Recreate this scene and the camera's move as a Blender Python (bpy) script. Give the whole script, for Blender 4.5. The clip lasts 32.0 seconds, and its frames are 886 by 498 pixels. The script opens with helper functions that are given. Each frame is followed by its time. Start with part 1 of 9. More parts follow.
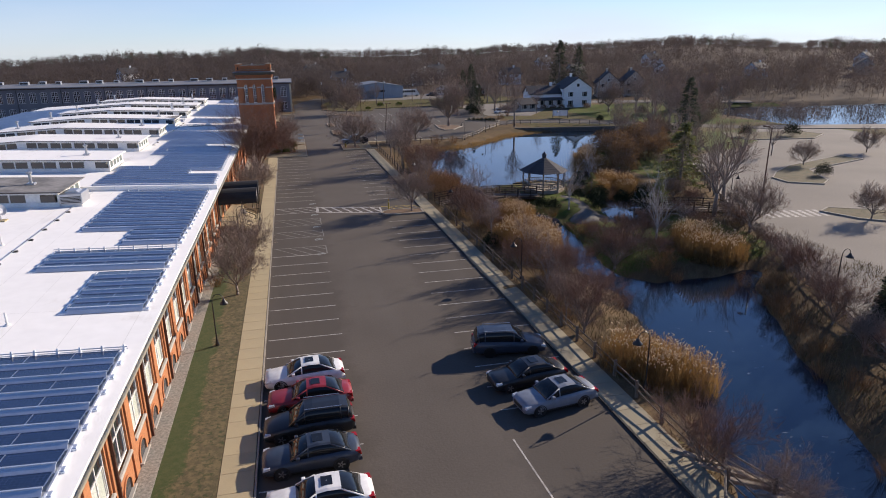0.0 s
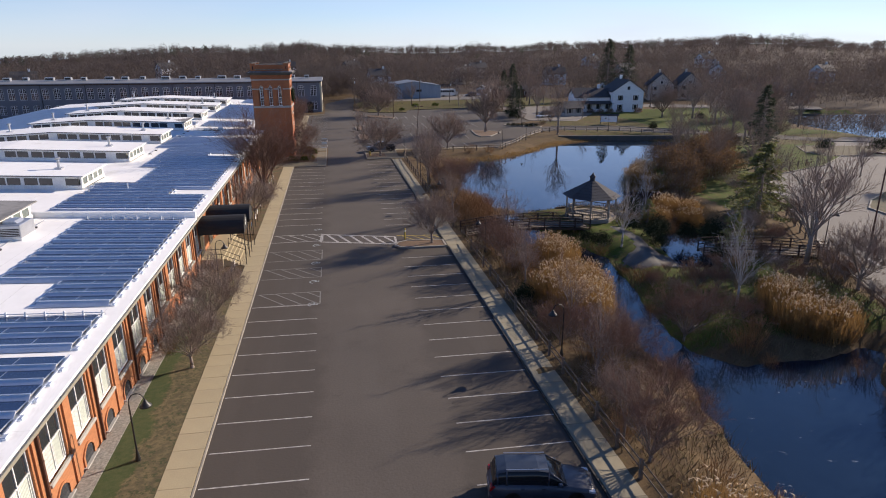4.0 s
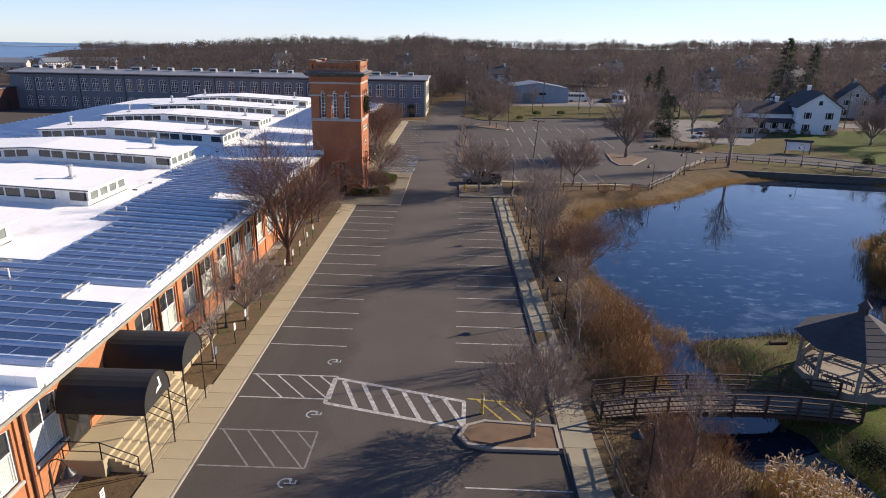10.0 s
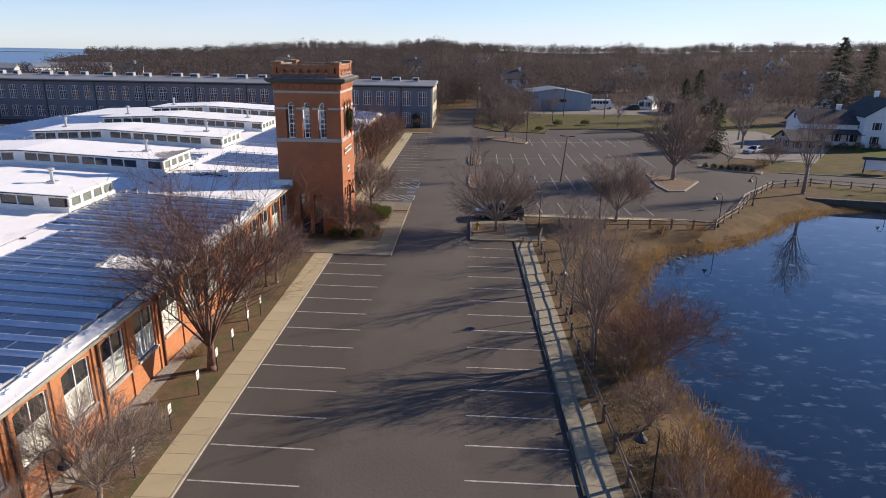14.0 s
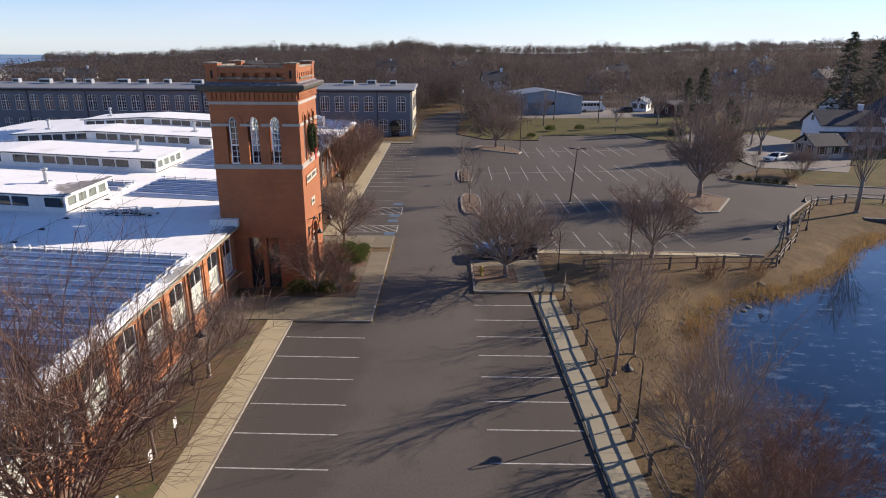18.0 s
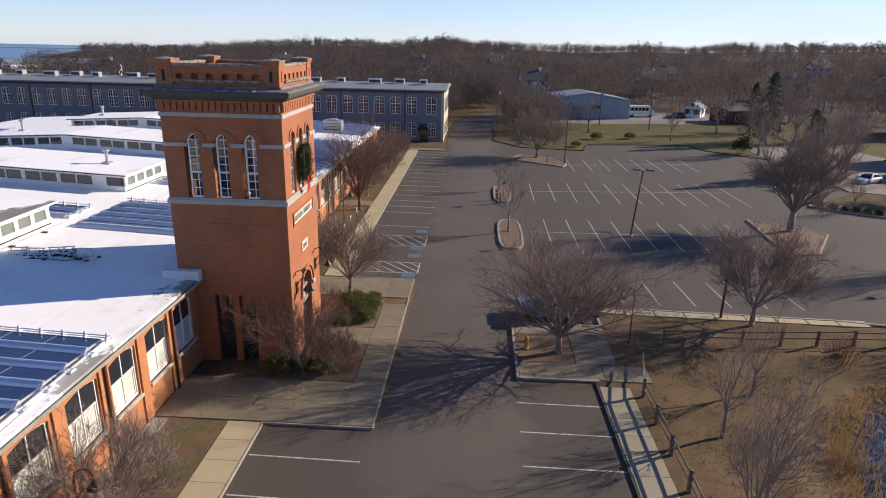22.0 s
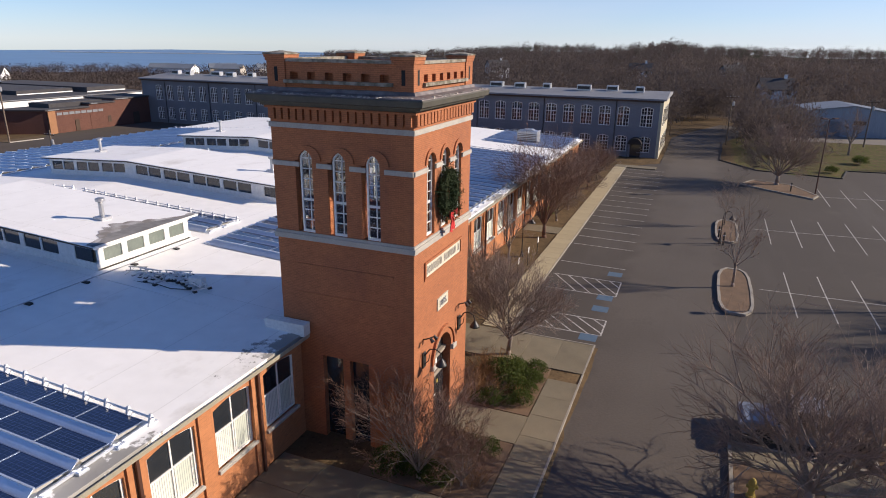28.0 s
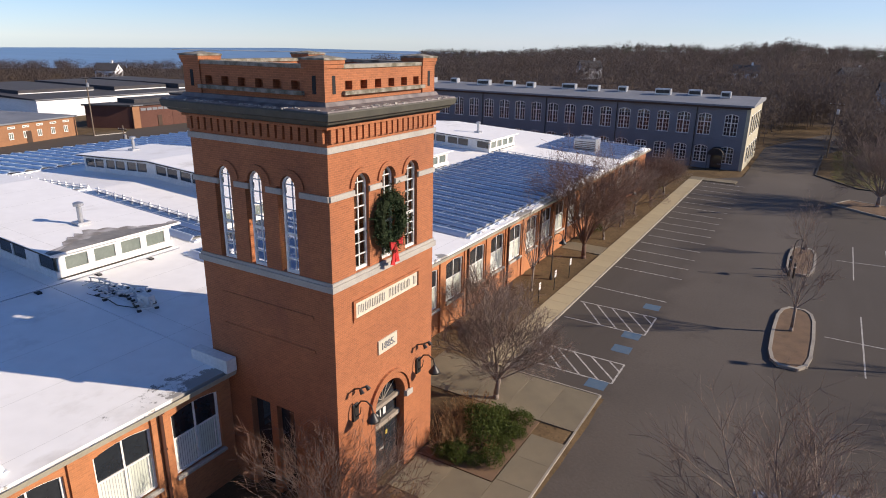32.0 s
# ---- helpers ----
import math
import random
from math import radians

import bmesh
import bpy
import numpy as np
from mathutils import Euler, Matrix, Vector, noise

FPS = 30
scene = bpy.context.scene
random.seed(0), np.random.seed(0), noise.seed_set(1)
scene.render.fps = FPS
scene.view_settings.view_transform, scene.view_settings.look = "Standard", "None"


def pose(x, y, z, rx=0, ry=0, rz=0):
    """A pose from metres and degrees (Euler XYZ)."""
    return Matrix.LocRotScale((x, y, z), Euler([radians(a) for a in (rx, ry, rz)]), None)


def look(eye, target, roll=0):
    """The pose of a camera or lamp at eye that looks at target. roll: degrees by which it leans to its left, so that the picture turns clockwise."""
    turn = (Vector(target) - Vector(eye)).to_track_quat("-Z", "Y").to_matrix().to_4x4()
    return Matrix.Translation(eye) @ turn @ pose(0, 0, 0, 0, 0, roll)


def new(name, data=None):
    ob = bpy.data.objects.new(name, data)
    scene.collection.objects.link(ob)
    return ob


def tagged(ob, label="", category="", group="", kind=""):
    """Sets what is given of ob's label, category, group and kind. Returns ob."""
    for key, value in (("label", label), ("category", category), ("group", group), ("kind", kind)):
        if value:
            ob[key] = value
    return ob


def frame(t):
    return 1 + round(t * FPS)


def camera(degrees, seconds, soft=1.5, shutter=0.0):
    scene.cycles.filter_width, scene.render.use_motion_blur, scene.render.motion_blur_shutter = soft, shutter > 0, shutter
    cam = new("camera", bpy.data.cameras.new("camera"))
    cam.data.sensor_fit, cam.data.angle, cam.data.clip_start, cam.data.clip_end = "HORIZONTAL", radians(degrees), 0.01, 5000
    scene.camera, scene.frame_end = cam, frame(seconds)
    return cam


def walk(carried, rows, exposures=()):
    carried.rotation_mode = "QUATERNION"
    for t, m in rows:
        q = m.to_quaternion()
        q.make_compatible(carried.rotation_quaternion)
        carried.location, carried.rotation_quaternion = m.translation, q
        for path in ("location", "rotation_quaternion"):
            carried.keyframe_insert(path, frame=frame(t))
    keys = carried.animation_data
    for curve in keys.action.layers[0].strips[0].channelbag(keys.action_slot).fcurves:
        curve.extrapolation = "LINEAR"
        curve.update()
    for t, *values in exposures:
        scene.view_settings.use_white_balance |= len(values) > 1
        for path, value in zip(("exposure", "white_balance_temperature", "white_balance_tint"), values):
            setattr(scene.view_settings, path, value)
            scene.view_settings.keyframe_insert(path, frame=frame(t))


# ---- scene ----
cam = camera(70.0, 32.0, 1.0)
PATH = [
    (0, (3.205, -6.416, 19.546), (3.639, -4.56, 18.939), -0.7),
    (0.5, (3.599, -5.23, 19.585), (4.015, -3.369, 18.979), -0.6),
    (1, (4.209, -3.856, 19.595), (4.592, -1.988, 18.991), -0.5),
    (1.5, (4.676, -2.438, 19.757), (5.035, -0.566, 19.151), -0.5),
    (2, (5.11, -1.005, 19.828), (5.453, 0.87, 19.221), -0.4),
    (2.5, (5.662, 0.611, 19.807), (5.996, 2.487, 19.2), -0.4),
    (3, (6.359, 2.506, 19.802), (6.683, 4.383, 19.192), -0.5),
    (3.5, (7.015, 4.54, 19.845), (7.333, 6.417, 19.232), -0.3),
    (5.5, (9.69, 13.771, 20.358), (9.994, 15.648, 19.737), 0.1),
    (6, (10.25, 16.715, 20.301), (10.534, 18.594, 19.677), -0.0),
    (6.5, (10.684, 19.775, 20.304), (10.949, 21.656, 19.678), 0.1),
    (7, (11.098, 22.617, 20.298), (11.364, 24.498, 19.672), 0.1),
    (7.5, (11.421, 25.524, 20.211), (11.696, 27.403, 19.585), -0.0),
    (8, (11.642, 28.537, 20.135), (11.937, 30.413, 19.508), 0.0),
    (8.5, (11.837, 31.489, 20.132), (12.134, 33.364, 19.505), 0.1),
    (9, (12.08, 34.671, 20.015), (12.31, 36.556, 19.388), 0.4),
    (9.5, (12.275, 37.806, 19.953), (12.324, 39.703, 19.322), 1.0),
    (10, (12.689, 40.898, 19.866), (12.649, 42.795, 19.234), 1.1),
    (10.5, (12.759, 43.893, 19.68), (12.711, 45.791, 19.05), 1.6),
    (11, (12.903, 46.828, 19.595), (12.832, 48.725, 18.964), 1.7),
    (11.5, (12.955, 49.444, 19.539), (12.862, 51.339, 18.907), 1.6),
    (12, (12.833, 51.955, 19.396), (12.752, 53.852, 18.767), 1.6),
    (12.5, (12.899, 54.388, 19.244), (12.847, 56.287, 18.62), 1.2),
    (13, (12.826, 56.946, 19.088), (12.778, 58.846, 18.466), 1.1),
    (13.5, (12.715, 59.231, 19.045), (12.663, 61.131, 18.424), 1.1),
    (14, (12.67, 61.309, 18.927), (12.595, 63.21, 18.307), 0.9),
    (14.5, (12.593, 63.183, 18.875), (12.492, 65.082, 18.256), 0.9),
    (16.5, (11.604, 71.17, 18.527), (11.452, 73.066, 17.909), 0.6),
    (17, (11.328, 72.963, 18.522), (11.245, 74.864, 17.905), 0.5),
    (17.5, (11.011, 74.849, 18.421), (10.986, 76.751, 17.804), 0.3),
    (18, (10.695, 76.702, 18.274), (10.69, 78.606, 17.66), 0.3),
    (18.5, (10.482, 78.448, 18.227), (10.478, 80.351, 17.612), 0.4),
    (19, (10.37, 80.224, 18.138), (10.362, 82.127, 17.523), 0.4),
    (19.5, (10.222, 82.013, 18.147), (10.213, 83.915, 17.529), 0.4),
    (20, (10.2, 83.727, 18.062), (10.188, 85.629, 17.444), 0.4),
    (20.5, (10.19, 85.329, 18.037), (10.178, 87.231, 17.419), 0.3),
    (21, (10.137, 87.089, 18.067), (10.129, 88.99, 17.448), 0.6),
    (21.5, (10.108, 88.757, 18.134), (10.105, 90.658, 17.512), 0.8),
    (22, (10.243, 90.381, 18.119), (10.148, 92.279, 17.495), 1.2),
    (22.5, (10.407, 91.951, 18.082), (10.232, 93.843, 17.458), 1.3),
    (23, (10.511, 93.394, 18.062), (10.286, 95.28, 17.437), 1.4),
    (23.5, (10.568, 94.911, 18.065), (10.248, 96.782, 17.436), 1.7),
    (24, (10.516, 96.473, 18.078), (10.142, 98.333, 17.445), 1.9),
    (24.5, (10.453, 97.914, 18.013), (10.044, 99.767, 17.381), 2.1),
    (26.5, (10.704, 100.219, 17.343), (10.148, 102.04, 16.733), 0.4),
    (27, (10.583, 100.387, 17.411), (9.964, 102.188, 16.799), 0.7),
    (27.5, (10.344, 100.807, 17.441), (9.67, 102.587, 16.827), 0.7),
    (28, (10.023, 101.402, 17.414), (9.313, 103.168, 16.798), 0.8),
    (28.5, (9.641, 102.129, 17.36), (8.909, 103.885, 16.743), 0.9),
    (29, (9.312, 102.856, 17.356), (8.568, 104.606, 16.736), 0.9),
    (29.5, (9.377, 103.614, 17.319), (8.617, 105.357, 16.699), 0.9),
    (30, (9.89, 104.652, 17.32), (9.111, 106.386, 16.699), 0.8),
    (30.5, (10.957, 105.809, 17.33), (10.158, 107.534, 16.708), 0.7),
    (31, (12.289, 106.994, 17.417), (11.473, 108.712, 16.796), 0.7),
    (31.5, (13.148, 107.684, 17.553), (12.314, 109.392, 16.932), 0.6),
    (32, (13.256, 107.886, 17.534), (12.289, 109.523, 16.912), 1.0),
]
walk(cam, [(t, look(eye, target, roll)) for t, eye, target, roll in PATH], [(0, 0.44, 6500, 15), (3, 0.44, 6500, 15), (6, 0.54, 6500, 15), (10, 0.66, 6500, 15), (14, 0.56, 6500, 15), (18, 0.6, 6500, 15), (21, 0.56, 6500, 15), (24, 0.48, 6500, 15), (28, 0.38, 6500, 15), (32, 0.38, 6500, 15)])

# ---- world ----
SUN_AZ, SUN_EL = radians(65.5), radians(23)   # azimuth clockwise from +y
world = bpy.data.worlds.new("world")
scene.world = world
world.use_nodes = True
wnt = world.node_tree
sky = wnt.nodes.new("ShaderNodeTexSky")
sky.sky_type, sky.sun_disc = 'NISHITA', False
sky.sun_elevation, sky.sun_rotation = SUN_EL, SUN_AZ
sky.air_density, sky.dust_density, sky.ozone_density = 0.8, 0.0, 5.0
# thin high cloud over the blue
wtc = wnt.nodes.new("ShaderNodeTexCoord")
wmap = wnt.nodes.new("ShaderNodeMapping")
wmap.inputs["Scale"].default_value = (1.2, 1.2, 7)
wno = wnt.nodes.new("ShaderNodeTexNoise")
wno.inputs["Scale"].default_value, wno.inputs["Detail"].default_value = 2.2, 5
wra = wnt.nodes.new("ShaderNodeValToRGB")
wra.color_ramp.elements[0].position, wra.color_ramp.elements[1].position = 0.35, 0.75
wra.color_ramp.elements[0].color, wra.color_ramp.elements[1].color = (.45, .45, .45, 1), (.95, .95, .95, 1)
wsz, wmr, wmu = wnt.nodes.new("ShaderNodeSeparateXYZ"), wnt.nodes.new("ShaderNodeMapRange"), wnt.nodes.new("ShaderNodeMath")
wmu.operation = 'MULTIPLY'
waz, wm2 = wnt.nodes.new("ShaderNodeMapRange"), wnt.nodes.new("ShaderNodeMath")    # thinner cloud away from the sun
wm2.operation = 'MULTIPLY'
for key, value in zip(("From Min", "From Max", "To Min", "To Max"), (-.8, .6, .4, 1)):
    waz.inputs[key].default_value = value
for key, value in zip(("From Min", "From Max", "To Min", "To Max"), (.0, .32, 1, .0)):
    wmr.inputs[key].default_value = value
wmx = wnt.nodes.new("ShaderNodeMixRGB")
wmx.inputs[2].default_value = (5.6, 6.15, 7.1, 1)
wti = wnt.nodes.new("ShaderNodeMixRGB")                        # clear winter blue
wti.blend_type = 'MULTIPLY'
wti.inputs[0].default_value, wti.inputs[2].default_value = 1, (1.0, 1.03, 1.13, 1)
wnt.links.new(wtc.outputs["Generated"], wsz.inputs[0])
wnt.links.new(wsz.outputs[2], wmr.inputs[0])
wnt.links.new(wtc.outputs["Generated"], wmap.inputs[0])
wnt.links.new(wmap.outputs[0], wno.inputs[0])
wnt.links.new(wno.outputs[0], wra.inputs[0])
wnt.links.new(wra.outputs[0], wmu.inputs[0])
wnt.links.new(wmr.outputs[0], wmu.inputs[1])
wnt.links.new(wsz.outputs[0], waz.inputs[0])
wnt.links.new(wmu.outputs[0], wm2.inputs[0])
wnt.links.new(waz.outputs[0], wm2.inputs[1])
wnt.links.new(wm2.outputs[0], wmx.inputs[0])
wnt.links.new(sky.outputs[0], wti.inputs[1])
wnt.links.new(wti.outputs[0], wmx.inputs[1])
wnt.links.new(wmx.outputs[0], wnt.nodes["Background"].inputs[0])
wnt.nodes["Background"].inputs[1].default_value = 0.095
sun_way = Vector((math.sin(SUN_AZ) * math.cos(SUN_EL), math.cos(SUN_AZ) * math.cos(SUN_EL), math.sin(SUN_EL)))
sun = new("sun", bpy.data.lights.new("sun", "SUN"))
sun.data.energy, sun.data.angle, sun.data.color = 5.0, radians(.5), (1, .875, .7)
sun.matrix_world = look(sun_way * 50, (0, 0, 0))

# ---- materials ----
def mat(name, c1, c2=None, scale=1.0, rough=.8, metal=0.0, bump=0.0, fine=8.0, spread=.25, vary=0.0, spec=.5, stretch=(1, 1, 1), coat=0.0, grain=.5):
    """Two scales of noise between c1 and c2, fine grain and bump."""
    m = bpy.data.materials.new(name)
    m.use_nodes = True
    nt = m.node_tree
    N, L = nt.nodes, nt.links
    b = N["Principled BSDF"]
    b.inputs["Roughness"].default_value, b.inputs["Metallic"].default_value = rough, metal
    b.inputs["Specular IOR Level"].default_value, b.inputs["Coat Weight"].default_value = spec, coat
    if c2 is None:
        c2 = tuple(v * .75 for v in c1)
    tc, mp = N.new("ShaderNodeTexCoord"), N.new("ShaderNodeMapping")
    mp.inputs["Scale"].default_value = stretch
    L.new(tc.outputs["Object"], mp.inputs[0])
    n1, n2 = N.new("ShaderNodeTexNoise"), N.new("ShaderNodeTexNoise")
    n1.inputs["Scale"].default_value, n1.inputs["Detail"].default_value = scale, 4
    n2.inputs["Scale"].default_value, n2.inputs["Detail"].default_value = scale * fine, 3
    L.new(mp.outputs[0], n1.inputs[0])
    L.new(mp.outputs[0], n2.inputs[0])
    r = N.new("ShaderNodeValToRGB")
    r.color_ramp.elements[0].position, r.color_ramp.elements[1].position = .5 - spread, .5 + spread
    r.color_ramp.elements[0].color, r.color_ramp.elements[1].color = (*c1, 1), (*c2, 1)
    L.new(n1.outputs[0], r.inputs[0])
    mm = N.new("ShaderNodeMath")
    mm.operation = 'MULTIPLY_ADD'
    mm.inputs[1].default_value, mm.inputs[2].default_value = grain, 1 - grain / 2
    L.new(n2.outputs[0], mm.inputs[0])
    val = mm.outputs[0]
    if vary:
        oi = N.new("ShaderNodeObjectInfo")
        m2 = N.new("ShaderNodeMath")
        m2.operation = 'MULTIPLY_ADD'
        m2.inputs[1].default_value, m2.inputs[2].default_value = 2 * vary, 1 - vary
        L.new(oi.outputs["Random"], m2.inputs[0])
        m3 = N.new("ShaderNodeMath")
        m3.operation = 'MULTIPLY'
        L.new(val, m3.inputs[0])
        L.new(m2.outputs[0], m3.inputs[1])
        val = m3.outputs[0]
    mx = N.new("ShaderNodeMixRGB")
    mx.blend_type = 'MULTIPLY'
    mx.inputs[0].default_value = 1
    L.new(r.outputs[0], mx.inputs[1])
    L.new(val, mx.inputs[2])
    L.new(mx.outputs[0], b.inputs["Base Color"])
    if bump:
        bp = N.new("ShaderNodeBump")
        bp.inputs["Strength"].default_value, bp.inputs["Distance"].default_value = bump, .03
        L.new(n2.outputs[0], bp.inputs["Height"])
        L.new(bp.outputs[0], b.inputs["Normal"])
    return m


def brick_mat(name, c1, c2, mortar):
    m = mat(name, c1, c2, .35, .85, bump=.1, fine=12, spread=.3, grain=.15)
    nt = m.node_tree
    N, L = nt.nodes, nt.links
    b = N["Principled BSDF"]
    tc, sp, ad, co = N.new("ShaderNodeTexCoord"), N.new("ShaderNodeSeparateXYZ"), N.new("ShaderNodeMath"), N.new("ShaderNodeCombineXYZ")
    L.new(tc.outputs["Object"], sp.inputs[0])
    L.new(sp.outputs[0], ad.inputs[0])
    L.new(sp.outputs[1], ad.inputs[1])
    L.new(ad.outputs[0], co.inputs[0])
    L.new(sp.outputs[2], co.inputs[1])
    bt = N.new("ShaderNodeTexBrick")
    bt.inputs["Scale"].default_value = 1
    bt.inputs["Brick Width"].default_value, bt.inputs["Row Height"].default_value = .215, .075
    bt.inputs["Mortar Size"].default_value = .006
    bt.inputs["Color1"].default_value, bt.inputs["Color2"].default_value, bt.inputs["Mortar"].default_value = (.86, .86, .86, 1), (1.1, 1.08, 1.05, 1), (*mortar, 1)
    L.new(co.outputs[0], bt.inputs[0])
    old = b.inputs["Base Color"].links[0].from_socket
    mx = N.new("ShaderNodeMixRGB")
    mx.blend_type = 'MULTIPLY'
    mx.inputs[0].default_value = 1
    L.new(old, mx.inputs[1])
    L.new(bt.outputs["Color"], mx.inputs[2])
    L.new(mx.outputs[0], b.inputs["Base Color"])
    bp = N.new("ShaderNodeBump")
    bp.invert = True
    bp.inputs["Strength"].default_value, bp.inputs["Distance"].default_value = .6, .01
    L.new(bt.outputs["Fac"], bp.inputs["Height"])
    L.new(bp.outputs[0], b.inputs["Normal"])
    return m


ASPHALT = mat("asphalt", (.112, .094, .078), (.088, .074, .062), .12, .9, bump=.25, fine=60, spread=.2, spec=.3, grain=.35)
ASPHALT_PALE = mat("asphalt_pale", (.23, .205, .175), (.18, .16, .138), .1, .9, bump=.2, fine=60, spec=.3)
PAINT = mat("road_paint", (.58, .55, .5), (.22, .2, .185), 3.5, .8, fine=10, spread=.2)
BLUE_PAINT = mat("blue_paint", (.05, .11, .19), (.1, .14, .18), 3, .8)
YELLOW_PAINT = mat("yellow_paint", (.5, .36, .06), (.3, .23, .06), 3, .8)
CONCRETE = mat("concrete", (.43, .355, .215), (.35, .29, .18), .5, .9, bump=.15, fine=30, vary=.04, grain=.3)
AGGREGATE = mat("exposed_aggregate", (.225, .188, .122), (.15, .125, .084), .6, .95, bump=.5, fine=70, vary=.07)
CONCRETE_GREY = mat("grey_concrete", (.31, .27, .185), (.24, .21, .145), .5, .9, bump=.15, fine=30, vary=.06, grain=.3)
KERB = mat("kerb_stone", (.36, .32, .26), (.24, .215, .18), .7, .85, bump=.2, fine=20)
DARK_KERB = mat("asphalt_kerb", (.03, .028, .026), (.05, .046, .042), 1, .9)
BRICK = brick_mat("red_brick", (.48, .2, .085), (.38, .15, .063), (1.2, 1.15, 1.1))
BRICK_TOWER = brick_mat("tower_brick", (.375, .14, .058), (.29, .105, .045), (1.5, 1.45, 1.4))
BRICK_DULL = brick_mat("dull_brick", (.34, .17, .085), (.27, .135, .07), (1.1, 1.1, 1.05))
BRICK_DARK = brick_mat("old_brick", (.135, .056, .04), (.1, .043, .032), (.8, .75, .7))
STONE_OLD = mat("lichened_stone", (.13, .115, .08), (.3, .27, .22), 3.2, .9, bump=.3, fine=9, spread=.1)
STONE = mat("pale_stone", (.45, .42, .37), (.33, .31, .28), 1.2, .85, bump=.25, fine=14)
ROOF_WHITE = mat("white_roof", (.92, .91, .89), (.83, .82, .8), .15, .7, fine=9, spread=.4, grain=.14)
WHITE = mat("white_paint", (.78, .77, .74), (.7, .69, .66), .8, .6)
CREAM = mat("cream_trim", (.62, .57, .45), (.5, .46, .36), .8, .7)
GUTTER = mat("gutter_metal", (.46, .42, .32), (.36, .33, .26), .9, .5, metal=.2)
BROWN_METAL = mat("brown_downpipe", (.09, .035, .022), (.06, .025, .018), 1, .5)
LETTERS = mat("worn_letters", (.36, .34, .31), (.27, .25, .23), 2.0, .8)
GREY_WALL = mat("grey_painted_brick", (.2, .205, .225), (.155, .16, .18), .3, .85, bump=.15, fine=20)
GREY_ROOF = mat("grey_roof", (.22, .23, .25), (.16, .17, .19), .2, .8, fine=14)
PALE_WALL = mat("pale_mill_end", (.5, .46, .33), (.42, .38, .28), .4, .85)
COPING = mat("dark_cornice", (.085, .08, .06), (.055, .052, .042), 1.5, .7, bump=.2)
LEAD = mat("lead_flashing", (.2, .17, .16), (.1, .08, .078), 2.2, .6, fine=10, spread=.15)
# near-black that paints the shade inside rooms and pier slots
DARK = mat("shade_black", (.012, .012, .013), (.02, .02, .022), 1, .9)
CLEAR = mat("clear_glass", (.5, .55, .57), (.42, .47, .5), .7, .03, spec=.6)
CLEAR.node_tree.nodes["Principled BSDF"].inputs["Transmission Weight"].default_value = 1
FROSTED = mat("frosted_pane", (.19, .22, .19), (.12, .145, .13), .7, .25, spec=.6)
GLASS = mat("window_glass", (.018, .022, .028), (.03, .034, .04), .7, .06, spec=.8)
CAR_GLASS = mat("car_glass", (.012, .014, .016), (.015, .017, .02), 1, .06, spec=.4)
BLIND = mat("white_blind", (.7, .7, .66), (.5, .54, .46), .45, .8, stretch=(1, 1, .3), spread=.12, vary=.12)
BLACK = mat("black_metal", (.018, .017, .016), (.028, .026, .024), 2, .45)
CANVAS = mat("black_canvas", (.014, .012, .011), (.022, .02, .018), 1, .75, bump=.1)
STEEL = mat("galvanised_steel", (.55, .56, .58), (.42, .43, .45), 1.2, .4, metal=.7)
ALU = mat("aluminium_tray", (.78, .83, .9), (.68, .73, .8), 1.0, .38, metal=.65, grain=.2)
FRAME_ALU = mat("anodised_frame", (.34, .4, .52), (.27, .32, .43), 1.0, .4, metal=.7, grain=.2)
PALE_ALU = mat("pale_aluminium", (.75, .77, .8), (.65, .67, .7), 1.0, .4, metal=.2, grain=.2)
PANEL = mat("solar_glass", (.008, .016, .05), (.011, .022, .066), .5, .16, spec=1.0, vary=.2, fine=2)
TIMBER = mat("weathered_timber", (.2, .155, .115), (.13, .1, .075), 1.5, .9, bump=.3, stretch=(1, 1, 1), fine=12)
TIMBER_PALE = mat("silvered_timber", (.34, .29, .23), (.24, .2, .16), 1.5, .9, bump=.3, fine=12)
TIMBER_DARK = mat("brown_stained_timber", (.075, .045, .03), (.05, .03, .022), 1.5, .85, bump=.2)
BARK = mat("grey_bark", (.31, .25, .205), (.2, .16, .13), 2.5, .95, bump=.4, fine=9)
BARK_RED = mat("reddish_twig", (.31, .195, .145), (.22, .135, .1), 2.5, .95)
BARK_PALE = mat("white_birch_bark", (.5, .46, .42), (.3, .26, .23), 2.0, .9)
TWIG = mat("brown_twig", (.4, .315, .265), (.29, .225, .188), 1.5, .95)
SHRUB_TWIG = mat("russet_twig", (.4, .25, .125), (.28, .17, .085), .7, .95)
REED = mat("dry_reed", (.33, .2, .075), (.22, .13, .052), .6, .95)
PLUME = mat("reed_plume", (.72, .6, .43), (.55, .43, .28), 2, .95)
DRY_GRASS = mat("dry_grass", (.33, .21, .085), (.22, .145, .065), .5, .95)
UNDERGROWTH = mat("dead_undergrowth", (.27, .185, .1), (.145, .1, .058), .35, .95, spread=.15)
OLIVE_GRASS = mat("olive_winter_grass", (.15, .135, .05), (.2, .16, .07), .6, .95, spread=.2)
NEEDLE = mat("conifer_needles", (.055, .07, .038), (.032, .044, .025), .8, .8)
PINE = mat("pine_needles", (.19, .195, .07), (.12, .13, .048), .6, .8)
EVERGREEN = mat("evergreen_leaf", (.1, .125, .03), (.055, .075, .02), 1, .8, spec=.2)
WREATH = mat("wreath_needles", (.035, .055, .022), (.02, .034, .015), 1, .85, spec=.2)
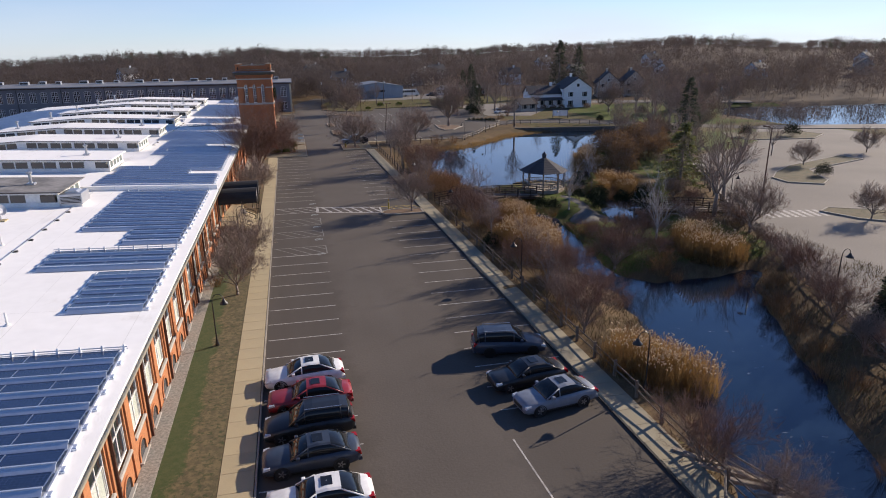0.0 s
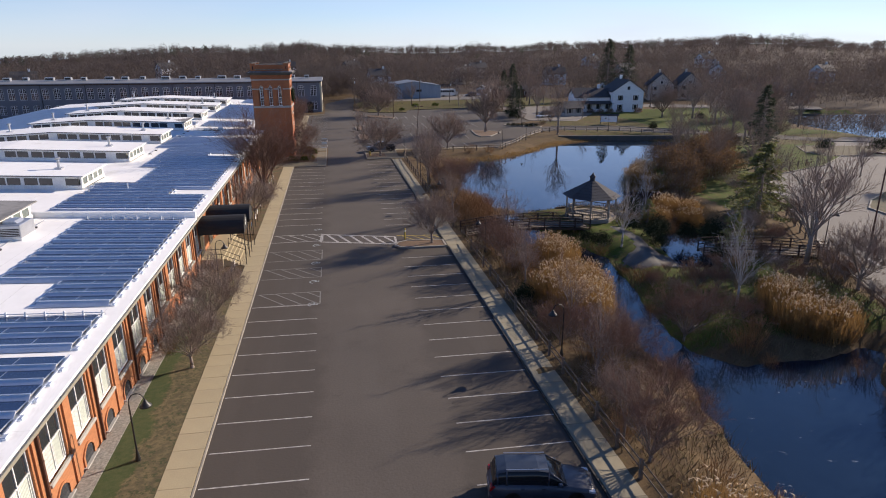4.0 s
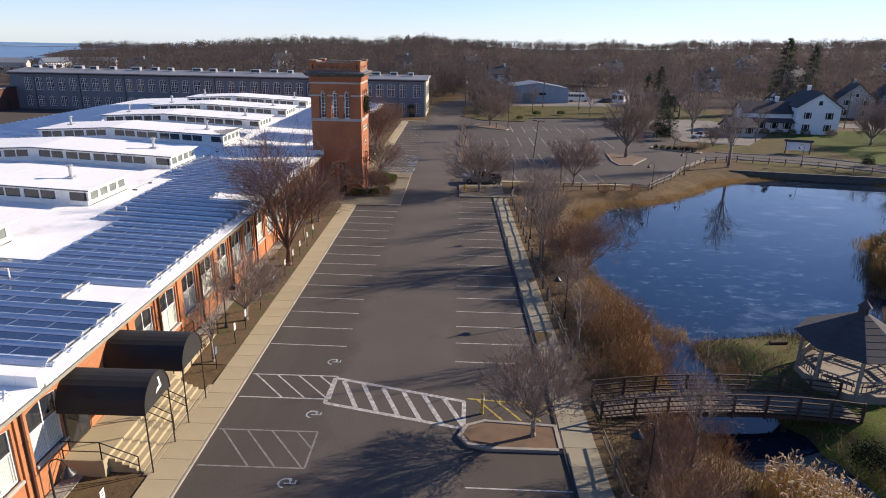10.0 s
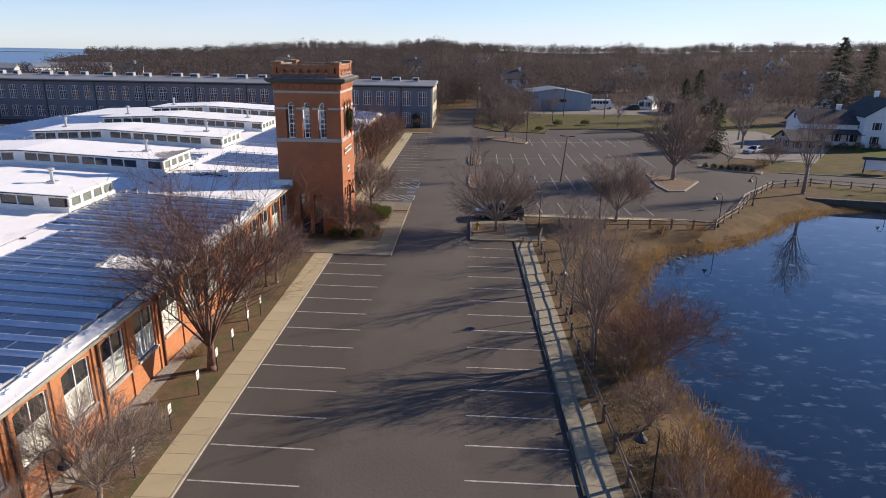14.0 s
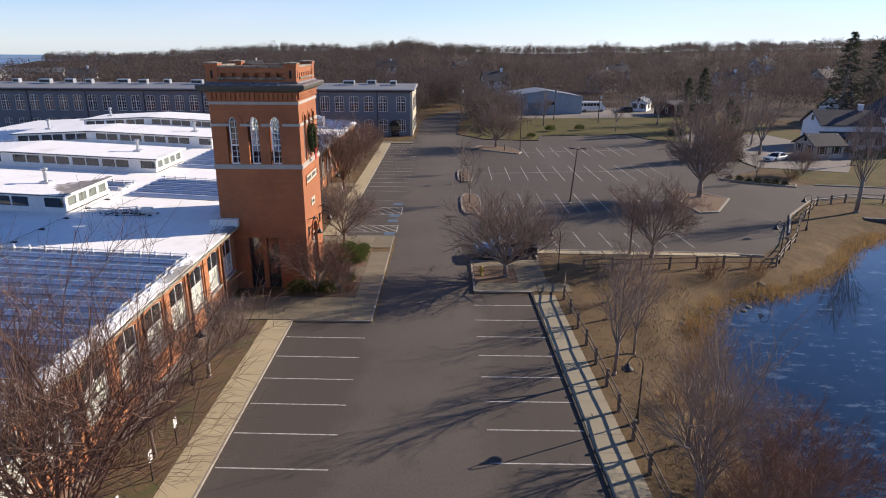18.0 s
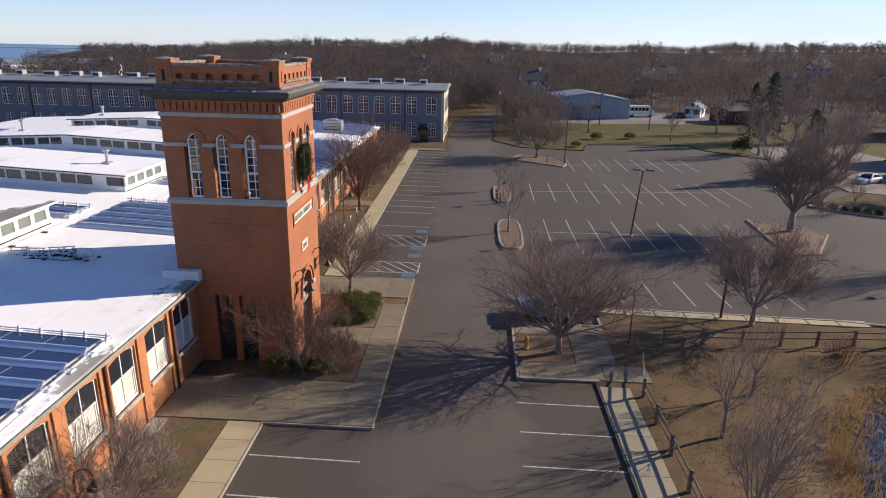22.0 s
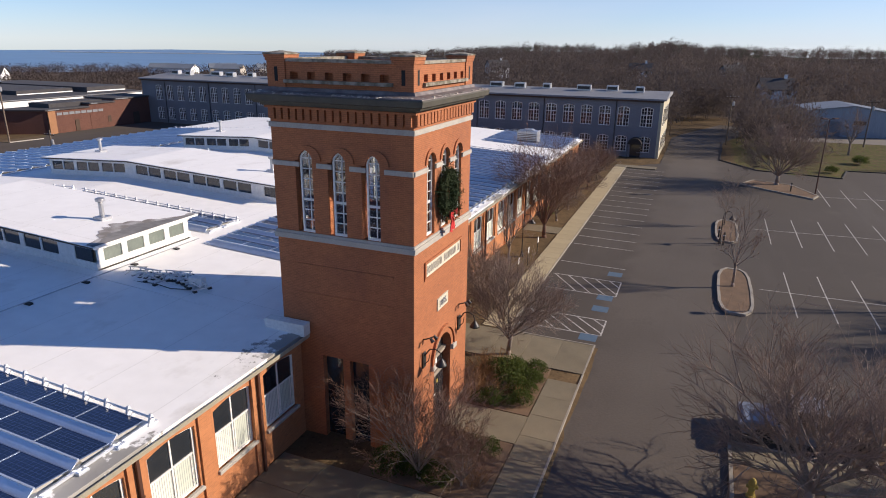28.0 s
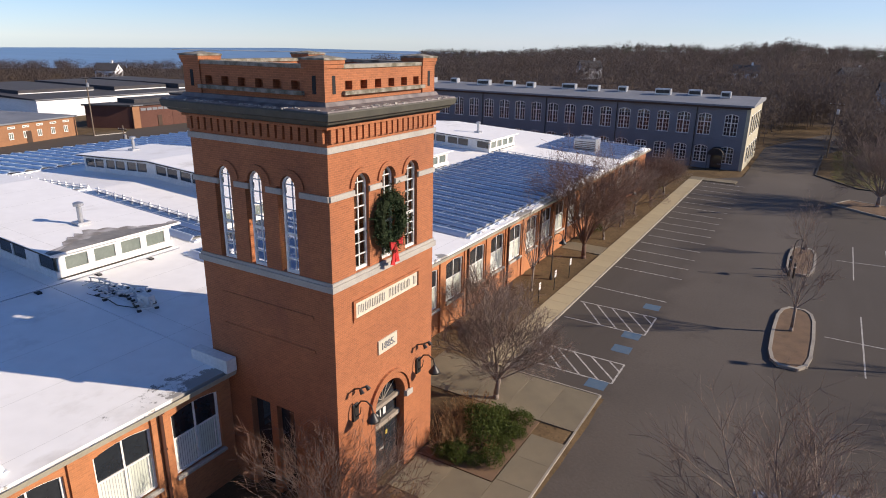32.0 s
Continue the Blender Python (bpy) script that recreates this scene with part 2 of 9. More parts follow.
DARK_LEAF = mat("dark_evergreen", (.02, .03, .013), (.03, .036, .017), 1, .9, spec=.1)
RUST_LEAF = mat("rust_foliage", (.19, .112, .055), (.125, .075, .04), .8, .9)
MULCH = mat("bark_mulch", (.19, .115, .065), (.115, .075, .045), 1, .95, bump=.5, fine=20)
ISLAND_GRASS = mat("dull_island_grass", (.075, .07, .03), (.12, .09, .045), 1.2, .95, bump=.5, fine=14, spread=.15)
FADED = mat("faded_road_paint", (.26, .245, .22), (.13, .12, .11), 3.0, .85, fine=10, spread=.2)
WATER = mat("pond_water", (.006, .014, .03), (.01, .02, .038), .3, .03, spec=.6, fine=5)
SEA = mat("sea_water", (.05, .12, .24), (.12, .2, .32), .004, .3, spec=.3, stretch=(1, 6, 1))
SHINGLE = mat("roof_shingle", (.065, .062, .066), (.042, .04, .044), .8, .9, bump=.3, fine=16)
HOUSE_WHITE = mat("white_clapboard", (.86, .86, .86), (.78, .79, .8), .4, .7, stretch=(.3, .3, 6))
HOUSE_CREAM = mat("cream_clapboard", (.5, .46, .4), (.4, .37, .33), .4, .75, stretch=(.3, .3, 6))
SHED_STEEL = mat("blue_grey_cladding", (.3, .35, .4), (.25, .3, .35), .4, .5, stretch=(4, 4, .3))
SHED_ROOF = mat("pale_metal_roof", (.19, .215, .245), (.155, .175, .2), .3, .6)
WOOD_FAR = mat("bare_woods", (.118, .092, .082), (.084, .068, .062), .02, .95, spread=.15)
WOOD_RED = mat("reddish_woods", (.1, .074, .063), (.078, .06, .053), .03, .95, spread=.2)
SAND = mat("sand_spit", (.6, .56, .5), (.5, .47, .43), .02, .9)
RUBBER = mat("tyre_rubber", (.015, .015, .015), (.022, .022, .022), 4, .85)
RIM = mat("alloy_rim", (.4, .41, .42), (.3, .31, .32), 4, .3, metal=.9)
LAMP_LENS = mat("headlamp_lens", (.6, .62, .65), (.5, .52, .55), 5, .1)
TAIL_LENS = mat("tail_lens", (.35, .012, .012), (.25, .01, .01), 5, .2)
RIBBON = mat("red_ribbon", (.62, .03, .03), (.45, .02, .02), 4, .6)
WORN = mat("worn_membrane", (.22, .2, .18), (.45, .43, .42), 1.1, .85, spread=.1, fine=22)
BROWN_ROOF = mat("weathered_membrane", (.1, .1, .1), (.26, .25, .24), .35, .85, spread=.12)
ICE = mat("faded_paint", (.42, .46, .46), (.2, .21, .21), 2, .85)
GRAVEL_PALE = mat("pale_gravel", (.4, .385, .33), (.16, .15, .13), 7, .95, bump=.6, fine=14)
GRAVEL = mat("gravel", (.13, .12, .105), (.09, .083, .073), .8, .95, bump=.6, fine=22)



def overlay(m, colour, scale, stretch, lo, hi, rough=None, amount=1.0):
    """Adds patches of another colour with ragged outlines."""
    nt = m.node_tree
    N, L = nt.nodes, nt.links
    b = N["Principled BSDF"]
    old = b.inputs["Base Color"].links[0].from_socket
    tc, mp, n1, r, mx = N.new("ShaderNodeTexCoord"), N.new("ShaderNodeMapping"), N.new("ShaderNodeTexNoise"), N.new("ShaderNodeValToRGB"), N.new("ShaderNodeMixRGB")
    mp.inputs["Scale"].default_value = stretch
    n1.inputs["Scale"].default_value, n1.inputs["Detail"].default_value, n1.inputs["Roughness"].default_value = scale, 8, .62
    r.color_ramp.elements[0].position, r.color_ramp.elements[1].position = lo, hi
    r.color_ramp.elements[1].color = (amount, amount, amount, 1)
    mx.inputs[2].default_value = (*colour, 1)
    L.new(tc.outputs["Object"], mp.inputs[0])
    L.new(mp.outputs[0], n1.inputs[0])
    L.new(n1.outputs[0], r.inputs[0])
    L.new(r.outputs[0], mx.inputs[0])
    L.new(old, mx.inputs[1])
    L.new(mx.outputs[0], b.inputs["Base Color"])
    if rough is not None:
        mr = N.new("ShaderNodeMapRange")
        mr.inputs["To Min"].default_value, mr.inputs["To Max"].default_value = b.inputs["Roughness"].default_value, rough
        L.new(r.outputs[0], mr.inputs[0])
        L.new(mr.outputs[0], b.inputs["Roughness"])


overlay(ROOF_WHITE, (.4, .36, .3), .3, (1, .6, 1), .6, .78, None, .6)


def edge_patches(m, colour, x0, x1, gain, r0, r1, s1=.22, s2=1.6, y0=None):
    """Ragged patches that grow thicker from x0 to x1, and only past y0."""
    nt = m.node_tree
    N, L = nt.nodes, nt.links
    b = N["Principled BSDF"]
    old = b.inputs["Base Color"].links[0].from_socket
    tc, sp, mr, n1, n2 = N.new("ShaderNodeTexCoord"), N.new("ShaderNodeSeparateXYZ"), N.new("ShaderNodeMapRange"), N.new("ShaderNodeTexNoise"), N.new("ShaderNodeTexNoise")
    ad, a2, r, mx = N.new("ShaderNodeMath"), N.new("ShaderNodeMath"), N.new("ShaderNodeValToRGB"), N.new("ShaderNodeMixRGB")
    for key, value in zip(("From Min", "From Max", "To Min", "To Max"), (x0, x1, -gain, gain)):
        mr.inputs[key].default_value = value
    n1.inputs["Scale"].default_value, n1.inputs["Detail"].default_value = s1, 2
    n2.inputs["Scale"].default_value, n2.inputs["Detail"].default_value, n2.inputs["Roughness"].default_value = s2, 8, .7
    a2.operation = 'MULTIPLY_ADD'
    a2.inputs[1].default_value = .55
    r.color_ramp.elements[0].position, r.color_ramp.elements[1].position = r0, r1
    r.color_ramp.elements[1].color = (.75, .75, .75, 1)
    mx.inputs[2].default_value = (*colour, 1)
    L.new(tc.outputs["Object"], sp.inputs[0])
    L.new(sp.outputs[0], mr.inputs[0])
    L.new(tc.outputs["Object"], n1.inputs[0])
    L.new(tc.outputs["Object"], n2.inputs[0])
    L.new(mr.outputs[0], ad.inputs[0])
    L.new(n1.outputs[0], ad.inputs[1])
    L.new(n2.outputs[0], a2.inputs[0])
    L.new(ad.outputs[0], a2.inputs[2])
    L.new(a2.outputs[0], r.inputs[0])
    fac = r.outputs[0]
    if y0 is not None:
        my, mm = N.new("ShaderNodeMapRange"), N.new("ShaderNodeMath")
        my.inputs["From Min"].default_value, my.inputs["From Max"].default_value = y0, y0 + 8
        mm.operation = 'MULTIPLY'
        L.new(sp.outputs[1], my.inputs[0])
        L.new(my.outputs[0], mm.inputs[0])
        L.new(fac, mm.inputs[1])
        fac = mm.outputs[0]
    L.new(fac, mx.inputs[0])
    L.new(old, mx.inputs[1])
    L.new(mx.outputs[0], b.inputs["Base Color"])


def grid_lines(m, w, h, line, gap=.005, axes=(0, 1)):
    """Thin regular lines, as between solar cells or blind slats."""
    nt = m.node_tree
    N, L = nt.nodes, nt.links
    b = N["Principled BSDF"]
    old = b.inputs["Base Color"].links[0].from_socket
    tc, sp, co, bt, mx = N.new("ShaderNodeTexCoord"), N.new("ShaderNodeSeparateXYZ"), N.new("ShaderNodeCombineXYZ"), N.new("ShaderNodeTexBrick"), N.new("ShaderNodeMixRGB")
    L.new(tc.outputs["Object"], sp.inputs[0])
    L.new(sp.outputs[axes[0]], co.inputs[0])
    L.new(sp.outputs[axes[1]], co.inputs[1])
    bt.offset = 0
    bt.inputs["Scale"].default_value, bt.inputs["Mortar Size"].default_value = 1, gap
    bt.inputs["Brick Width"].default_value, bt.inputs["Row Height"].default_value = w, h
    L.new(co.outputs[0], bt.inputs[0])
    L.new(bt.outputs["Fac"], mx.inputs[0])
    L.new(old, mx.inputs[1])
    mx.inputs[2].default_value = (*line, 1)
    L.new(mx.outputs[0], b.inputs["Base Color"])


edge_patches(ROOF_WHITE, (.1, .09, .07), -7.2, -5.3, .14, .97, 1.08, y0=104)
grid_lines(ROOF_WHITE, 3.05, 31, (.66, .65, .62), .012)
grid_lines(PANEL, .163, .165, (.05, .065, .13))
grid_lines(BLIND, .1, 9, (.3, .31, .29), .012, (1, 2))
edge_patches(ASPHALT, (.072, .06, .05), 7.0, 4.8, .3, .62, .95, .3, 2.2)
edge_patches(ASPHALT, (.072, .06, .05), 12.0, 14.2, .3, .62, .95, .3, 2.2)
overlay(ASPHALT, (.04, .036, .033), .35, (1, 1, 1), .66, .74, None, .6)
overlay(ASPHALT, (.13, .115, .1), .05, (2.5, .35, 1), .5, .75, None, .45)
POND_ICE = mat("icy_pond_water", (.006, .014, .03), (.01, .02, .038), .3, .03, spec=.6, fine=5)
overlay(POND_ICE, (.2, .27, .36), 1.5, (.5, 1, 1), .56, .68, .3, .34)
overlay(POND_ICE, (.22, .28, .36), .3, (.6, 1, 1), .56, .7, .25, .36)
overlay(WATER, (.26, .28, .3), 2.6, (.5, 1, 1), .66, .7, .3, .6)
overlay(CONCRETE, (.3, .25, .18), .8, (1, 1, 1), .6, .72, None, .5)
overlay(BRICK, (.2, .07, .04), .5, (1, 1, .5), .6, .75, None, .5)
overlay(BRICK_TOWER, (.2, .075, .045), .45, (1, 1, .6), .56, .75, None, .55)
LAWN = mat("patchy_lawn", (.15, .115, .055), (.085, .07, .034), 3.5, .95, bump=.6, fine=9, spread=.12)
overlay(LAWN, (.04, .05, .014), 4.5, (1, 1, 1), .52, .6, None, .8)
edge_patches(LAWN, (.038, .065, .012), -2.6, -3.9, .3, .72, .86, .35, 3.5)
LITTER = mat("leaf_litter", (.15, .09, .042), (.085, .06, .03), 1.4, .95, bump=.7, fine=12)
overlay(LITTER, (.06, .075, .02), .5, (1, 1, 1), .5, .6, None, .75)
overlay(LITTER, (.27, .15, .055), 9, (1, 1, 1), .6, .67, None, .75)
overlay(LITTER, (.045, .03, .018), 6, (1, 1, 1), .58, .68, None, .8)


def translucent(m, share=.45):
    """Lets thin leaves and twigs pass light."""
    nt = m.node_tree
    N, L = nt.nodes, nt.links
    b, out = N["Principled BSDF"], N["Material Output"]
    tr, mx = N.new("ShaderNodeBsdfTranslucent"), N.new("ShaderNodeMixShader")
    L.new(b.inputs["Base Color"].links[0].from_socket, tr.inputs[0])
    mx.inputs[0].default_value = share
    L.new(b.outputs[0], mx.inputs[1])
    L.new(tr.outputs[0], mx.inputs[2])
    L.new(mx.outputs[0], out.inputs[0])


for m in (WOOD_FAR, WOOD_RED, REED, PLUME, DRY_GRASS, RUST_LEAF, PINE, NEEDLE, EVERGREEN, SHRUB_TWIG, TWIG, BARK_RED):
    translucent(m, .42 if m in (WOOD_FAR, WOOD_RED) else .45)

# ---- mesh helpers ----
class Geo:
    """Collects vertices and faces of one part."""
    def __init__(self):
        self.v, self.f = [], []

    def poly(self, pts):
        n = len(self.v)
        self.v += [tuple(p) for p in pts]
        self.f.append(tuple(range(n, n + len(pts))))

    def box(self, x0, y0, z0, x1, y1, z1, m=None):
        n = len(self.v)
        p = [(x, y, z) for z in (z0, z1) for y in (y0, y1) for x in (x0, x1)]
        self.v += [tuple(m @ Vector(q)) for q in p] if m else p
        self.f += [tuple(n + i for i in q) for q in ((0, 2, 3, 1), (4, 5, 7, 6), (0, 1, 5, 4), (2, 6, 7, 3), (0, 4, 6, 2), (1, 3, 7, 5))]
        return self

    def slab(self, x0, y0, z0, x1, y1, z1, c=.02):
        """A box with its top edges chamfered by c."""
        n = len(self.v)
        self.v += [(x0, y0, z0), (x1, y0, z0), (x1, y1, z0), (x0, y1, z0), (x0, y0, z1 - c), (x1, y0, z1 - c), (x1, y1, z1 - c), (x0, y1, z1 - c),
                   (x0 + c, y0 + c, z1), (x1 - c, y0 + c, z1), (x1 - c, y1 - c, z1), (x0 + c, y1 - c, z1)]
        q = [(0, 3, 2, 1), (8, 9, 10, 11)]
        for a, b in ((0, 4), (4, 8)):
            q += [(a + i, a + (i + 1) % 4, b + (i + 1) % 4, b + i) for i in range(4)]
        self.f += [tuple(n + i for i in f) for f in q]
        return self

    def prism(self, poly, axis, a, b):
        """A polygon pushed from a to b along an axis ('x': poly in (y, z), 'y': (x, z), 'z': (x, y))."""
        def at(p, w):
            return {'x': (w, p[0], p[1]), 'y': (p[0], w, p[1]), 'z': (p[0], p[1], w)}[axis]
        n, k = len(self.v), len(poly)
        self.v += [at(p, a) for p in poly] + [at(p, b) for p in poly]
        self.f += [tuple(range(n, n + k))[::-1], tuple(range(n + k, n + 2 * k))]
        self.f += [(n + i, n + (i + 1) % k, n + k + (i + 1) % k, n + k + i) for i in range(k)]
        return self

    def tube(self, p, q, r0, r1, n=6, cap=True):
        p, q = Vector(p), Vector(q)
        d = q - p
        if d.length < 1e-6:
            return self
        d.normalize()
        a = d.cross(Vector((0, 0, 1)) if abs(d.z) < .9 else Vector((1, 0, 0))).normalized()
        b = d.cross(a)
        k = len(self.v)
        for c, r in ((p, r0), (q, r1)):
            for i in range(n):
                w = 2 * math.pi * i / n
                self.v.append(tuple(c + (a * math.cos(w) + b * math.sin(w)) * r))
        self.f += [(k + i, k + (i + 1) % n, k + n + (i + 1) % n, k + n + i) for i in range(n)]
        if cap:
            self.f += [tuple(range(k, k + n))[::-1], tuple(range(k + n, k + 2 * n))]
        return self

    def pipe(self, pts, r, n=6):
        """One bent tube through the points."""
        pts = [Vector(p) for p in pts]
        k, m = len(self.v), len(pts)
        for j, p in enumerate(pts):
            d = (pts[min(j + 1, m - 1)] - pts[max(j - 1, 0)]).normalized()
            a = d.cross(Vector((0, 0, 1)) if abs(d.z) < .95 else Vector((0, 1, 0))).normalized()
            b = d.cross(a)
            for i in range(n):
                w = 2 * math.pi * (i + .5) / n
                self.v.append(tuple(p + (a * math.cos(w) + b * math.sin(w)) * r))
        for j in range(m - 1):
            self.f += [(k + j * n + i, k + j * n + (i + 1) % n, k + (j + 1) * n + (i + 1) % n, k + (j + 1) * n + i) for i in range(n)]
        self.f += [tuple(range(k, k + n))[::-1], tuple(range(k + (m - 1) * n, k + m * n))]
        return self

    def lathe(self, prof, n=12, c=(0, 0, 0), ang=0.0):
        """A turned form from (radius, height) pairs."""
        k = len(self.v)
        for r, z in prof:
            for i in range(n):
                w = 2 * math.pi * i / n + ang
                self.v.append((c[0] + r * math.cos(w), c[1] + r * math.sin(w), c[2] + z))
        for j in range(len(prof) - 1):
            self.f += [(k + j * n + i, k + j * n + (i + 1) % n, k + (j + 1) * n + (i + 1) % n, k + (j + 1) * n + i) for i in range(n)]
        self.f += [tuple(range(k, k + n))[::-1], tuple(range(k + (len(prof) - 1) * n, k + len(prof) * n))]
        return self

    def weld(self):
        """Joins corners that touch."""
        seen, vs, at = {}, [], []
        for p in self.v:
            key = tuple(round(c, 4) for c in p)
            if key not in seen:
                seen[key] = len(vs)
                vs.append(p)
            at.append(seen[key])
        self.v, self.f = vs, [tuple(at[i] for i in f) for f in self.f]
        return self

    def mesh(self, name, material, smooth=False):
        me = bpy.data.meshes.new(name)
        me.from_pydata(self.v, [], self.f)
        me.materials.append(material)
        if smooth:
            me.polygons.foreach_set("use_smooth", [True] * len(me.polygons))
        me.update()
        return me


def part(name, g, material, parent=None, label="", smooth=False, m=None):
    ob = new(name, g if isinstance(g, bpy.types.Mesh) else g.mesh(name, material, smooth))
    if parent:
        ob.parent = parent
    if m is not None:
        ob.matrix_basis = m
    return tagged(ob, label)


def thing(name, label, category, m=None, group="", kind=""):
    ob = new(name)
    if m is not None:
        ob.matrix_basis = m
    return tagged(ob, label, category, group, kind)


def struct(name, g, material, label="", category="", smooth=False):
    return tagged(part(name, g, material, smooth=smooth), label, category, kind="structure")


def inside(poly, x, y):
    hit, j = False, len(poly) - 1
    for i in range(len(poly)):
        (xi, yi), (xj, yj) = poly[i], poly[j]
        if (yi > y) != (yj > y) and x < (xj - xi) * (y - yi) / (yj - yi) + xi:
            hit = not hit
        j = i
    return hit


def edge_dist(poly, x, y, closed=True):
    best = 1e9
    for i in range(len(poly) - (0 if closed else 1)):
        (ax, ay), (bx, by) = poly[i], poly[(i + 1) % len(poly)]
        dx, dy = bx - ax, by - ay
        u = max(0, min(1, ((x - ax) * dx + (y - ay) * dy) / (dx * dx + dy * dy)))
        best = min(best, math.hypot(x - ax - u * dx, y - ay - u * dy))
    return best


def kerb_x(y):
    """The lot's kerb along the pond walk."""
    return 19.9 - .0195 * y


# ---- ground plan ----
LOT = [(.2, -60), (kerb_x(-60), -60), (kerb_x(122.3), 122.3), (13.05, 122.3), (13.05, 129.7), (19, 129.7), (19, 133), (35.7, 132.3), (39.8, 131.6),
       (46, 139), (50, 146.5), (56, 153.5), (62, 156), (74, 152.5), (90, 142), (112, 126), (116, 131), (94, 148), (79, 160), (66, 163.5), (58, 163), (52, 168),
       (60, 175), (60, 200), (52, 208), (50, 214.5), (31, 211.5), (29.3, 204.5), (18.5, 206), (13.4, 213.4), (14, 235), (22, 262), (14, 268), (4.6, 240), (4.6, 206), (.1, 201), (.1, 137.2), (5.65, 137.2), (5.65, 116.8), (.2, 116.8)]
EAST = [(26, -60), (33, 8), (41, 25), (46, 36), (55.5, 59.5), (62, 72), (68.5, 87), (76, 96), (90, 102), (99, 109), (112, 126), (117, 130), (190, 112), (190, -60)]
POND = [(27.8, 84.6), (26, 92), (24.8, 100), (26.3, 110), (29.8, 119), (33, 123), (40, 125.5), (46.5, 131), (52, 137.5), (58, 141.5), (66, 144), (73, 144.5), (82, 140), (87, 131), (80, 122.5), (66, 115), (58, 109), (54, 101), (50, 93), (46, 86.5), (41.5, 84.4), (37.5, 84.9), (33, 84.2), (30.2, 84.2)]
STREAM = [(27.8, 86), (26.6, 78), (27.8, 70), (30.9, 64), (30.3, 56), (29.0, 48), (28.7, 44), (29.6, 40), (28.4, 34), (27.6, 27), (24.5, 20), (21.5, 12), (18, -5), (14, -40), (26, -40), (27, -5), (29.5, 12), (33, 20), (37, 28.5), (41.6, 38), (45.2, 41), (44.6, 42.6), (39.8, 41), (34, 41.2), (31.6, 44), (32, 48), (33.2, 56), (34.2, 64), (32.6, 71), (30.4, 76), (29.7, 81), (30.6, 85.5)]
SIDE_POOL = [(40.5, 61), (43.5, 60), (47, 64.5), (48.5, 71), (51, 80), (54, 92), (50, 93), (46.5, 82), (44, 73), (41.5, 66)]
FAR_WATER = [(118, 148), (136, 129), (215, 105), (400, 90), (420, 170), (300, 185), (190, 182), (150, 188)]
WATERS = [POND, STREAM, SIDE_POOL]


def smooth(a, b, v):
    u = max(0, min(1, (v - a) / (b - a)))
    return u * u * (3 - 2 * u)


RIDGE = [(-180, 0), (-75, 0), (-36, -1), (-33, -1), (-30, -1), (-28, -1), (-26, -1), (-23, 0), (-20.7, 3), (-17, 6.5), (-13, 10.5), (-10, 10.5), (-8, 8), (-5, 11.5), (-2.5, 15), (0, 10), (2, 9), (7, 7), (10, 8), (13, 10.5), (16, 10), (20, 13), (25, 14), (28, 15), (32, 18), (35, 19.5), (38, 20.5), (40, 17.5), (44, 14.5), (50, 13.5), (58, 14), (65, 15.5), (90, 13.5), (180, 8)]


def ridge(a):
    for (a0, h0), (a1, h1) in zip(RIDGE, RIDGE[1:]):
        if a0 <= a <= a1:
            return h0 + (h1 - h0) * smooth(a0, a1, a)
    return 0


def far_height(x, y):
    dx, dy = x - 8, y - 60
    r, a = math.hypot(dx, dy), math.degrees(math.atan2(dx, dy))
    z = ridge(a) * (smooth(270, 620, r) * .82 + .18 * smooth(620, 900, r))
    z += smooth(240, 500, r) * (1.2 * noise.noise((x * .008, y * .008, 3)) + 1.8 * noise.noise((x * .0045, y * .0045, 8))) * (1 if a > -30 else .3)
    if a < -30.5:
        z -= 12 * smooth(450, 560, r) * smooth(-30.5, -34, a)
    z -= 60 * smooth(930, 1500, r)
    return z


def ground_z(x, y):
    near = -30 < x < 130 and -60 < y < 275
    if near:
        if inside(LOT, x, y) or inside(EAST, x, y):
            return -.13
        z = .07 + .05 * noise.noise((x * .3, y * .3, 0)) + .04 * noise.noise((x * 1.1, y * 1.1, 5))
        if x > 18 and y < 160:
            for w in WATERS:
                if abs(x - 45) < 80 and abs(y - 60) < 110:
                    d = edge_dist(w, x, y)
                    if inside(w, x, y):
                        return -1.0 - min(.9, d * .5)
                    z = min(z, -1.0 + smooth(-.4, 4.0, d) * 1.07 + .12 * noise.noise((x * .5, y * .5, 2)))
            if 22 < x < 60 and y < 122:
                z += .25 * noise.noise((x * .2, y * .2, 9))
        return z
    if inside(FAR_WATER, x, y):
        return -2.2
    z = .05 + far_height(x, y)
    if 110 < x < 430 and 80 < y < 200:
        z = min(z, -1.0 + smooth(-1, 6, edge_dist(FAR_WATER, x, y)) * 1.1)
    if -65 < x < -5.5 and -40 < y < 190:
        z = -.1
    return z


def grass_at(x, y):
    """How green the ground cover is."""
    g = .16
    if -4.6 < x < 0 and y < 116:
        g = (.05 + .95 * smooth(-2.6, -3.4, x)) * smooth(70, 50, y) + .08
    if x > 62 and y > 100 and y < 200 and not inside(FAR_WATER, x, y):
        g = .95 if x > 88 and y > 138 else .34
    if 80 < x < 130 and 95 < y < 125:
        g = .7
    if 15 < x < 90 and 200 < y < 260:
        g = .36
    if 56 < x < 75 and 75 < y < 125:
        g = .5
    if 29 < x < 50 and 44 < y < 76:
        g = .5
    if math.hypot(x - 36, y - 81) < 7:
        g = .38
    if 40 < x < 62 and 133 < y < 152:
        g = .22
    if math.hypot(x - 8, y - 60) > 205 and not (x < 90 and y < 276):
        g = -1
    return g


def spaced(*runs):
    out = []
    for a, b, s in runs:
        out += list(np.arange(a, b, s))
    return out + [runs[-1][1]]


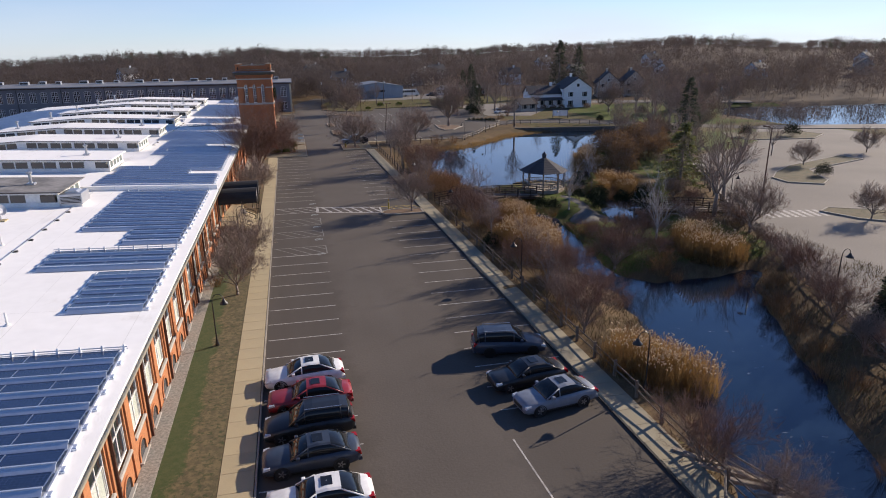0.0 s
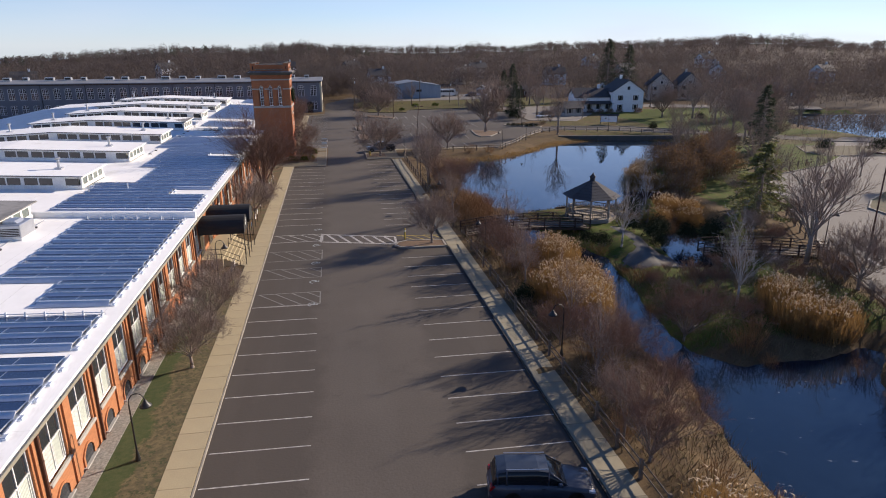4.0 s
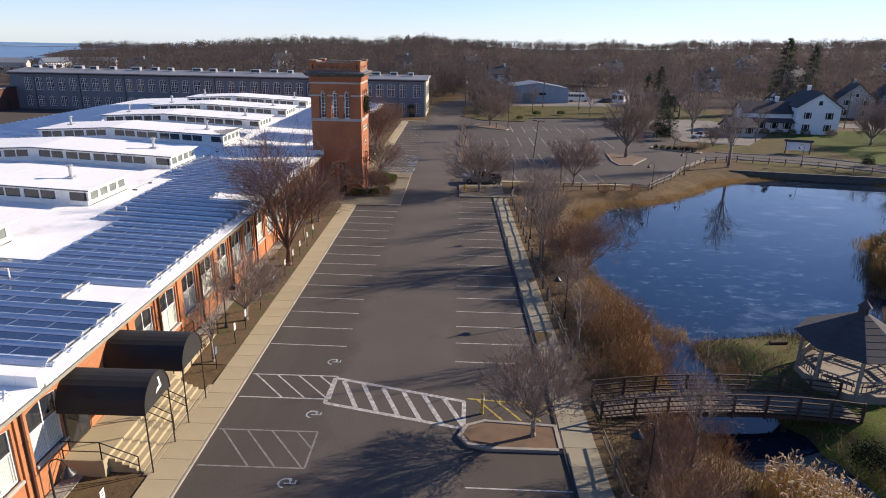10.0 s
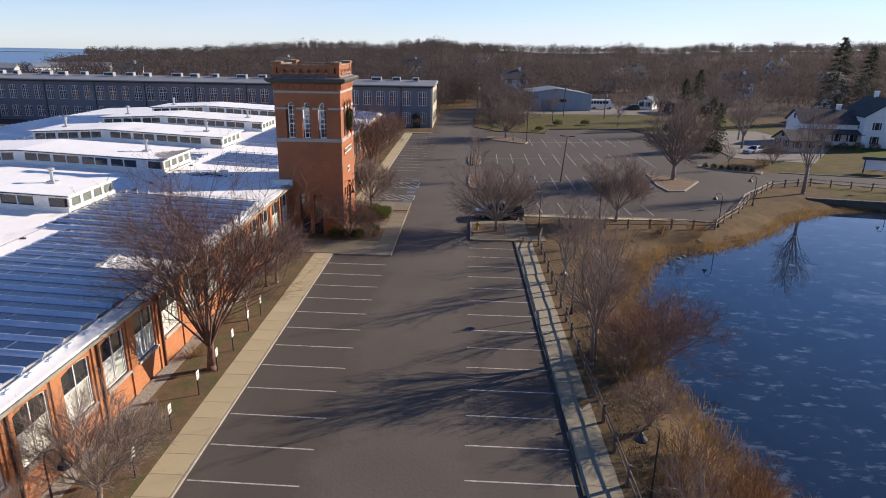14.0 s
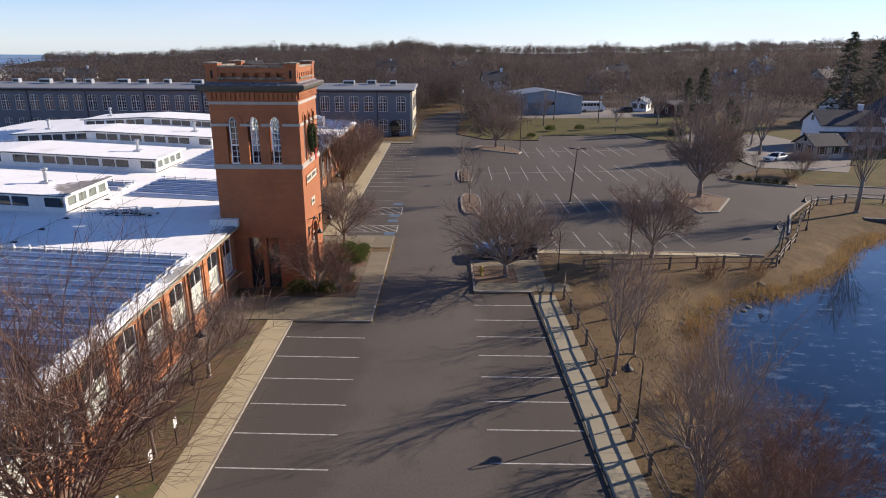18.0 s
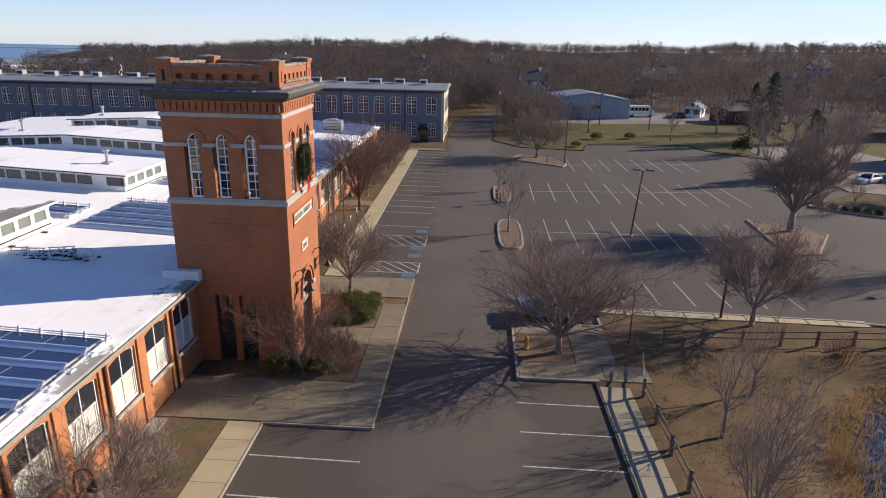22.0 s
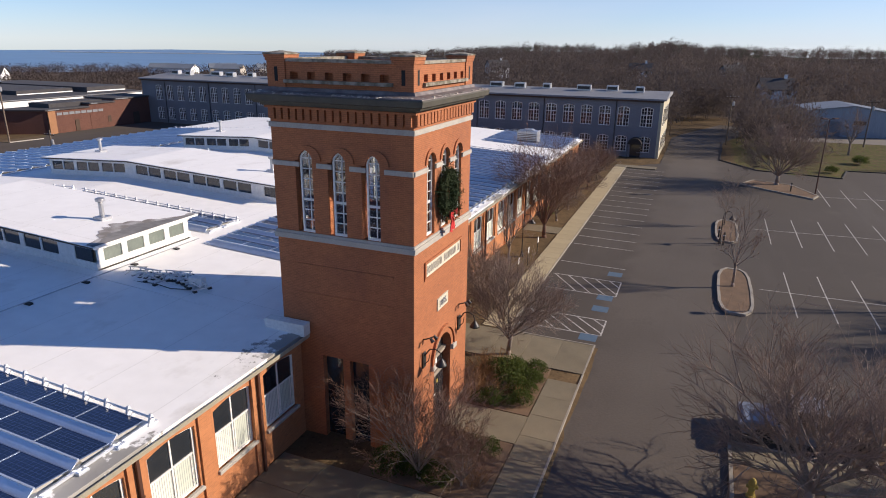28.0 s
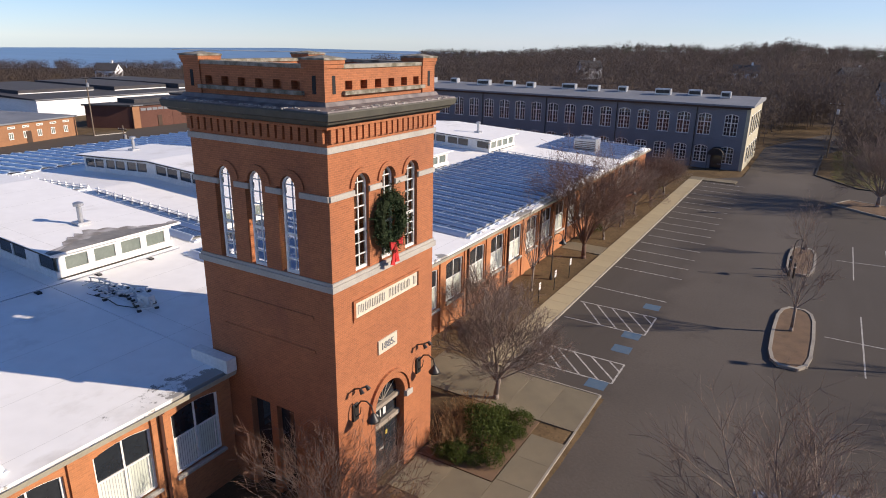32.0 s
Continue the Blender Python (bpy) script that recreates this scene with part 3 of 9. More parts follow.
def build_ground():
    xs = spaced((-2600, -500, 120), (-500, -100, 25), (-100, -8, 6), (-8, 60, .85), (60, 125, 1.5), (125, 440, 7), (440, 2600, 60))
    ys = spaced((-400, -40, 30), (-40, 0, 2), (0, 158, .9), (158, 275, 2.5), (275, 700, 14), (700, 2600, 80))
    nx, ny = len(xs), len(ys)
    v, col = [], []
    for y in ys:
        for x in xs:
            v.append((x, y, ground_z(x, y)))
            col.append(grass_at(x, y))
    f = [(j * nx + i, j * nx + i + 1, (j + 1) * nx + i + 1, (j + 1) * nx + i) for j in range(ny - 1) for i in range(nx - 1)]
    me = bpy.data.meshes.new("ground")
    me.from_pydata(v, [], f)
    me.attributes.new("grass", 'FLOAT', 'POINT').data.foreach_set("value", col)
    m = mat("ground_cover", (.165, .112, .06), (.1, .07, .04), .35, .95, bump=.6, fine=22, spread=.2, spec=.1)
    nt = m.node_tree
    N, L = nt.nodes, nt.links
    b = N["Principled BSDF"]
    old = b.inputs["Base Color"].links[0].from_socket
    at = N.new("ShaderNodeAttribute")
    at.attribute_name = "grass"
    n = N.new("ShaderNodeTexNoise")
    n.inputs["Scale"].default_value, n.inputs["Detail"].default_value, n.inputs["Roughness"].default_value = 1.3, 8, .7
    tc = N.new("ShaderNodeTexCoord")
    L.new(tc.outputs["Object"], n.inputs[0])
    ad = N.new("ShaderNodeMath")
    ad.operation = 'ADD'
    L.new(at.outputs["Fac"], ad.inputs[0])
    L.new(n.outputs[0], ad.inputs[1])
    r = N.new("ShaderNodeValToRGB")
    r.color_ramp.elements[0].position, r.color_ramp.elements[1].position = .75, 1.25
    s = N.new("ShaderNodeMath")
    s.operation = 'MULTIPLY'
    s.inputs[1].default_value = .95
    L.new(ad.outputs[0], r.inputs[0])
    L.new(r.outputs[0], s.inputs[0])
    gn = N.new("ShaderNodeTexNoise")
    gn.inputs["Scale"].default_value = 11
    L.new(tc.outputs["Object"], gn.inputs[0])
    gr = N.new("ShaderNodeValToRGB")
    gr.color_ramp.elements[0].position, gr.color_ramp.elements[1].position = .3, .7
    gr.color_ramp.elements[0].color, gr.color_ramp.elements[1].color = (.035, .07, .009, 1), (.105, .135, .024, 1)
    L.new(gn.outputs[0], gr.inputs[0])
    mx = N.new("ShaderNodeMixRGB")
    L.new(s.outputs[0], mx.inputs[0])
    L.new(old, mx.inputs[1])
    L.new(gr.outputs[0], mx.inputs[2])
    L.new(mx.outputs[0], b.inputs["Base Color"])
    fm, fx = N.new("ShaderNodeMapRange"), N.new("ShaderNodeMixRGB")
    fm.inputs["From Min"].default_value, fm.inputs["From Max"].default_value = -.2, -1
    L.new(at.outputs["Fac"], fm.inputs[0])
    L.new(fm.outputs[0], fx.inputs[0])
    L.new(mx.outputs[0], fx.inputs[1])
    fx.inputs[2].default_value = (.085, .066, .055, 1)
    L.new(fx.outputs[0], b.inputs["Base Color"])
    overlay(m, (.09, .06, .034), .9, (1, 1, 1), .5, .66, None, .8)
    overlay(m, (.24, .16, .075), 1.4, (1, 1, 1), .58, .7, None, .4)
    overlay(m, (.05, .034, .02), 5, (1, 1, 1), .57, .68, None, .75)
    overlay(m, (.3, .19, .085), 8, (1, 1, 1), .6, .68, None, .4)
    me.materials.append(m)
    me.polygons.foreach_set("use_smooth", [True] * len(me.polygons))
    tagged(new("ground", me), "leaf-strewn brown winter ground with grass patches", "ground", kind="structure")


build_ground()


def flat(name, poly, z0, z1, material, label, category, kind="structure"):
    ob = part(name, Geo().prism(poly, 'z', z0, z1), material)
    return tagged(ob, label, category, kind=kind)


flat("road", LOT, -.1, 0, ASPHALT, "worn grey-brown asphalt parking lot and drive", "parking lot")
flat("road_east", EAST, -.1, -.004, ASPHALT_PALE, "pale sunlit asphalt parking lot beyond the stream", "parking lot")
flat("water_pond", [(22, 81), (90, 81), (90, 146), (22, 146)], -1.5, -1.0, POND_ICE, "dark blue still pond with thin ice", "pond")
flat("water_stream", [(10, -45), (60, -45), (60, 81), (10, 81)], -1.5, -1.0, WATER, "dark stream beside the parking lot", "stream")
flat("water_far", [(108, 84), (430, 84), (430, 195), (108, 195)], -1.6, -1.0, WATER, "bright glinting far pond", "pond")
flat("sea", [(-1500, -500), (-300, -500), (-300, 1650), (-1500, 1650)], -10.5, -8.5, SEA, "blue sea on the horizon", "sea")


def kerb(name, pts, w=.16, h=.15, material=KERB, closed=False, label="raised kerb edging the asphalt"):
    g = Geo()
    n = len(pts)
    for i in range(n if closed else n - 1):
        (ax, ay), (bx, by) = pts[i], pts[(i + 1) % n]
        d = math.hypot(bx - ax, by - ay)
        m = pose(ax, ay, 0, 0, 0, math.degrees(math.atan2(by - ay, bx - ax)))
        g.box(-w / 2 + .001, -w / 2, -.12, d + w / 2 - .004, w / 2, h + .001 * (i % 3), m)
    return struct(name, g, material, label, "kerb")


kerb("kerb_pond_walk", [(kerb_x(-58) - .1, -58), (kerb_x(69.9) - .1, 69.9), (kerb_x(122.2) - .1, 122.2)], .11, .095, DARK_KERB, label="dark kerb along the pond walk")
kerb("kerb_building", [(.2, -58), (.2, 116.8), (5.65, 116.8), (5.65, 137.2), (.1, 137.2), (.1, 201)], .09, .128)
kerb("kerb_platform", [(kerb_x(122.3), 122.35), (13.05, 122.35), (13.05, 129.7), (19, 129.7), (19, 133), (35.7, 132.3), (39.8, 131.6)], .16, .16)
kerb("kerb_lot_edge", [(60, 200), (52, 208), (50, 214.5), (31, 211.5), (29.3, 204.5), (18.5, 206), (13.4, 213.4), (14, 235)], .18, .14, DARK_KERB)
kerb("kerb_east", [(62, 163), (79, 160), (94, 148)], .18, .14)
kerb("kerb_drive", [(46, 139), (50, 146.5), (56, 153.5), (62, 156), (74, 152.5), (90, 142)], .18, .14)
kerb("kerb_east_lot", [(33, 8), (41, 25), (46, 36), (55.5, 59.5), (62, 72), (68.5, 87), (76, 96), (90, 102), (99, 109)], .2, .15)


# painted lines
def line(a, b, w=.085, material=PAINT, name="parking_line", z=.004):
    d = math.hypot(b[0] - a[0], b[1] - a[1])
    m = pose(a[0], a[1], 0, 0, 0, math.degrees(math.atan2(b[1] - a[1], b[0] - a[0])))
    ob = part(name, Geo().box(0, -w / 2, 0, d, w / 2, z, m), material)
    return tagged(ob, "worn painted parking stall line on asphalt", "line", "stall lines", kind="structure")


LEFT_LINES = [114.4 - 2.7 * i for i in range(14)] + [55.05 - 2.74 * i for i in range(20)]
for y in LEFT_LINES:
    line((.35, y), (5.5, y - .12))
RIGHT_LINES = [119.9 - 2.65 * i for i in range(17)] + [65.4 - 2.63 * i for i in range(17)]
for y in RIGHT_LINES:
    line((12.85 if y > 75 else 13.4, y), (kerb_x(y) - .2, y - .05))
line((13.15, 20.5), (13.75, 8))
for i in range(19):                                           # stalls north of the tower
    if i not in (0, 2):
        line((.35, 152.6 + 2.72 * (i - 1)), (5.7, 152.4 + 2.72 * (i - 1)))


def hatch(x0, y0, x1, y1, k=5, lean=2.3, w=.1, material=PAINT):
    line((x0, y0), (x1, y0), w, material)
    line((x0, y1), (x1, y1), w, material, z=.003)
    line((x1, y0), (x1, y1), w, material, z=.005)
    for i in range(k):
        a = x0 + (x1 - x0) * (i + .15) / k
        line((a, y1), (min(a + lean, x1), y0 + max(0, a + lean - x1) / lean * (y1 - y0)), w, material, z=.006)


for y0, y1 in ((61.4, 64.0), (66.4, 69.4), (72.6, 75.2), (55.1, 57.8)):
    hatch(.4, y0, 5.65, y1, 4, material=FADED if y0 < 72 else PAINT)
for y0, y1 in ((138.9, 141.4), (146.0, 149.2)):
    hatch(.4, y0, 5.75, y1, 5)
# zebra island of wide stripes
ZB = [(5.45, 72.2), (13.35, 70.1), (13.4, 72.8), (5.55, 75.0)]
for a, b in zip(ZB, ZB[1:] + ZB[:1]):
    line(a, b, .24, name="zebra_line")
for i in range(6):
    u = .08 + i * .155
    line((5.5 + 7.9 * u, 74.85 - 2.15 * u), (5.5 + 7.9 * (u + .15), 72.2 - 2.1 * (u + .15)), .26, name="zebra_line", z=.007)
for i in range(4):
    line((14.2 + i * 1.1, 73.0 - .06 * i), (15.5 + i * 1.05, 71.0), .12, YELLOW_PAINT, "yellow_line")
line((13.6, 73.1), (18.3, 72.6), .12, YELLOW_PAINT, "yellow_line", z=.007)
for x, y in ((5.0, 71.0), (5.0, 65.3), (5.0, 60.2), (5.0, 77.0), (5.0, 55.0)):   # faded wheelchair marks
    g = Geo()
    for i in range(9):
        a, b = radians(30 + 26 * i), radians(56 + 26 * i)
        g.prism([(x + .36 * math.cos(a), y + .36 * math.sin(a)), (x + .36 * math.cos(b), y + .36 * math.sin(b)), (x + .27 * math.cos(b), y + .27 * math.sin(b)), (x + .27 * math.cos(a), y + .27 * math.sin(a))], 'z', .0005, .004)
    g.box(x - .06, y - .05, .0005, x + .5, y + .03, .005).box(x + .16, y + .03, .0005, x + .25, y + .36, .005).box(x - .2, y + .3, .0005, x + .16, y + .37, .005).box(x + .42, y + .03, .0005, x + .5, y + .25, .005)
    tagged(part("parking_symbol", g, ICE), "faded white wheelchair stall marking on asphalt", "marking", "stall markings", kind="structure")
for y in (137.9, 142.8, 145.0, 150.4):
    tagged(part("parking_symbol", Geo().box(4.5, y, 0, 5.6, y + 1.0, .005), BLUE_PAINT), "blue painted accessible stall square", "marking", "stall markings", kind="structure")
for k in range(9):                                            # double rows in the north lot
    line((17.7 + 2.42 * k, 147.2), (17.7 + 2.42 * k, 157.1))
for k in range(11):
    line((17.4 + 2.58 * k, 165.4), (17.5 + 2.56 * k, 175.8 + .25 * k))
for k in range(8):
    line((25.0 + 2.72 * k, 185 + .35 * k), (25.0 + 2.7 * k, 195.2 + .4 * k))
for k in range(6):
    line((21.5 + 2.6 * k, 134.2), (21.3 + 2.6 * k, 139.2))
line((15.6, 152.1), (37, 152.6), z=.006)
line((16.2, 170.4), (42.5, 173.2), z=.006)
line((24.2, 190), (45.4, 193.8), z=.006)
for i in range(8):
    line((58.2 + .95 * i, 57.8 - .15 * i), (57.6 + .95 * i, 54.8 - .15 * i), .45, name="crossing_stripe")


# paved walks, slab by slab
def paved(name, label, rects, material=CONCRETE, z=.125):
    base = thing(name, label, "pavement", kind="structure")
    cache = {}
    for x0, y0, x1, y1 in rects:
        key = (round(x1 - x0, 2), round(y1 - y0, 2))
        if key not in cache:
            cache[key] = Geo().slab(.005, .005, -.12, key[0] - .005, key[1] - .005, 0, .008).mesh("slab", material)
        part("slab", cache[key], material, base, m=pose(x0, y0, z + random.uniform(-.003, .003)))
    return base


STEP = 1.52
paved("pavement_building", "buff concrete pavement of square slabs beside the kerb", [(-1.5, 116.8 - STEP * (i + 1), .12, 116.8 - STEP * i) for i in range(76)])
paved("pavement_north", "buff concrete pavement along the northern stalls", [(-1.6, 137.3 + STEP * i, .02, 137.3 + STEP * (i + 1)) for i in range(41)])
base = [(-5.3 + 2.2 * i, 116.9 + 2.05 * j, -5.3 + 2.2 * (i + 1), 116.9 + 2.05 * (j + 1)) for i in range(4) for j in range(2)]
base += [(3.95, 116.9 + 1.9 * j, 5.61, 116.9 + 1.9 * (j + 1)) for j in range(8)] + [(3.5, 116.9, 3.94, 121.0)]
base += [(.3 + 1.82 * i, 125.6, .3 + 1.82 * (i + 1), 128.0) for i in range(2)]
base += [(-3.8 + 1.9 * i, 133.3, -3.8 + 1.9 * (i + 1), 137.1) for i in range(5)] + [(-5.2, 160, -1.65, 162.3), (-1.6, 199.7, 4.4, 201.8)]
paved("pavement_entrance", "exposed-aggregate walk with joints round the tower beds", base, AGGREGATE)
base = [(kerb_x(y) - .04, y, kerb_x(y) + 1.62, y + STEP) for y in [120.3 - STEP * i for i in range(100)]]
paved("pavement_pond", "weathered buff concrete pond walk shaded by bare trees", base, CONCRETE_GREY, .085)
paved("pavement_platform", "concrete corner platform round a tree bed", [(13.15, 122.45, 18.0, 124.3), (16.6, 124.32, 19.0, 127), (16.6, 127.02, 19.0, 129.6), (13.15, 128.1, 16.58, 129.6), (18.02, 122.4, 20.6, 124.2)], AGGREGATE)
paved("pavement_lot", "pale concrete strip along the north lot", [(19.1 + 2.07 * i, 131.9 - .06 * i, 21.1 + 2.07 * i, 132.9 - .06 * i) for i in range(9)])
flat("bed_platform", [(13.15, 124.35), (16.55, 124.35), (16.55, 128.05), (13.15, 128.05)], -.1, .12, MULCH, "bark-mulched tree bed on the platform", "tree bed")
flat("bed_tower_south", [(-1.6, 121.05), (3.9, 121.05), (3.9, 125.55), (.3, 125.55), (.3, 122.4), (-1.6, 122.4)], -.1, .13, MULCH, "mulched shrub bed in front of the tower", "bed")
flat("bed_tower_north", [(.3, 128.05), (3.9, 128.05), (3.9, 133.2), (.3, 133.2)], -.1, .13, MULCH, "mulched shrub bed beside the tower door", "bed")
flat("bed_strip", [(-4.7, 76), (-1.55, 76), (-1.55, 116.7), (-4.7, 116.7)], -.1, .135, LITTER, "leaf-covered planting strip below the factory wall", "bed")
flat("lawn_strip", [(-4.45, -40), (-1.52, -40), (-1.52, 62), (-4.45, 62)], -.1, .12, LAWN, "patchy winter lawn, green by the wall and straw by the walk", "lawn")
flat("gravel_strip", [(-5.3, -40), (-4.45, -40), (-4.45, 116.7), (-5.3, 116.7)], -.1, .15, GRAVEL_PALE, "grey gravel drip strip along the wall", "gravel")


def draped(name, poly, step, material, label, category):
    """A thin layer that follows the ground."""
    xs, ys = [p[0] for p in poly], [p[1] for p in poly]
    nx, ny = int((max(xs) - min(xs)) / step) + 3, int((max(ys) - min(ys)) / step) + 3
    g = Geo()
    for j in range(ny):
        for i in range(nx):
            x, y = min(xs) - step + i * step, min(ys) - step + j * step
            g.v.append((x, y, ground_z(x, y) + (.07 if inside(poly, x, y) else -.16)))
    g.f = [(j * nx + i, j * nx + i + 1, (j + 1) * nx + i + 1, (j + 1) * nx + i) for j in range(ny - 1) for i in range(nx - 1)]
    return struct(name, g, material, label, category, True)


draped("path_island", [(34.8, 61.5), (35.4, 59.5), (39.6, 59.0), (41.8, 60.3), (43.4, 62.0), (41.6, 63.3), (39.9, 64.4), (39.9, 67.8), (39.2, 73.0), (37.8, 73.0), (38.3, 67.5), (37.3, 64.2), (35.5, 63.2)], .5, GRAVEL, "pale gravel path on the pond island", "path")


def island(name, pts, label, material=MULCH):
    flat(name, pts, -.1, .13, material, label, "traffic island")
    kerb(name + "_kerb", pts, .2, .17, KERB, True, "rounded concrete kerb of a lot island")


def oval(cx, cy, rx, ry, n=14, sq=.6):
    out = []
    for i in range(n):
        w = 2 * math.pi * i / n
        c, s = math.cos(w), math.sin(w)
        out.append((cx + rx * math.copysign(abs(c) ** sq, c), cy + ry * math.copysign(abs(s) ** sq, s)))
    return out


island("island_round", oval(13.85, 151.0, 1.15, 5.0), "mulched island with a young tree")
island("island_north", oval(13.6, 168.3, 1.0, 4.2), "mulched island with a post and young tree")
island("island_stub", [(kerb_x(69) - .25, 68.3), (14.6, 68.3), (13.6, 68.6), (13.15, 69.3), (13.5, 70.2), (14.5, 70.7), (kerb_x(70) - .25, 70.4)], "mulched island stub with a bare tree")
island("island_tree", [(40.2, 159.2), (39.5, 151), (40, 147.2), (42.2, 147.6), (46.3, 154.3), (44.5, 156.6)], "mulched wedge island with a large tree")
island("island_far", [(15.7, 194), (19, 191.2), (23.6, 188), (24.4, 190), (22, 196), (17.5, 197.5)], "mulched island with tree and pole")
island("island_hedge", [(50.5, 166.8), (54.5, 163.7), (58.5, 161.6), (59.3, 163), (55, 166.5), (51.5, 168.3)], "low hedge island beside the drive", ISLAND_GRASS)
island("island_east_near", [(64.8, 55.6), (67, 56.8), (75, 52.5), (86, 46), (85, 40), (74, 45), (66.5, 51.5)], "grassy island in the eastern lot", ISLAND_GRASS)
island("island_east_mid", [(73.6, 71), (77.5, 68.6), (80, 70.5), (84, 78.5), (100, 84), (99, 88), (83, 82), (77.6, 78.3), (73.8, 74.5)], "grassy island with shrubs in the eastern lot", ISLAND_GRASS)
island("island_east_far", [(97.5, 110.2), (112, 108), (119, 113), (118, 118.5), (100, 122), (96.5, 115)], "round grassed island with clipped bushes", ISLAND_GRASS)



# ---- the long factory hall ----
EAVE_X, WALL_X, RIDGE_X = -5.05, -5.4, -33.0


def roof_z(x):
    return 5.25 + .047 * (min(-5.05 - x, x + 61))


def arc(y0, y1, z, rise, n=8):
    """Points of a segmental arch from (y0, z) to (y1, z)."""
    return [(y0 + (y1 - y0) * i / n, z + rise * (1 - (2 * i / n - 1) ** 2)) for i in range(n + 1)]


hall = thing("factory_hall", "long single-storey red brick factory with white roof", "building")
SILL, HEAD, TOP = 1.8, 4.35, 4.95
WIN_Y = [111.0 - 3.155 * i for i in range(41)][::-1] + [114.05, 117.15, 120.1]
WIN_Y = [y for y in WIN_Y if y > -15 and not (65.2 < y < 73.0)]
WIN_N = [130.6 + 3.1 * i for i in range(18)]
WW = 2.15


def wall_run(ys, y_start, y_end, g):
    y = y_start
    for a in ys:
        g.box(-5.75, y, 0, WALL_X, a, TOP)
        g.box(-5.75, a, 0, WALL_X, a + WW, SILL)
        g.prism(arc(a, a + WW, HEAD, .14) + [(a + WW, TOP), (a, TOP)], 'x', -5.75, WALL_X)
        y = a + WW
    g.box(-5.75, y, 0, WALL_X, y_end, TOP)


g = Geo()
wall_run(WIN_Y, -40, 122.85, g)
part("wall", g.weld(), BRICK, hall, "orange-red brick wall with tall arched windows")
g = Geo()
wall_run(WIN_N, 129.25, 189.3, g)
part("wall", g.weld(), BRICK, hall, "orange-red brick wall with tall arched windows")
part("wall", Geo().box(-60.9, 188.9, 0, -5.76, 189.3, 4.95).box(-60.9, -40, 0, -60.5, 188.9, 4.95), BRICK, hall)
# near-black sheets stand for the shade of the rooms behind the glass
part("interior", Geo().box(-6.7, -39, .2, -6.6, 122, 5.0).box(-6.7, 130, .2, -6.6, 188, 5.0).box(-6.6, -39, .1, -5.76, 188.8, .3), DARK, hall, "near-black sheets painting the unlit rooms behind the windows")

# piers and downpipes between the windows
pier = Geo().box(0, -.33, 0, .09, .33, 4.75).box(0, -.38, 4.75, .13, .38, 4.95).mesh("pier", BRICK)
pipe = Geo().box(.02, -.06, .1, .13, .06, 4.8).box(.0, -.1, 4.8, .2, .1, 5.0).box(.0, -.08, 1.6, .15, .08, 1.68).box(.0, -.08, 3.3, .15, .08, 3.38).mesh("downpipe", BROWN_METAL)
for ys in (WIN_Y, WIN_N):
    for i, a in enumerate(ys):
        y = a - .5
        if i % 2 == 0:
            part("downpipe", pipe, BROWN_METAL, hall, "dark brown square downpipe", m=pose(WALL_X + .09, y, 0))
        part("pier", pier, BRICK, hall, m=pose(WALL_X, y, 0))

# windows: frame > panes, blind, sill
fr = Geo()
A = arc(0, WW, HEAD, .14)
B = arc(.09, WW - .09, HEAD - .06, .12)
for (p, q, r, s) in zip(A, A[1:], B, B[1:]):
    fr.prism([p, q, s, r], 'x', -.2, -.1)
fr.box(-.2, 0, SILL, -.1, .09, HEAD).box(-.2, WW - .09, SILL, -.1, WW, HEAD).box(-.2, .09, SILL, -.1, WW - .09, SILL + .1)
frame_me = fr.mesh("window_frame", WHITE)
mul_me = Geo().box(-.19, WW / 2 - .035, SILL + .1, -.11, WW / 2 + .03, HEAD + .1).box(-.19, WW / 2 + .09, SILL + .1, -.12, WW / 2 + .12, 3.24).box(-.19, WW - .22, SILL + .1, -.12, WW - .19, 3.24).mesh("mullion", WHITE)
rail_me = Geo().box(-.185, .09, 3.24, -.115, WW - .09, 3.3).mesh("transom", WHITE)
gp = Geo()
gp.poly([(-.155, .08, 3.2), (-.155, WW - .08, 3.2), (-.155, WW - .08, HEAD + .0), (-.155, WW * .75, HEAD + .09), (-.155, WW * .25, HEAD + .09), (-.155, .08, HEAD + .02)])
pane_me = gp.mesh("pane", GLASS)
lower_me = Geo().box(-.17, .08, SILL + .09, -.15, WW - .08, 3.25).mesh("lower_sash", BLIND)
lower_dark = Geo().box(-.17, .08, SILL + .09, -.15, WW - .08, 3.2).mesh("lower_sash", GLASS)
sill_me = Geo().slab(-.3, -.08, SILL - .14, .14, WW + .08, SILL, .03).mesh("sill", STONE)
rng = random.Random(3)
for ys in (WIN_Y, WIN_N):
    for a in ys:
        w = part("window", frame_me, WHITE, hall, "white-framed arched factory window with blinds", m=pose(WALL_X, a, 0))
        part("mullion", mul_me, WHITE, w)
        part("transom", rail_me, WHITE, w)
        part("pane", pane_me, GLASS, w, "dark upper pane")
        if rng.random() < .95 or a > 100:
            part("blind", lower_me, BLIND, w, "white blind behind the lower sash")
        else:
            part("pane", lower_dark, GLASS, w)
        part("sill", sill_me, STONE, w)
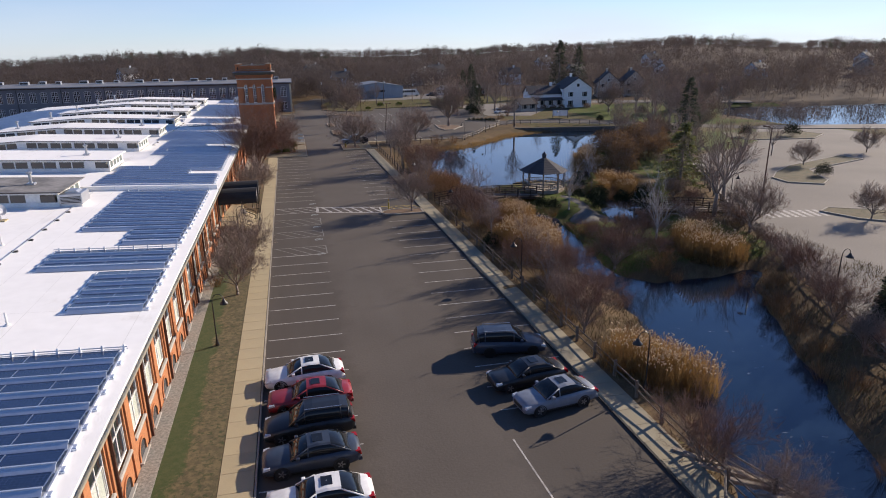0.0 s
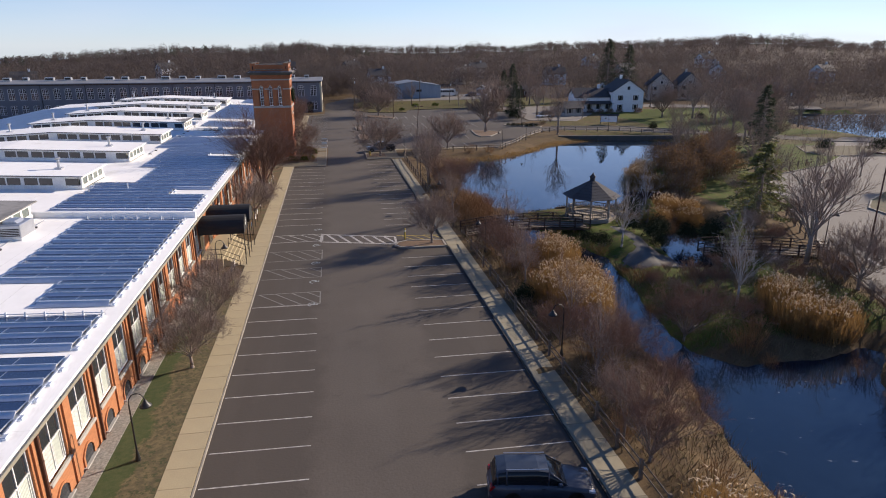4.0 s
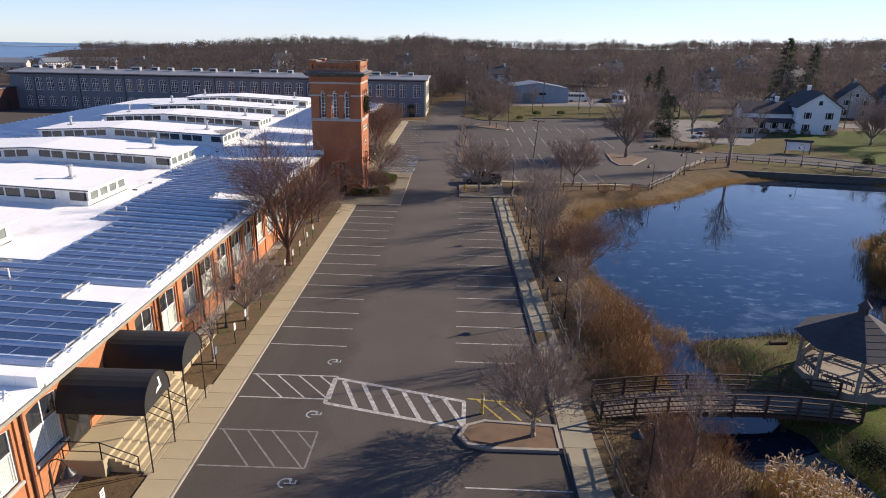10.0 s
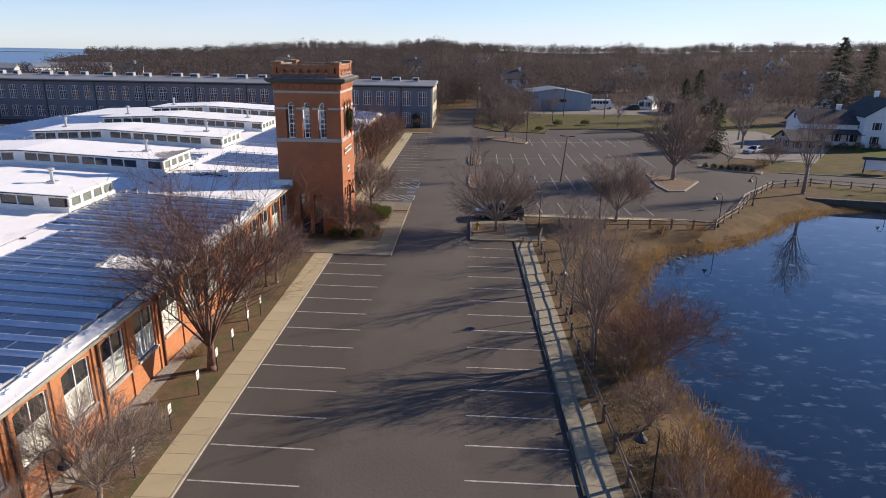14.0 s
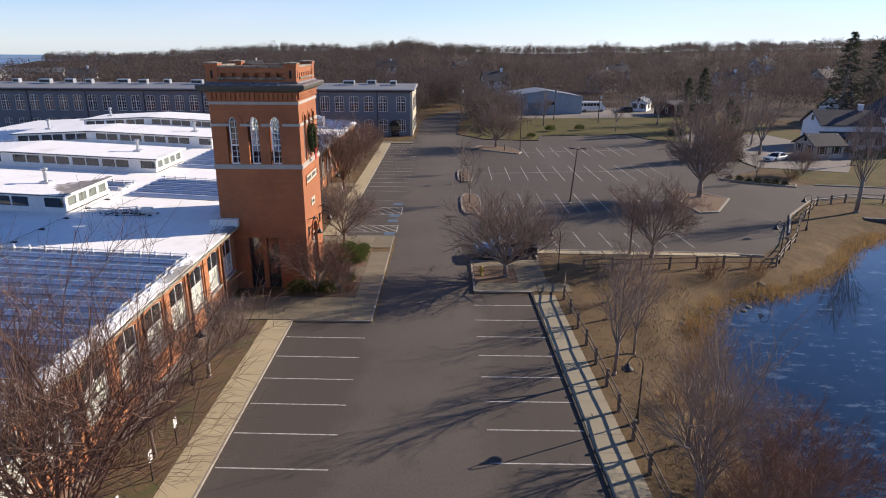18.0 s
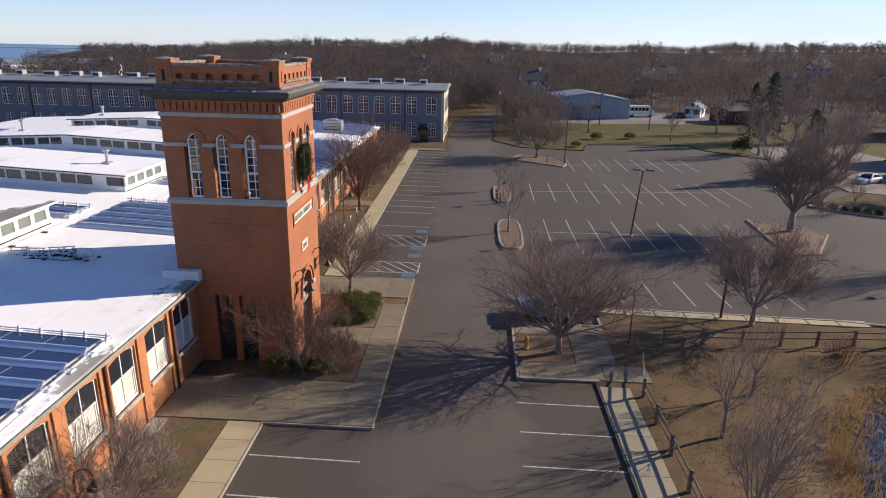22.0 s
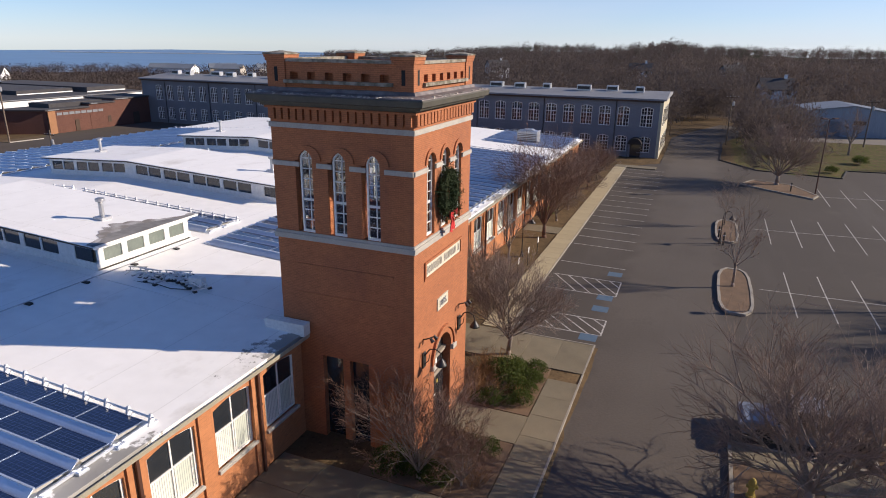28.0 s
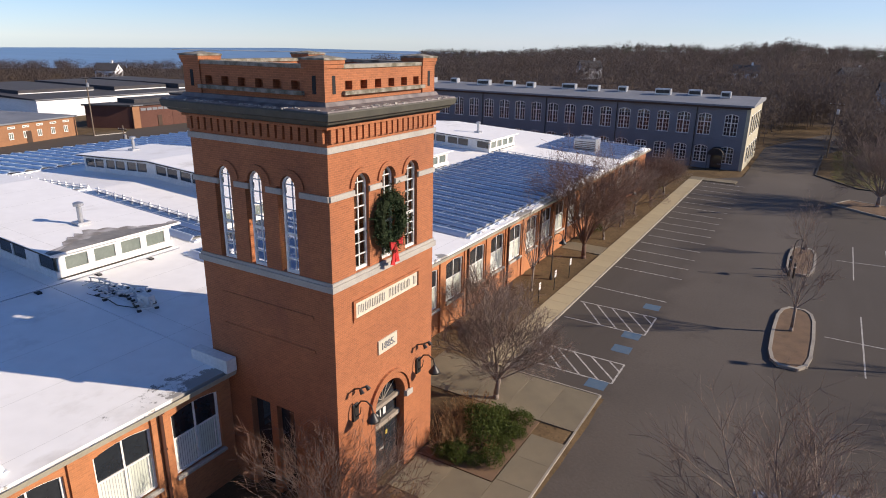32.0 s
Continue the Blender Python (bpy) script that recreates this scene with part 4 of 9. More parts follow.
# small arched basement lights
bar = Geo()
C0, C1 = arc(0, 1.5, .75, .42, 8), arc(.16, 1.34, .7, .36, 8)
for (p, q, r, s) in zip(C0, C0[1:], C1, C1[1:]):
    bar.prism([p, q, s, r], 'x', -.02, .07)
bar.box(-.02, 0, .16, .07, .16, .75).box(-.02, 1.34, .16, .07, 1.5, .75)
arch_me = bar.weld().mesh("brick_arch", BRICK)
low_pane = Geo().prism([(.16, .2)] + C1 + [(1.34, .2)], 'x', .005, .02).mesh("pane", GLASS)
low_sill = Geo().slab(-.02, -.1, .06, .2, 1.6, .2, .02).mesh("sill", STONE)
for a in WIN_Y:
    if a < 62:
        w = part("basement_window", arch_me, BRICK, hall, "low arched basement light with brick surround", m=pose(WALL_X, a + .2, 0))
        part("pane", low_pane, GLASS, w)
        part("sill", low_sill, STONE, w)

# roof slabs in two falls, with parapet firewalls, gutter and fascia
for y0, y1 in ((-40, 64.4), (64.8, 122.84), (122.88, 189.6)):
    x1 = EAVE_X
    pts = [(x1, roof_z(x1) - .18), (x1, roof_z(x1)), (RIDGE_X, roof_z(RIDGE_X)), (-61.2, roof_z(-61.2)), (-61.2, roof_z(-61.2) - .2), (RIDGE_X, roof_z(RIDGE_X) - .3)]
    part("roof", Geo().prism(pts, 'y', y0, y1), ROOF_WHITE, hall, "bright white membrane roof with dirt streaks")
part("parapet", Geo().prism([(EAVE_X - .1, 5.1), (EAVE_X - .1, 5.75), (-20, 6.4), (-33, 7.05), (-33, 6.3), (-20, 5.7)], 'y', 64.42, 64.78), ROOF_WHITE, hall, "white membrane-covered firewall")
part("parapet", Geo().box(-6.9, 122.35, 5.2, -4.85, 122.82, 5.75), WHITE, hall)
for y0, y1 in ((-40, 122.8), (129.3, 189.6)):
    part("gutter", Geo().prism([(EAVE_X, 4.98), (EAVE_X + .16, 5.0), (EAVE_X + .2, 5.2), (EAVE_X + .16, 5.2), (EAVE_X + .12, 5.08), (EAVE_X + .003, 5.07)], 'y', y0, y1), GUTTER, hall, "cream metal eaves gutter")
    part("fascia", Geo().box(-5.42, y0, 4.92, EAVE_X - .004, y1, 5.06), CREAM, hall, "cream timber eaves soffit")

# clerestory monitors on the roof
MON_Y = [57.4, 75.6, 91.8, 107.7, 123.5, 139.5, 155.3, 171.0]


def monitor(y0, k):
    x0, x1, y1 = -42.6, -18.3, y0 + 6.7
    m = part("roof_monitor", Geo().box(x0, y0 + .1, 5.6, x1, y1 - .1, 5.95), ROOF_WHITE, hall, "white clerestory roof monitor with strip windows" if k else "clerestory roof monitor with grey weathered top")
    h = 1.35

    def top(x):
        return roof_z(x) + h
    # walls with openings, north and south
    for y in (y0, y1 - .16):
        gw = Geo()
        gw.prism([(x0, roof_z(x0) - .1), (x0, roof_z(x0) + .42), (RIDGE_X, roof_z(RIDGE_X) + .42), (x1, roof_z(x1) + .42), (x1, roof_z(x1) - .1), (RIDGE_X, roof_z(RIDGE_X) - .1)], 'y', y, y + .16)
        gw.prism([(x0, top(x0) - .2), (x0, top(x0)), (RIDGE_X, top(RIDGE_X)), (x1, top(x1)), (x1, top(x1) - .2), (RIDGE_X, top(RIDGE_X) - .2)], 'y', y, y + .16)
        x = x0
        i = 0
        while x < x1 - .3:
            wdt = .34 if i % 2 == 0 else .12
            if (i // 2) % 4 == 3 and i % 2 == 0:
                wdt = 1.2
            gw.box(x, y + .003, roof_z(x) + .3, min(x + wdt, x1 - .01), y + .157, top(x) - .1)
            px0, px1 = x + wdt, min(x + wdt + 1.25, x1 - .3)
            if px1 - px0 > .3 and y < y0 + 1:
                z0, z1 = roof_z(px0) + .42, top(px0) - .2
                part("pane", Geo().box(px0, y + .06, min(z0, roof_z(px1) + .42), px1, y + .09, max(z1, top(px1) - .2)), GLASS, m, "dark clerestory pane")
            x += wdt + 1.25
            i += 1
        part("wall", gw.weld(), WHITE, m)
    ge = Geo()
    ge.box(x1 - .16, y0 + .16, 5.6, x1, y1 - .16, roof_z(x1) + .42).box(x1 - .16, y0 + .16, top(x1) - .25, x1, y1 - .16, top(x1) - .003)
    for i in range(5):
        yy = y0 + .16 + (6.38 - .35) * i / 4
        ge.box(x1 - .16, yy, roof_z(x1) + .4, x1 - .004, yy + .35, top(x1) - .2)
    part("wall", ge.weld(), WHITE, m)
    for i in range(4):
        yy = y0 + .16 + (6.38 - .35) * i / 4 + .35
        part("pane", Geo().box(x1 - .1, yy, roof_z(x1) + .42, x1 - .07, yy + 1.16, top(x1) - .25), FROSTED, m, "pale greenish end pane")
    part("wall", Geo().box(x0, y0 + .16, 5.6, x0 + .16, y1 - .16, top(x0) - .01), WHITE, m)
    o = .38
    part("roof", Geo().prism([(x0 - o, top(x0) + .006), (x0 - o, top(x0) + .13), (RIDGE_X, top(RIDGE_X) + .15), (x1 + o, top(x1) + .11), (x1 + o, top(x1) + .006), (RIDGE_X, top(RIDGE_X) + .006)], 'y', y0 - o, y1 + o), ROOF_WHITE if k else BROWN_ROOF, m, "white low-gabled roof" if k else "grey weathered roof with dirt")
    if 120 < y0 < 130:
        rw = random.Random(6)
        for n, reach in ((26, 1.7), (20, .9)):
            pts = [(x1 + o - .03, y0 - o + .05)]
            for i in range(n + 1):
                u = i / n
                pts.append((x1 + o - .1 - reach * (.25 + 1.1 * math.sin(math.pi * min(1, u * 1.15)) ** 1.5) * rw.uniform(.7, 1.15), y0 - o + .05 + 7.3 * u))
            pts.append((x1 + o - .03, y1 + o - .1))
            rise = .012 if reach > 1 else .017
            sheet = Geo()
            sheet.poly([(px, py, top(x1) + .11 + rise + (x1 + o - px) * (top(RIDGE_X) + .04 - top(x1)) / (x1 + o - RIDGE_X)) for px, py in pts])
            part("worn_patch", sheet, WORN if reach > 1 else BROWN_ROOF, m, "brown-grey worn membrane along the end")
    ed = Geo()
    for yy in (y0 - o - .03, y1 + o):
        ed.prism([(x0 - o, top(x0) + .01), (x0 - o, top(x0) + .09), (RIDGE_X, top(RIDGE_X) + .1), (x1 + o, top(x1) + .07), (x1 + o, top(x1) + .01), (RIDGE_X, top(RIDGE_X) + .02)], 'y', yy, yy + .03)
    part("drip_edge", ed, TIMBER_DARK, m, "dark drip edge")
    for xx in (-21.5, -40.2):
        v = part("flue", Geo().slab(xx - .35, y0 + 3.0, top(xx) + .05, xx + .35, y0 + 3.7, top(xx) + .3).lathe([(.14, .2), (.14, 1.1), (.13, 1.12)], 12, (xx, y0 + 3.35, top(xx))), STEEL, m, "metal flue with rain cap", smooth=False)
        part("rain_cap", Geo().lathe([(.08, 1.12), (.27, 1.2), (.27, 1.36), (.1, 1.42)], 12, (xx, y0 + 3.35, top(xx))), STEEL, v)


for k, y in enumerate(MON_Y):
    monitor(y, k)

# ---- solar arrays ----
panel_me = Geo()
panel_me.box(.01, 0, .0, 1.95, .99, .035, pose(0, 0, .24, -5))
panel_me = panel_me.mesh("solar_panel", PANEL)
M10 = pose(0, 0, .24, -5)
row_frames = {}


def array(name, blocks, label, far=False):
    """blocks: x0, x1, y0, y1; rows 1.38 m apart, high edge and wind plate to the south."""
    arr = thing(name, label, "solar array")
    for x0, x1, y0, y1 in blocks:
        fall = math.degrees(math.atan(.047)) * (1 if x1 > RIDGE_X + .5 else -1)
        n = max(1, round((x1 - x0) / 1.98))
        rows = max(1, round((y1 - y0) / 1.38))
        if not any(-.2 < b[2] - y1 < .8 and b[0] < x1 and b[1] > x0 for b in blocks):
            rail_bar = Geo().tube((x1 - n * 1.98 - .2, y1 + .16, .3), (x1 + .3, y1 + .16, .3), .03, .03, 5).tube((x1 - n * 1.98 - .2, y1 + .3, .12), (x1 + .3, y1 + .3, .12), .03, .03, 5)
            for i in range(2 * n + 1):
                xx = x1 + .15 - .99 * i
                rail_bar.prism([(y1 + .02, .0), (y1 + .4, .0), (y1 + .32, .1), (y1 + .2, .42), (y1 + .14, .42)], 'x', xx - .04, xx + .04)
            part("end_rail", rail_bar, PALE_ALU, arr, "pale end rail on feet", m=pose(x1, 0, roof_z(x1), 0, fall, 0) @ pose(-x1, 0, 0))
        for r in range(rows):
            y = y1 - 1.0 - 1.38 * r
            pr = part("wind_plate", Geo().prism([(y - .36, .03), (y - .03, .3), (y - .03, .335), (y - .4, .04)], 'x', x1 - n * 1.98, x1).box(x1 - n * 1.98, y + .95, .02, x1 - n * 1.98 + .06, y + 1.16, .16).box(x1 - n * 1.98, y - .07, .25, x1, y - .01, .34), ALU, arr, "pale metal wind plate", m=pose(0, 0, 0))
            pr.matrix_basis = pose(x1, 0, roof_z(x1), 0, fall, 0) @ pose(-x1, 0, 0)
            if far:                                           # a distant row in one piece
                gr = Geo()
                for i in range(n):
                    gr.box(.01 - 1.98 * (i + 1), 0, 0, -1.98 * i - .03, .99, .035, M10)
                part("panel_row", gr, PANEL, arr, m=pose(x1, y, roof_z(x1), 0, fall, 0))
            for i in range(0 if far else n):
                x = x1 - 1.98 * (i + 1)
                part("solar_panel", panel_me, PANEL, arr, m=pose(x, y, roof_z(x) + .0, 0, fall, 0))
            if n not in row_frames:
                gf = Geo()
                for b in ((-1.98 * n, -.02, .028, 0, .012, .05), (-1.98 * n, .98, .028, 0, 1.015, .05)):
                    gf.box(*b, M10)
                for i in range(n + 1):
                    gf.box(-1.98 * i - .025, .012, .03, -1.98 * i + .01, .98, .05, M10)
                row_frames[n] = gf.weld().mesh("row_frame", FRAME_ALU)
            part("row_frame", row_frames[n], FRAME_ALU, arr, "thin aluminium frame of a panel row", m=pose(x1, y, roof_z(x1), 0, fall, 0))
            for xx in (x1 + .12,) if far else (x1 + .12, x1 - n * 1.98 - .2):
                g = Geo()
                g.slab(xx - .25, y - .3, roof_z(xx) + .005, xx + .2, y + .05, roof_z(xx) + .1, .03).box(xx - .06, y + .0, roof_z(xx) + .02, xx + .02, y + 1.3, roof_z(xx) + .12)
                part("ballast_tray", g, ALU, arr, "ballast tray at the row end")
    return arr


array("solar_array_south", [(-13.9, -5.95, 7, 24.8)], "dark blue solar panels in tilted rows on the white roof")
array("solar_array_step", [(-9.9, -6.0, 30.5, 37.2), (-13.9, -6.1, 37.6, 42.2)], "stepped block of dark blue solar panels on white roof")
array("solar_array_middle", [(-10.0, -6.1, 43.6, 48), (-13.95, -6.0, 48.1, 63.2)], "dark blue solar panel block beside the firewall")
array("solar_array_main", [(-17.6, -5.9, 66.1, 73.0), (-17.3, -9.4, 73.0, 75.8), (-17.6, -5.9, 75.8, 78.5), (-13.8, -5.9, 78.5, 88.2), (-15.8, -5.9, 88.2, 96.5), (-15.8, -9.9, 96.5, 99.2), (-15.8, -5.9, 99.2, 103.4), (-17.7, -5.8, 103.4, 114.5)], "large field of blue solar panels below the roof monitors")
array("solar_array_tower", [(-16.4, -8.5, 129.6, 136.5)], "solar panels on the roof behind the tower")
array("solar_array_lane", [(-32.6, -18.2, 131.2, 134.0), (-45.2, -33.3, 131.2, 134.0)], "narrow solar rows between two roof monitors")
array("solar_array_ridge", [(-45.6, -37.6, 147.6, 153.2)], "solar rows behind the monitor on the western fall")
array("solar_array_north", [(-17.6, -5.7, 142.5, 171.8), (-15.6, -5.7, 178.5, 188.5)], "blue solar panel field north of the tower")
array("solar_array_west", [(-60, -46.4, 92, 172)], "far rows of solar panels on the western roof fall", True)

# ---- roof clutter ----
for x, y in ((-15.5, 27.5), (-17.4, 33), (-12.5, 29.3), (-18.5, 45), (-13.9, 75.5), (-14.3, 90.2)):
    t = thing("vent_pipe", "thin white plumbing vent pipe on the roof", "vent pipe", pose(x, y, roof_z(x)))
    part("pipe", Geo().lathe([(.16, -.02), (.14, .05), (.06, .1), (.055, .75)], 10), WHITE, t)
t = thing("satellite_dish", "small grey satellite dish on the roof", "satellite dish", pose(-21.3, 52.5, roof_z(-21.3)))
part("dish", Geo().lathe([(.02, 0), (.3, .06), (.5, .2), (.48, .21), (.28, .08), (.02, .03)], 14), STEEL, t, m=pose(0, 0, .9, 65, 0, 60))
part("mast", Geo().tube((0, 0, -.01), (0, 0, .9), .04, .04), STEEL, t)
part("foot", Geo().slab(-.4, -.4, -.01, .4, .4, .08), CONCRETE, t)


def roof_unit(x, y, sx, sy, sz, label="galvanised rooftop ventilation unit"):
    u = thing("rooftop_unit", label, "ventilation unit", pose(x, y, roof_z(x)))
    part("casing", Geo().slab(-sx, -sy, .18, sx, sy, sz, .04), STEEL, u)
    part("plinth", Geo().box(-sx + .06, -sy + .06, -.05, sx - .06, sy - .06, .18), WHITE, u)
    for i in range(5):
        part("louvre", Geo().box(-sx + .1, -sy - .03, .35 + i * (sz - .55) / 5, sx - .1, -sy, .42 + i * (sz - .55) / 5), BLACK, u)
    part("hood", Geo().prism([(-sx * .6, sz), (sx * .6, sz), (sx * .4, sz + .2), (-sx * .4, sz + .2)], 'y', -sy * .5, sy * .5), STEEL, u)


roof_unit(-17.3, 58.6, .95, 1.2, 1.2)
roof_unit(-17.6, 34.0, .45, .35, 1.0, "white condenser unit on the roof")
roof_unit(-10.4, 181, 1.3, .9, 1.6, "grey rooftop unit at the north end")
t = thing("antenna_frame", "tangle of metal frames and cables lying on the roof", "antenna frame", pose(-14.5, 124.2, roof_z(-14.5)))
rng = random.Random(11)
for i in range(9):                                            # low racks on dark feet, set in two ragged rows
    a, b, w = -2.0 + .55 * i + rng.uniform(-.15, .15), rng.uniform(-.5, .5), rng.uniform(-25, 25)
    rk = part("rack", Geo().box(-.5, -.03, .22, .5, .03, .27).box(-.5, .3, .3, .5, .36, .35).box(-.42, -.3, .08, -.37, .62, .13).box(.37, -.3, .08, .42, .62, .13).box(-.42, .28, .1, -.37, .33, .32).box(.37, .28, .1, .42, .33, .32), WHITE if i % 3 else STEEL, t, m=pose(a, b, 0, 0, 0, w))
    for sx in (-.4, .4):
        for sy in (-.25, .5):
            part("foot", Geo().slab(sx - .09, sy - .09, -.01, sx + .09, sy + .09, .09, .02), BLACK, rk)
part("cabinet", Geo().slab(1.7, -.1, .1, 2.5, .25, .5, .03), WHITE, t)
part("cable", Geo().pipe([(-2.3, -.6, .04), (-1.2, -.75, .04), (0, -.6, .05), (1.2, -.8, .04), (2.2, -.5, .04)], .025), BLACK, t)
t = thing("roof_cable", "dark cable conduit on blocks along the roof", "cable")
part("conduit", Geo().pipe([(-17.0, y, roof_z(-17) + .14) for y in (22, 30, 38, 46, 54, 63)], .03).pipe([(-17.5, y, roof_z(-17.5) + .14) for y in (98, 106, 114, 121, 130)], .03), STEEL, t)
for y in list(range(22, 63, 3)) + list(range(98, 130, 3)):
    part("block", Geo().box(-17.7 if y > 90 else -17.2, y, roof_z(-17.2) - .02, -17.3 if y > 90 else -16.8, y + .2, roof_z(-17.2) + .1), BLACK, t)

# ---- entrance canopies ----
for y, long in ((66.8, 4.15), (70.9, 4.15)):
    c = thing("entrance_canopy", "black canvas barrel canopy over entrance steps", "canopy", pose(WALL_X, y, 0))
    g = Geo()
    n = 14
    prof = [(1.3 * math.cos(math.pi * i / n), 3.45 + 1.3 * math.sin(math.pi * i / n)) for i in range(n + 1)]
    g.prism([(1.3, 3.25)] + prof + [(-1.3, 3.25)] + [(-1.25, 3.25)] + [(.96 * p[0], 3.45 + (p[1] - 3.45) * .96) for p in prof[::-1]] + [(1.25, 3.25)], 'x', .02, long)
    part("canvas", g, CANVAS, c, smooth=False)
    part("end_panel", Geo().prism([(1.24, 3.3)] + [(1.24 * math.cos(math.pi * i / n), 3.46 + 1.24 * math.sin(math.pi * i / n)) for i in range(1, n)] + [(-1.24, 3.3)], 'x', long - .06, long - .03), CANVAS, c)
    if y < 70:
        part("emblem", Geo().prism([(-.1, 3.7), (.5, 3.8), (.35, 4.4), (.2, 4.4), (.3, 3.95), (.05, 3.92)], 'x', long - .03, long - .02), WHITE, c, "white triangular mark")
    for s in (-1.2, 1.2):
        part("post", Geo().tube((long - .08, s, .1), (long - .08, s, 3.4), .035, .035, 8), BLACK, c)
    d = part("door", Geo().box(-.05, -.9, 1.0, .05, .9, 3.1), BLACK, c, "dark glazed double door")
    part("pane", Geo().box(.05, -.8, 1.3, .06, -.08, 2.9).box(.05, .08, 1.3, .06, .8, 2.9), GLASS, d)
st = thing("entrance_steps", "concrete entrance landing with wide steps and ramp", "steps")
part("landing", Geo().slab(-5.4, 65.2, 0, -3.4, 73.2, .95, .03), CONCRETE, st)
for i in range(5):
    part("step", Geo().slab(-3.4 + .32 * i, 65.6, 0, -3.4 + .32 * (i + 1), 73.0, .8 - .16 * i, .02), CONCRETE, st)
part("ramp", Geo().prism([(73.2, 0), (73.2, .93), (80.2, .16), (80.2, 0)], 'x', -5.2, -3.7), CONCRETE, st)
part("forecourt", Geo().slab(-1.75, 65.4, 0, -1.52, 73.6, .14, .01), CONCRETE, st)


def railing(name, pts, label, material=BLACK, h=.95, drop=.5):
    r = thing(name, label, "railing")
    for z in (h, h - drop):
        part("rail", Geo().pipe([(x, y, zz + z) for x, y, zz in pts], .028), material, r)
    for (a, b) in zip(pts, pts[1:]):
        n = max(1, round(math.dist(a, b) / 1.3))
        for i in range(n + 1):
            p = Vector(a).lerp(Vector(b), i / n)
            part("post", Geo().tube(p, p + Vector((0, 0, h)), .03, .03), material, r)
    return r


railing("hand_railing", [(-5.3, 65.3, .95), (-3.5, 65.3, .95), (-1.9, 65.5, .1)], "black steel stair railing")
railing("hand_railing", [(-3.4, 69.0, .9), (-1.8, 69.0, .1)], "black steel stair railing")
railing("hand_railing", [(-3.4, 70.6, .9), (-1.8, 70.6, .1)], "black steel stair railing")
railing("hand_railing", [(-3.6, 73.3, .92), (-3.6, 80.2, .15)], "black steel ramp railing")
railing("hand_railing", [(-5.25, 73.4, .92), (-5.25, 80.2, .15)], "black steel ramp railing")

# ---- the brick tower ----
TX0, TX1, TY0, TY1 = -6.25, .15, 122.9, 129.2
tower = thing("brick_tower", "square red brick entrance tower with parapet and stone bands", "tower")
TW_SILL, TW_SPRING = 9.85, 12.88


def tower_windows(a0, a1):
    w, gap = .82, 1.53
    mid = (a0 + a1) / 2 + .03
    return [mid + (i - 1) * gap - w / 2 for i in range(3)], w


def round_arc(u0, w, spring, n=10, grow=0.0):
    c, r = u0 + w / 2, w / 2 + grow
    return [(c - r * math.cos(math.pi * i / n), spring + r * math.sin(math.pi * i / n)) for i in range(n + 1)]


def face_wall(axis, a0, a1, lo, hi, door=None):
    """One tower face with three tall round-headed openings and perhaps a door."""
    g = Geo()
    us, w = tower_windows(a0, a1)
    z = 0
    zt = 15.0
    if door:
        d0, dw, ds = door
        g.prism([(a0, 0), (d0, 0), (d0, 5.2), (a0, 5.2)], axis, lo, hi)
        g.prism([(d0 + dw, 0), (a1, 0), (a1, 5.2), (d0 + dw, 5.2)], axis, lo, hi)
        head = round_arc(d0, dw, ds) if axis == 'x' else [(d0, ds), (d0 + dw, ds)]
        g.prism(head + [(d0 + dw, 5.2), (d0, 5.2)], axis, lo, hi)
        z = 5.2
    g.prism([(a0, z), (a1, z), (a1, TW_SILL), (a0, TW_SILL)], axis, lo, hi)
    u = a0
    for s in us:
        g.prism([(u, TW_SILL), (s, TW_SILL), (s, zt), (u, zt)], axis, lo, hi)
        g.prism(round_arc(s, w, TW_SPRING) + [(s + w, zt), (s, zt)], axis, lo, hi)
        u = s + w
    g.prism([(u, TW_SILL), (a1, TW_SILL), (a1, zt), (u, zt)], axis, lo, hi)
    return g.weld()


T = .45
part("wall", face_wall('x', TY0, TY1, TX1 - T, TX1, (125.08, 2.0, 3.7)), BRICK_TOWER, tower, "sunlit red brick face with arched door")
part("wall", face_wall('y', TX0, TX1 - T - .002, TY0, TY0 + T, (-4.3, 2.3, 4.2)), BRICK_TOWER, tower, "red brick face with three tall arched windows")
part("wall", face_wall('x', TY0 + T + .002, TY1 - T - .002, TX0, TX0 + T), BRICK_TOWER, tower)
part("wall", face_wall('y', TX0, TX1 - T - .002, TY1 - T, TY1), BRICK_TOWER, tower)
part("upper_floor", Geo().box(TX0 + T, TY0 + T, 9.2, TX1 - T, TY1 - T, 9.4).box(TX0 + T, TY0 + T, 13.6, TX1 - T, TY1 - T, 13.8), TIMBER_DARK, tower, "floors inside the tower")
# added near-black block, stands for the unlit depth of the lobby
part("core", Geo().box(-4.6, 124.6, 0, -1.6, 127.4, 9.2), DARK, tower, "near-black block painting the unlit lobby")


def band(z0, z1, out, material, label, name="stone_band", gap=None):
    """A ring of four butted boxes round the tower."""
    i = .02
    part(name, Geo().box(TX0 - out, TY0 - out, z0, TX1 + out, TY0 + i, z1), material, tower, label)
    part(name, Geo().box(TX0 - out, TY1 - i, z0, TX1 + out, TY1 + out, z1), material, tower, label)
    part(name, Geo().box(TX0 - out, TY0 + i, z0, TX0 + i, TY1 - i, z1), material, tower, label)
    part(name, Geo().box(TX1 - i, TY0 + i, z0, TX1 + out, TY1 - i, z1), material, tower, label)


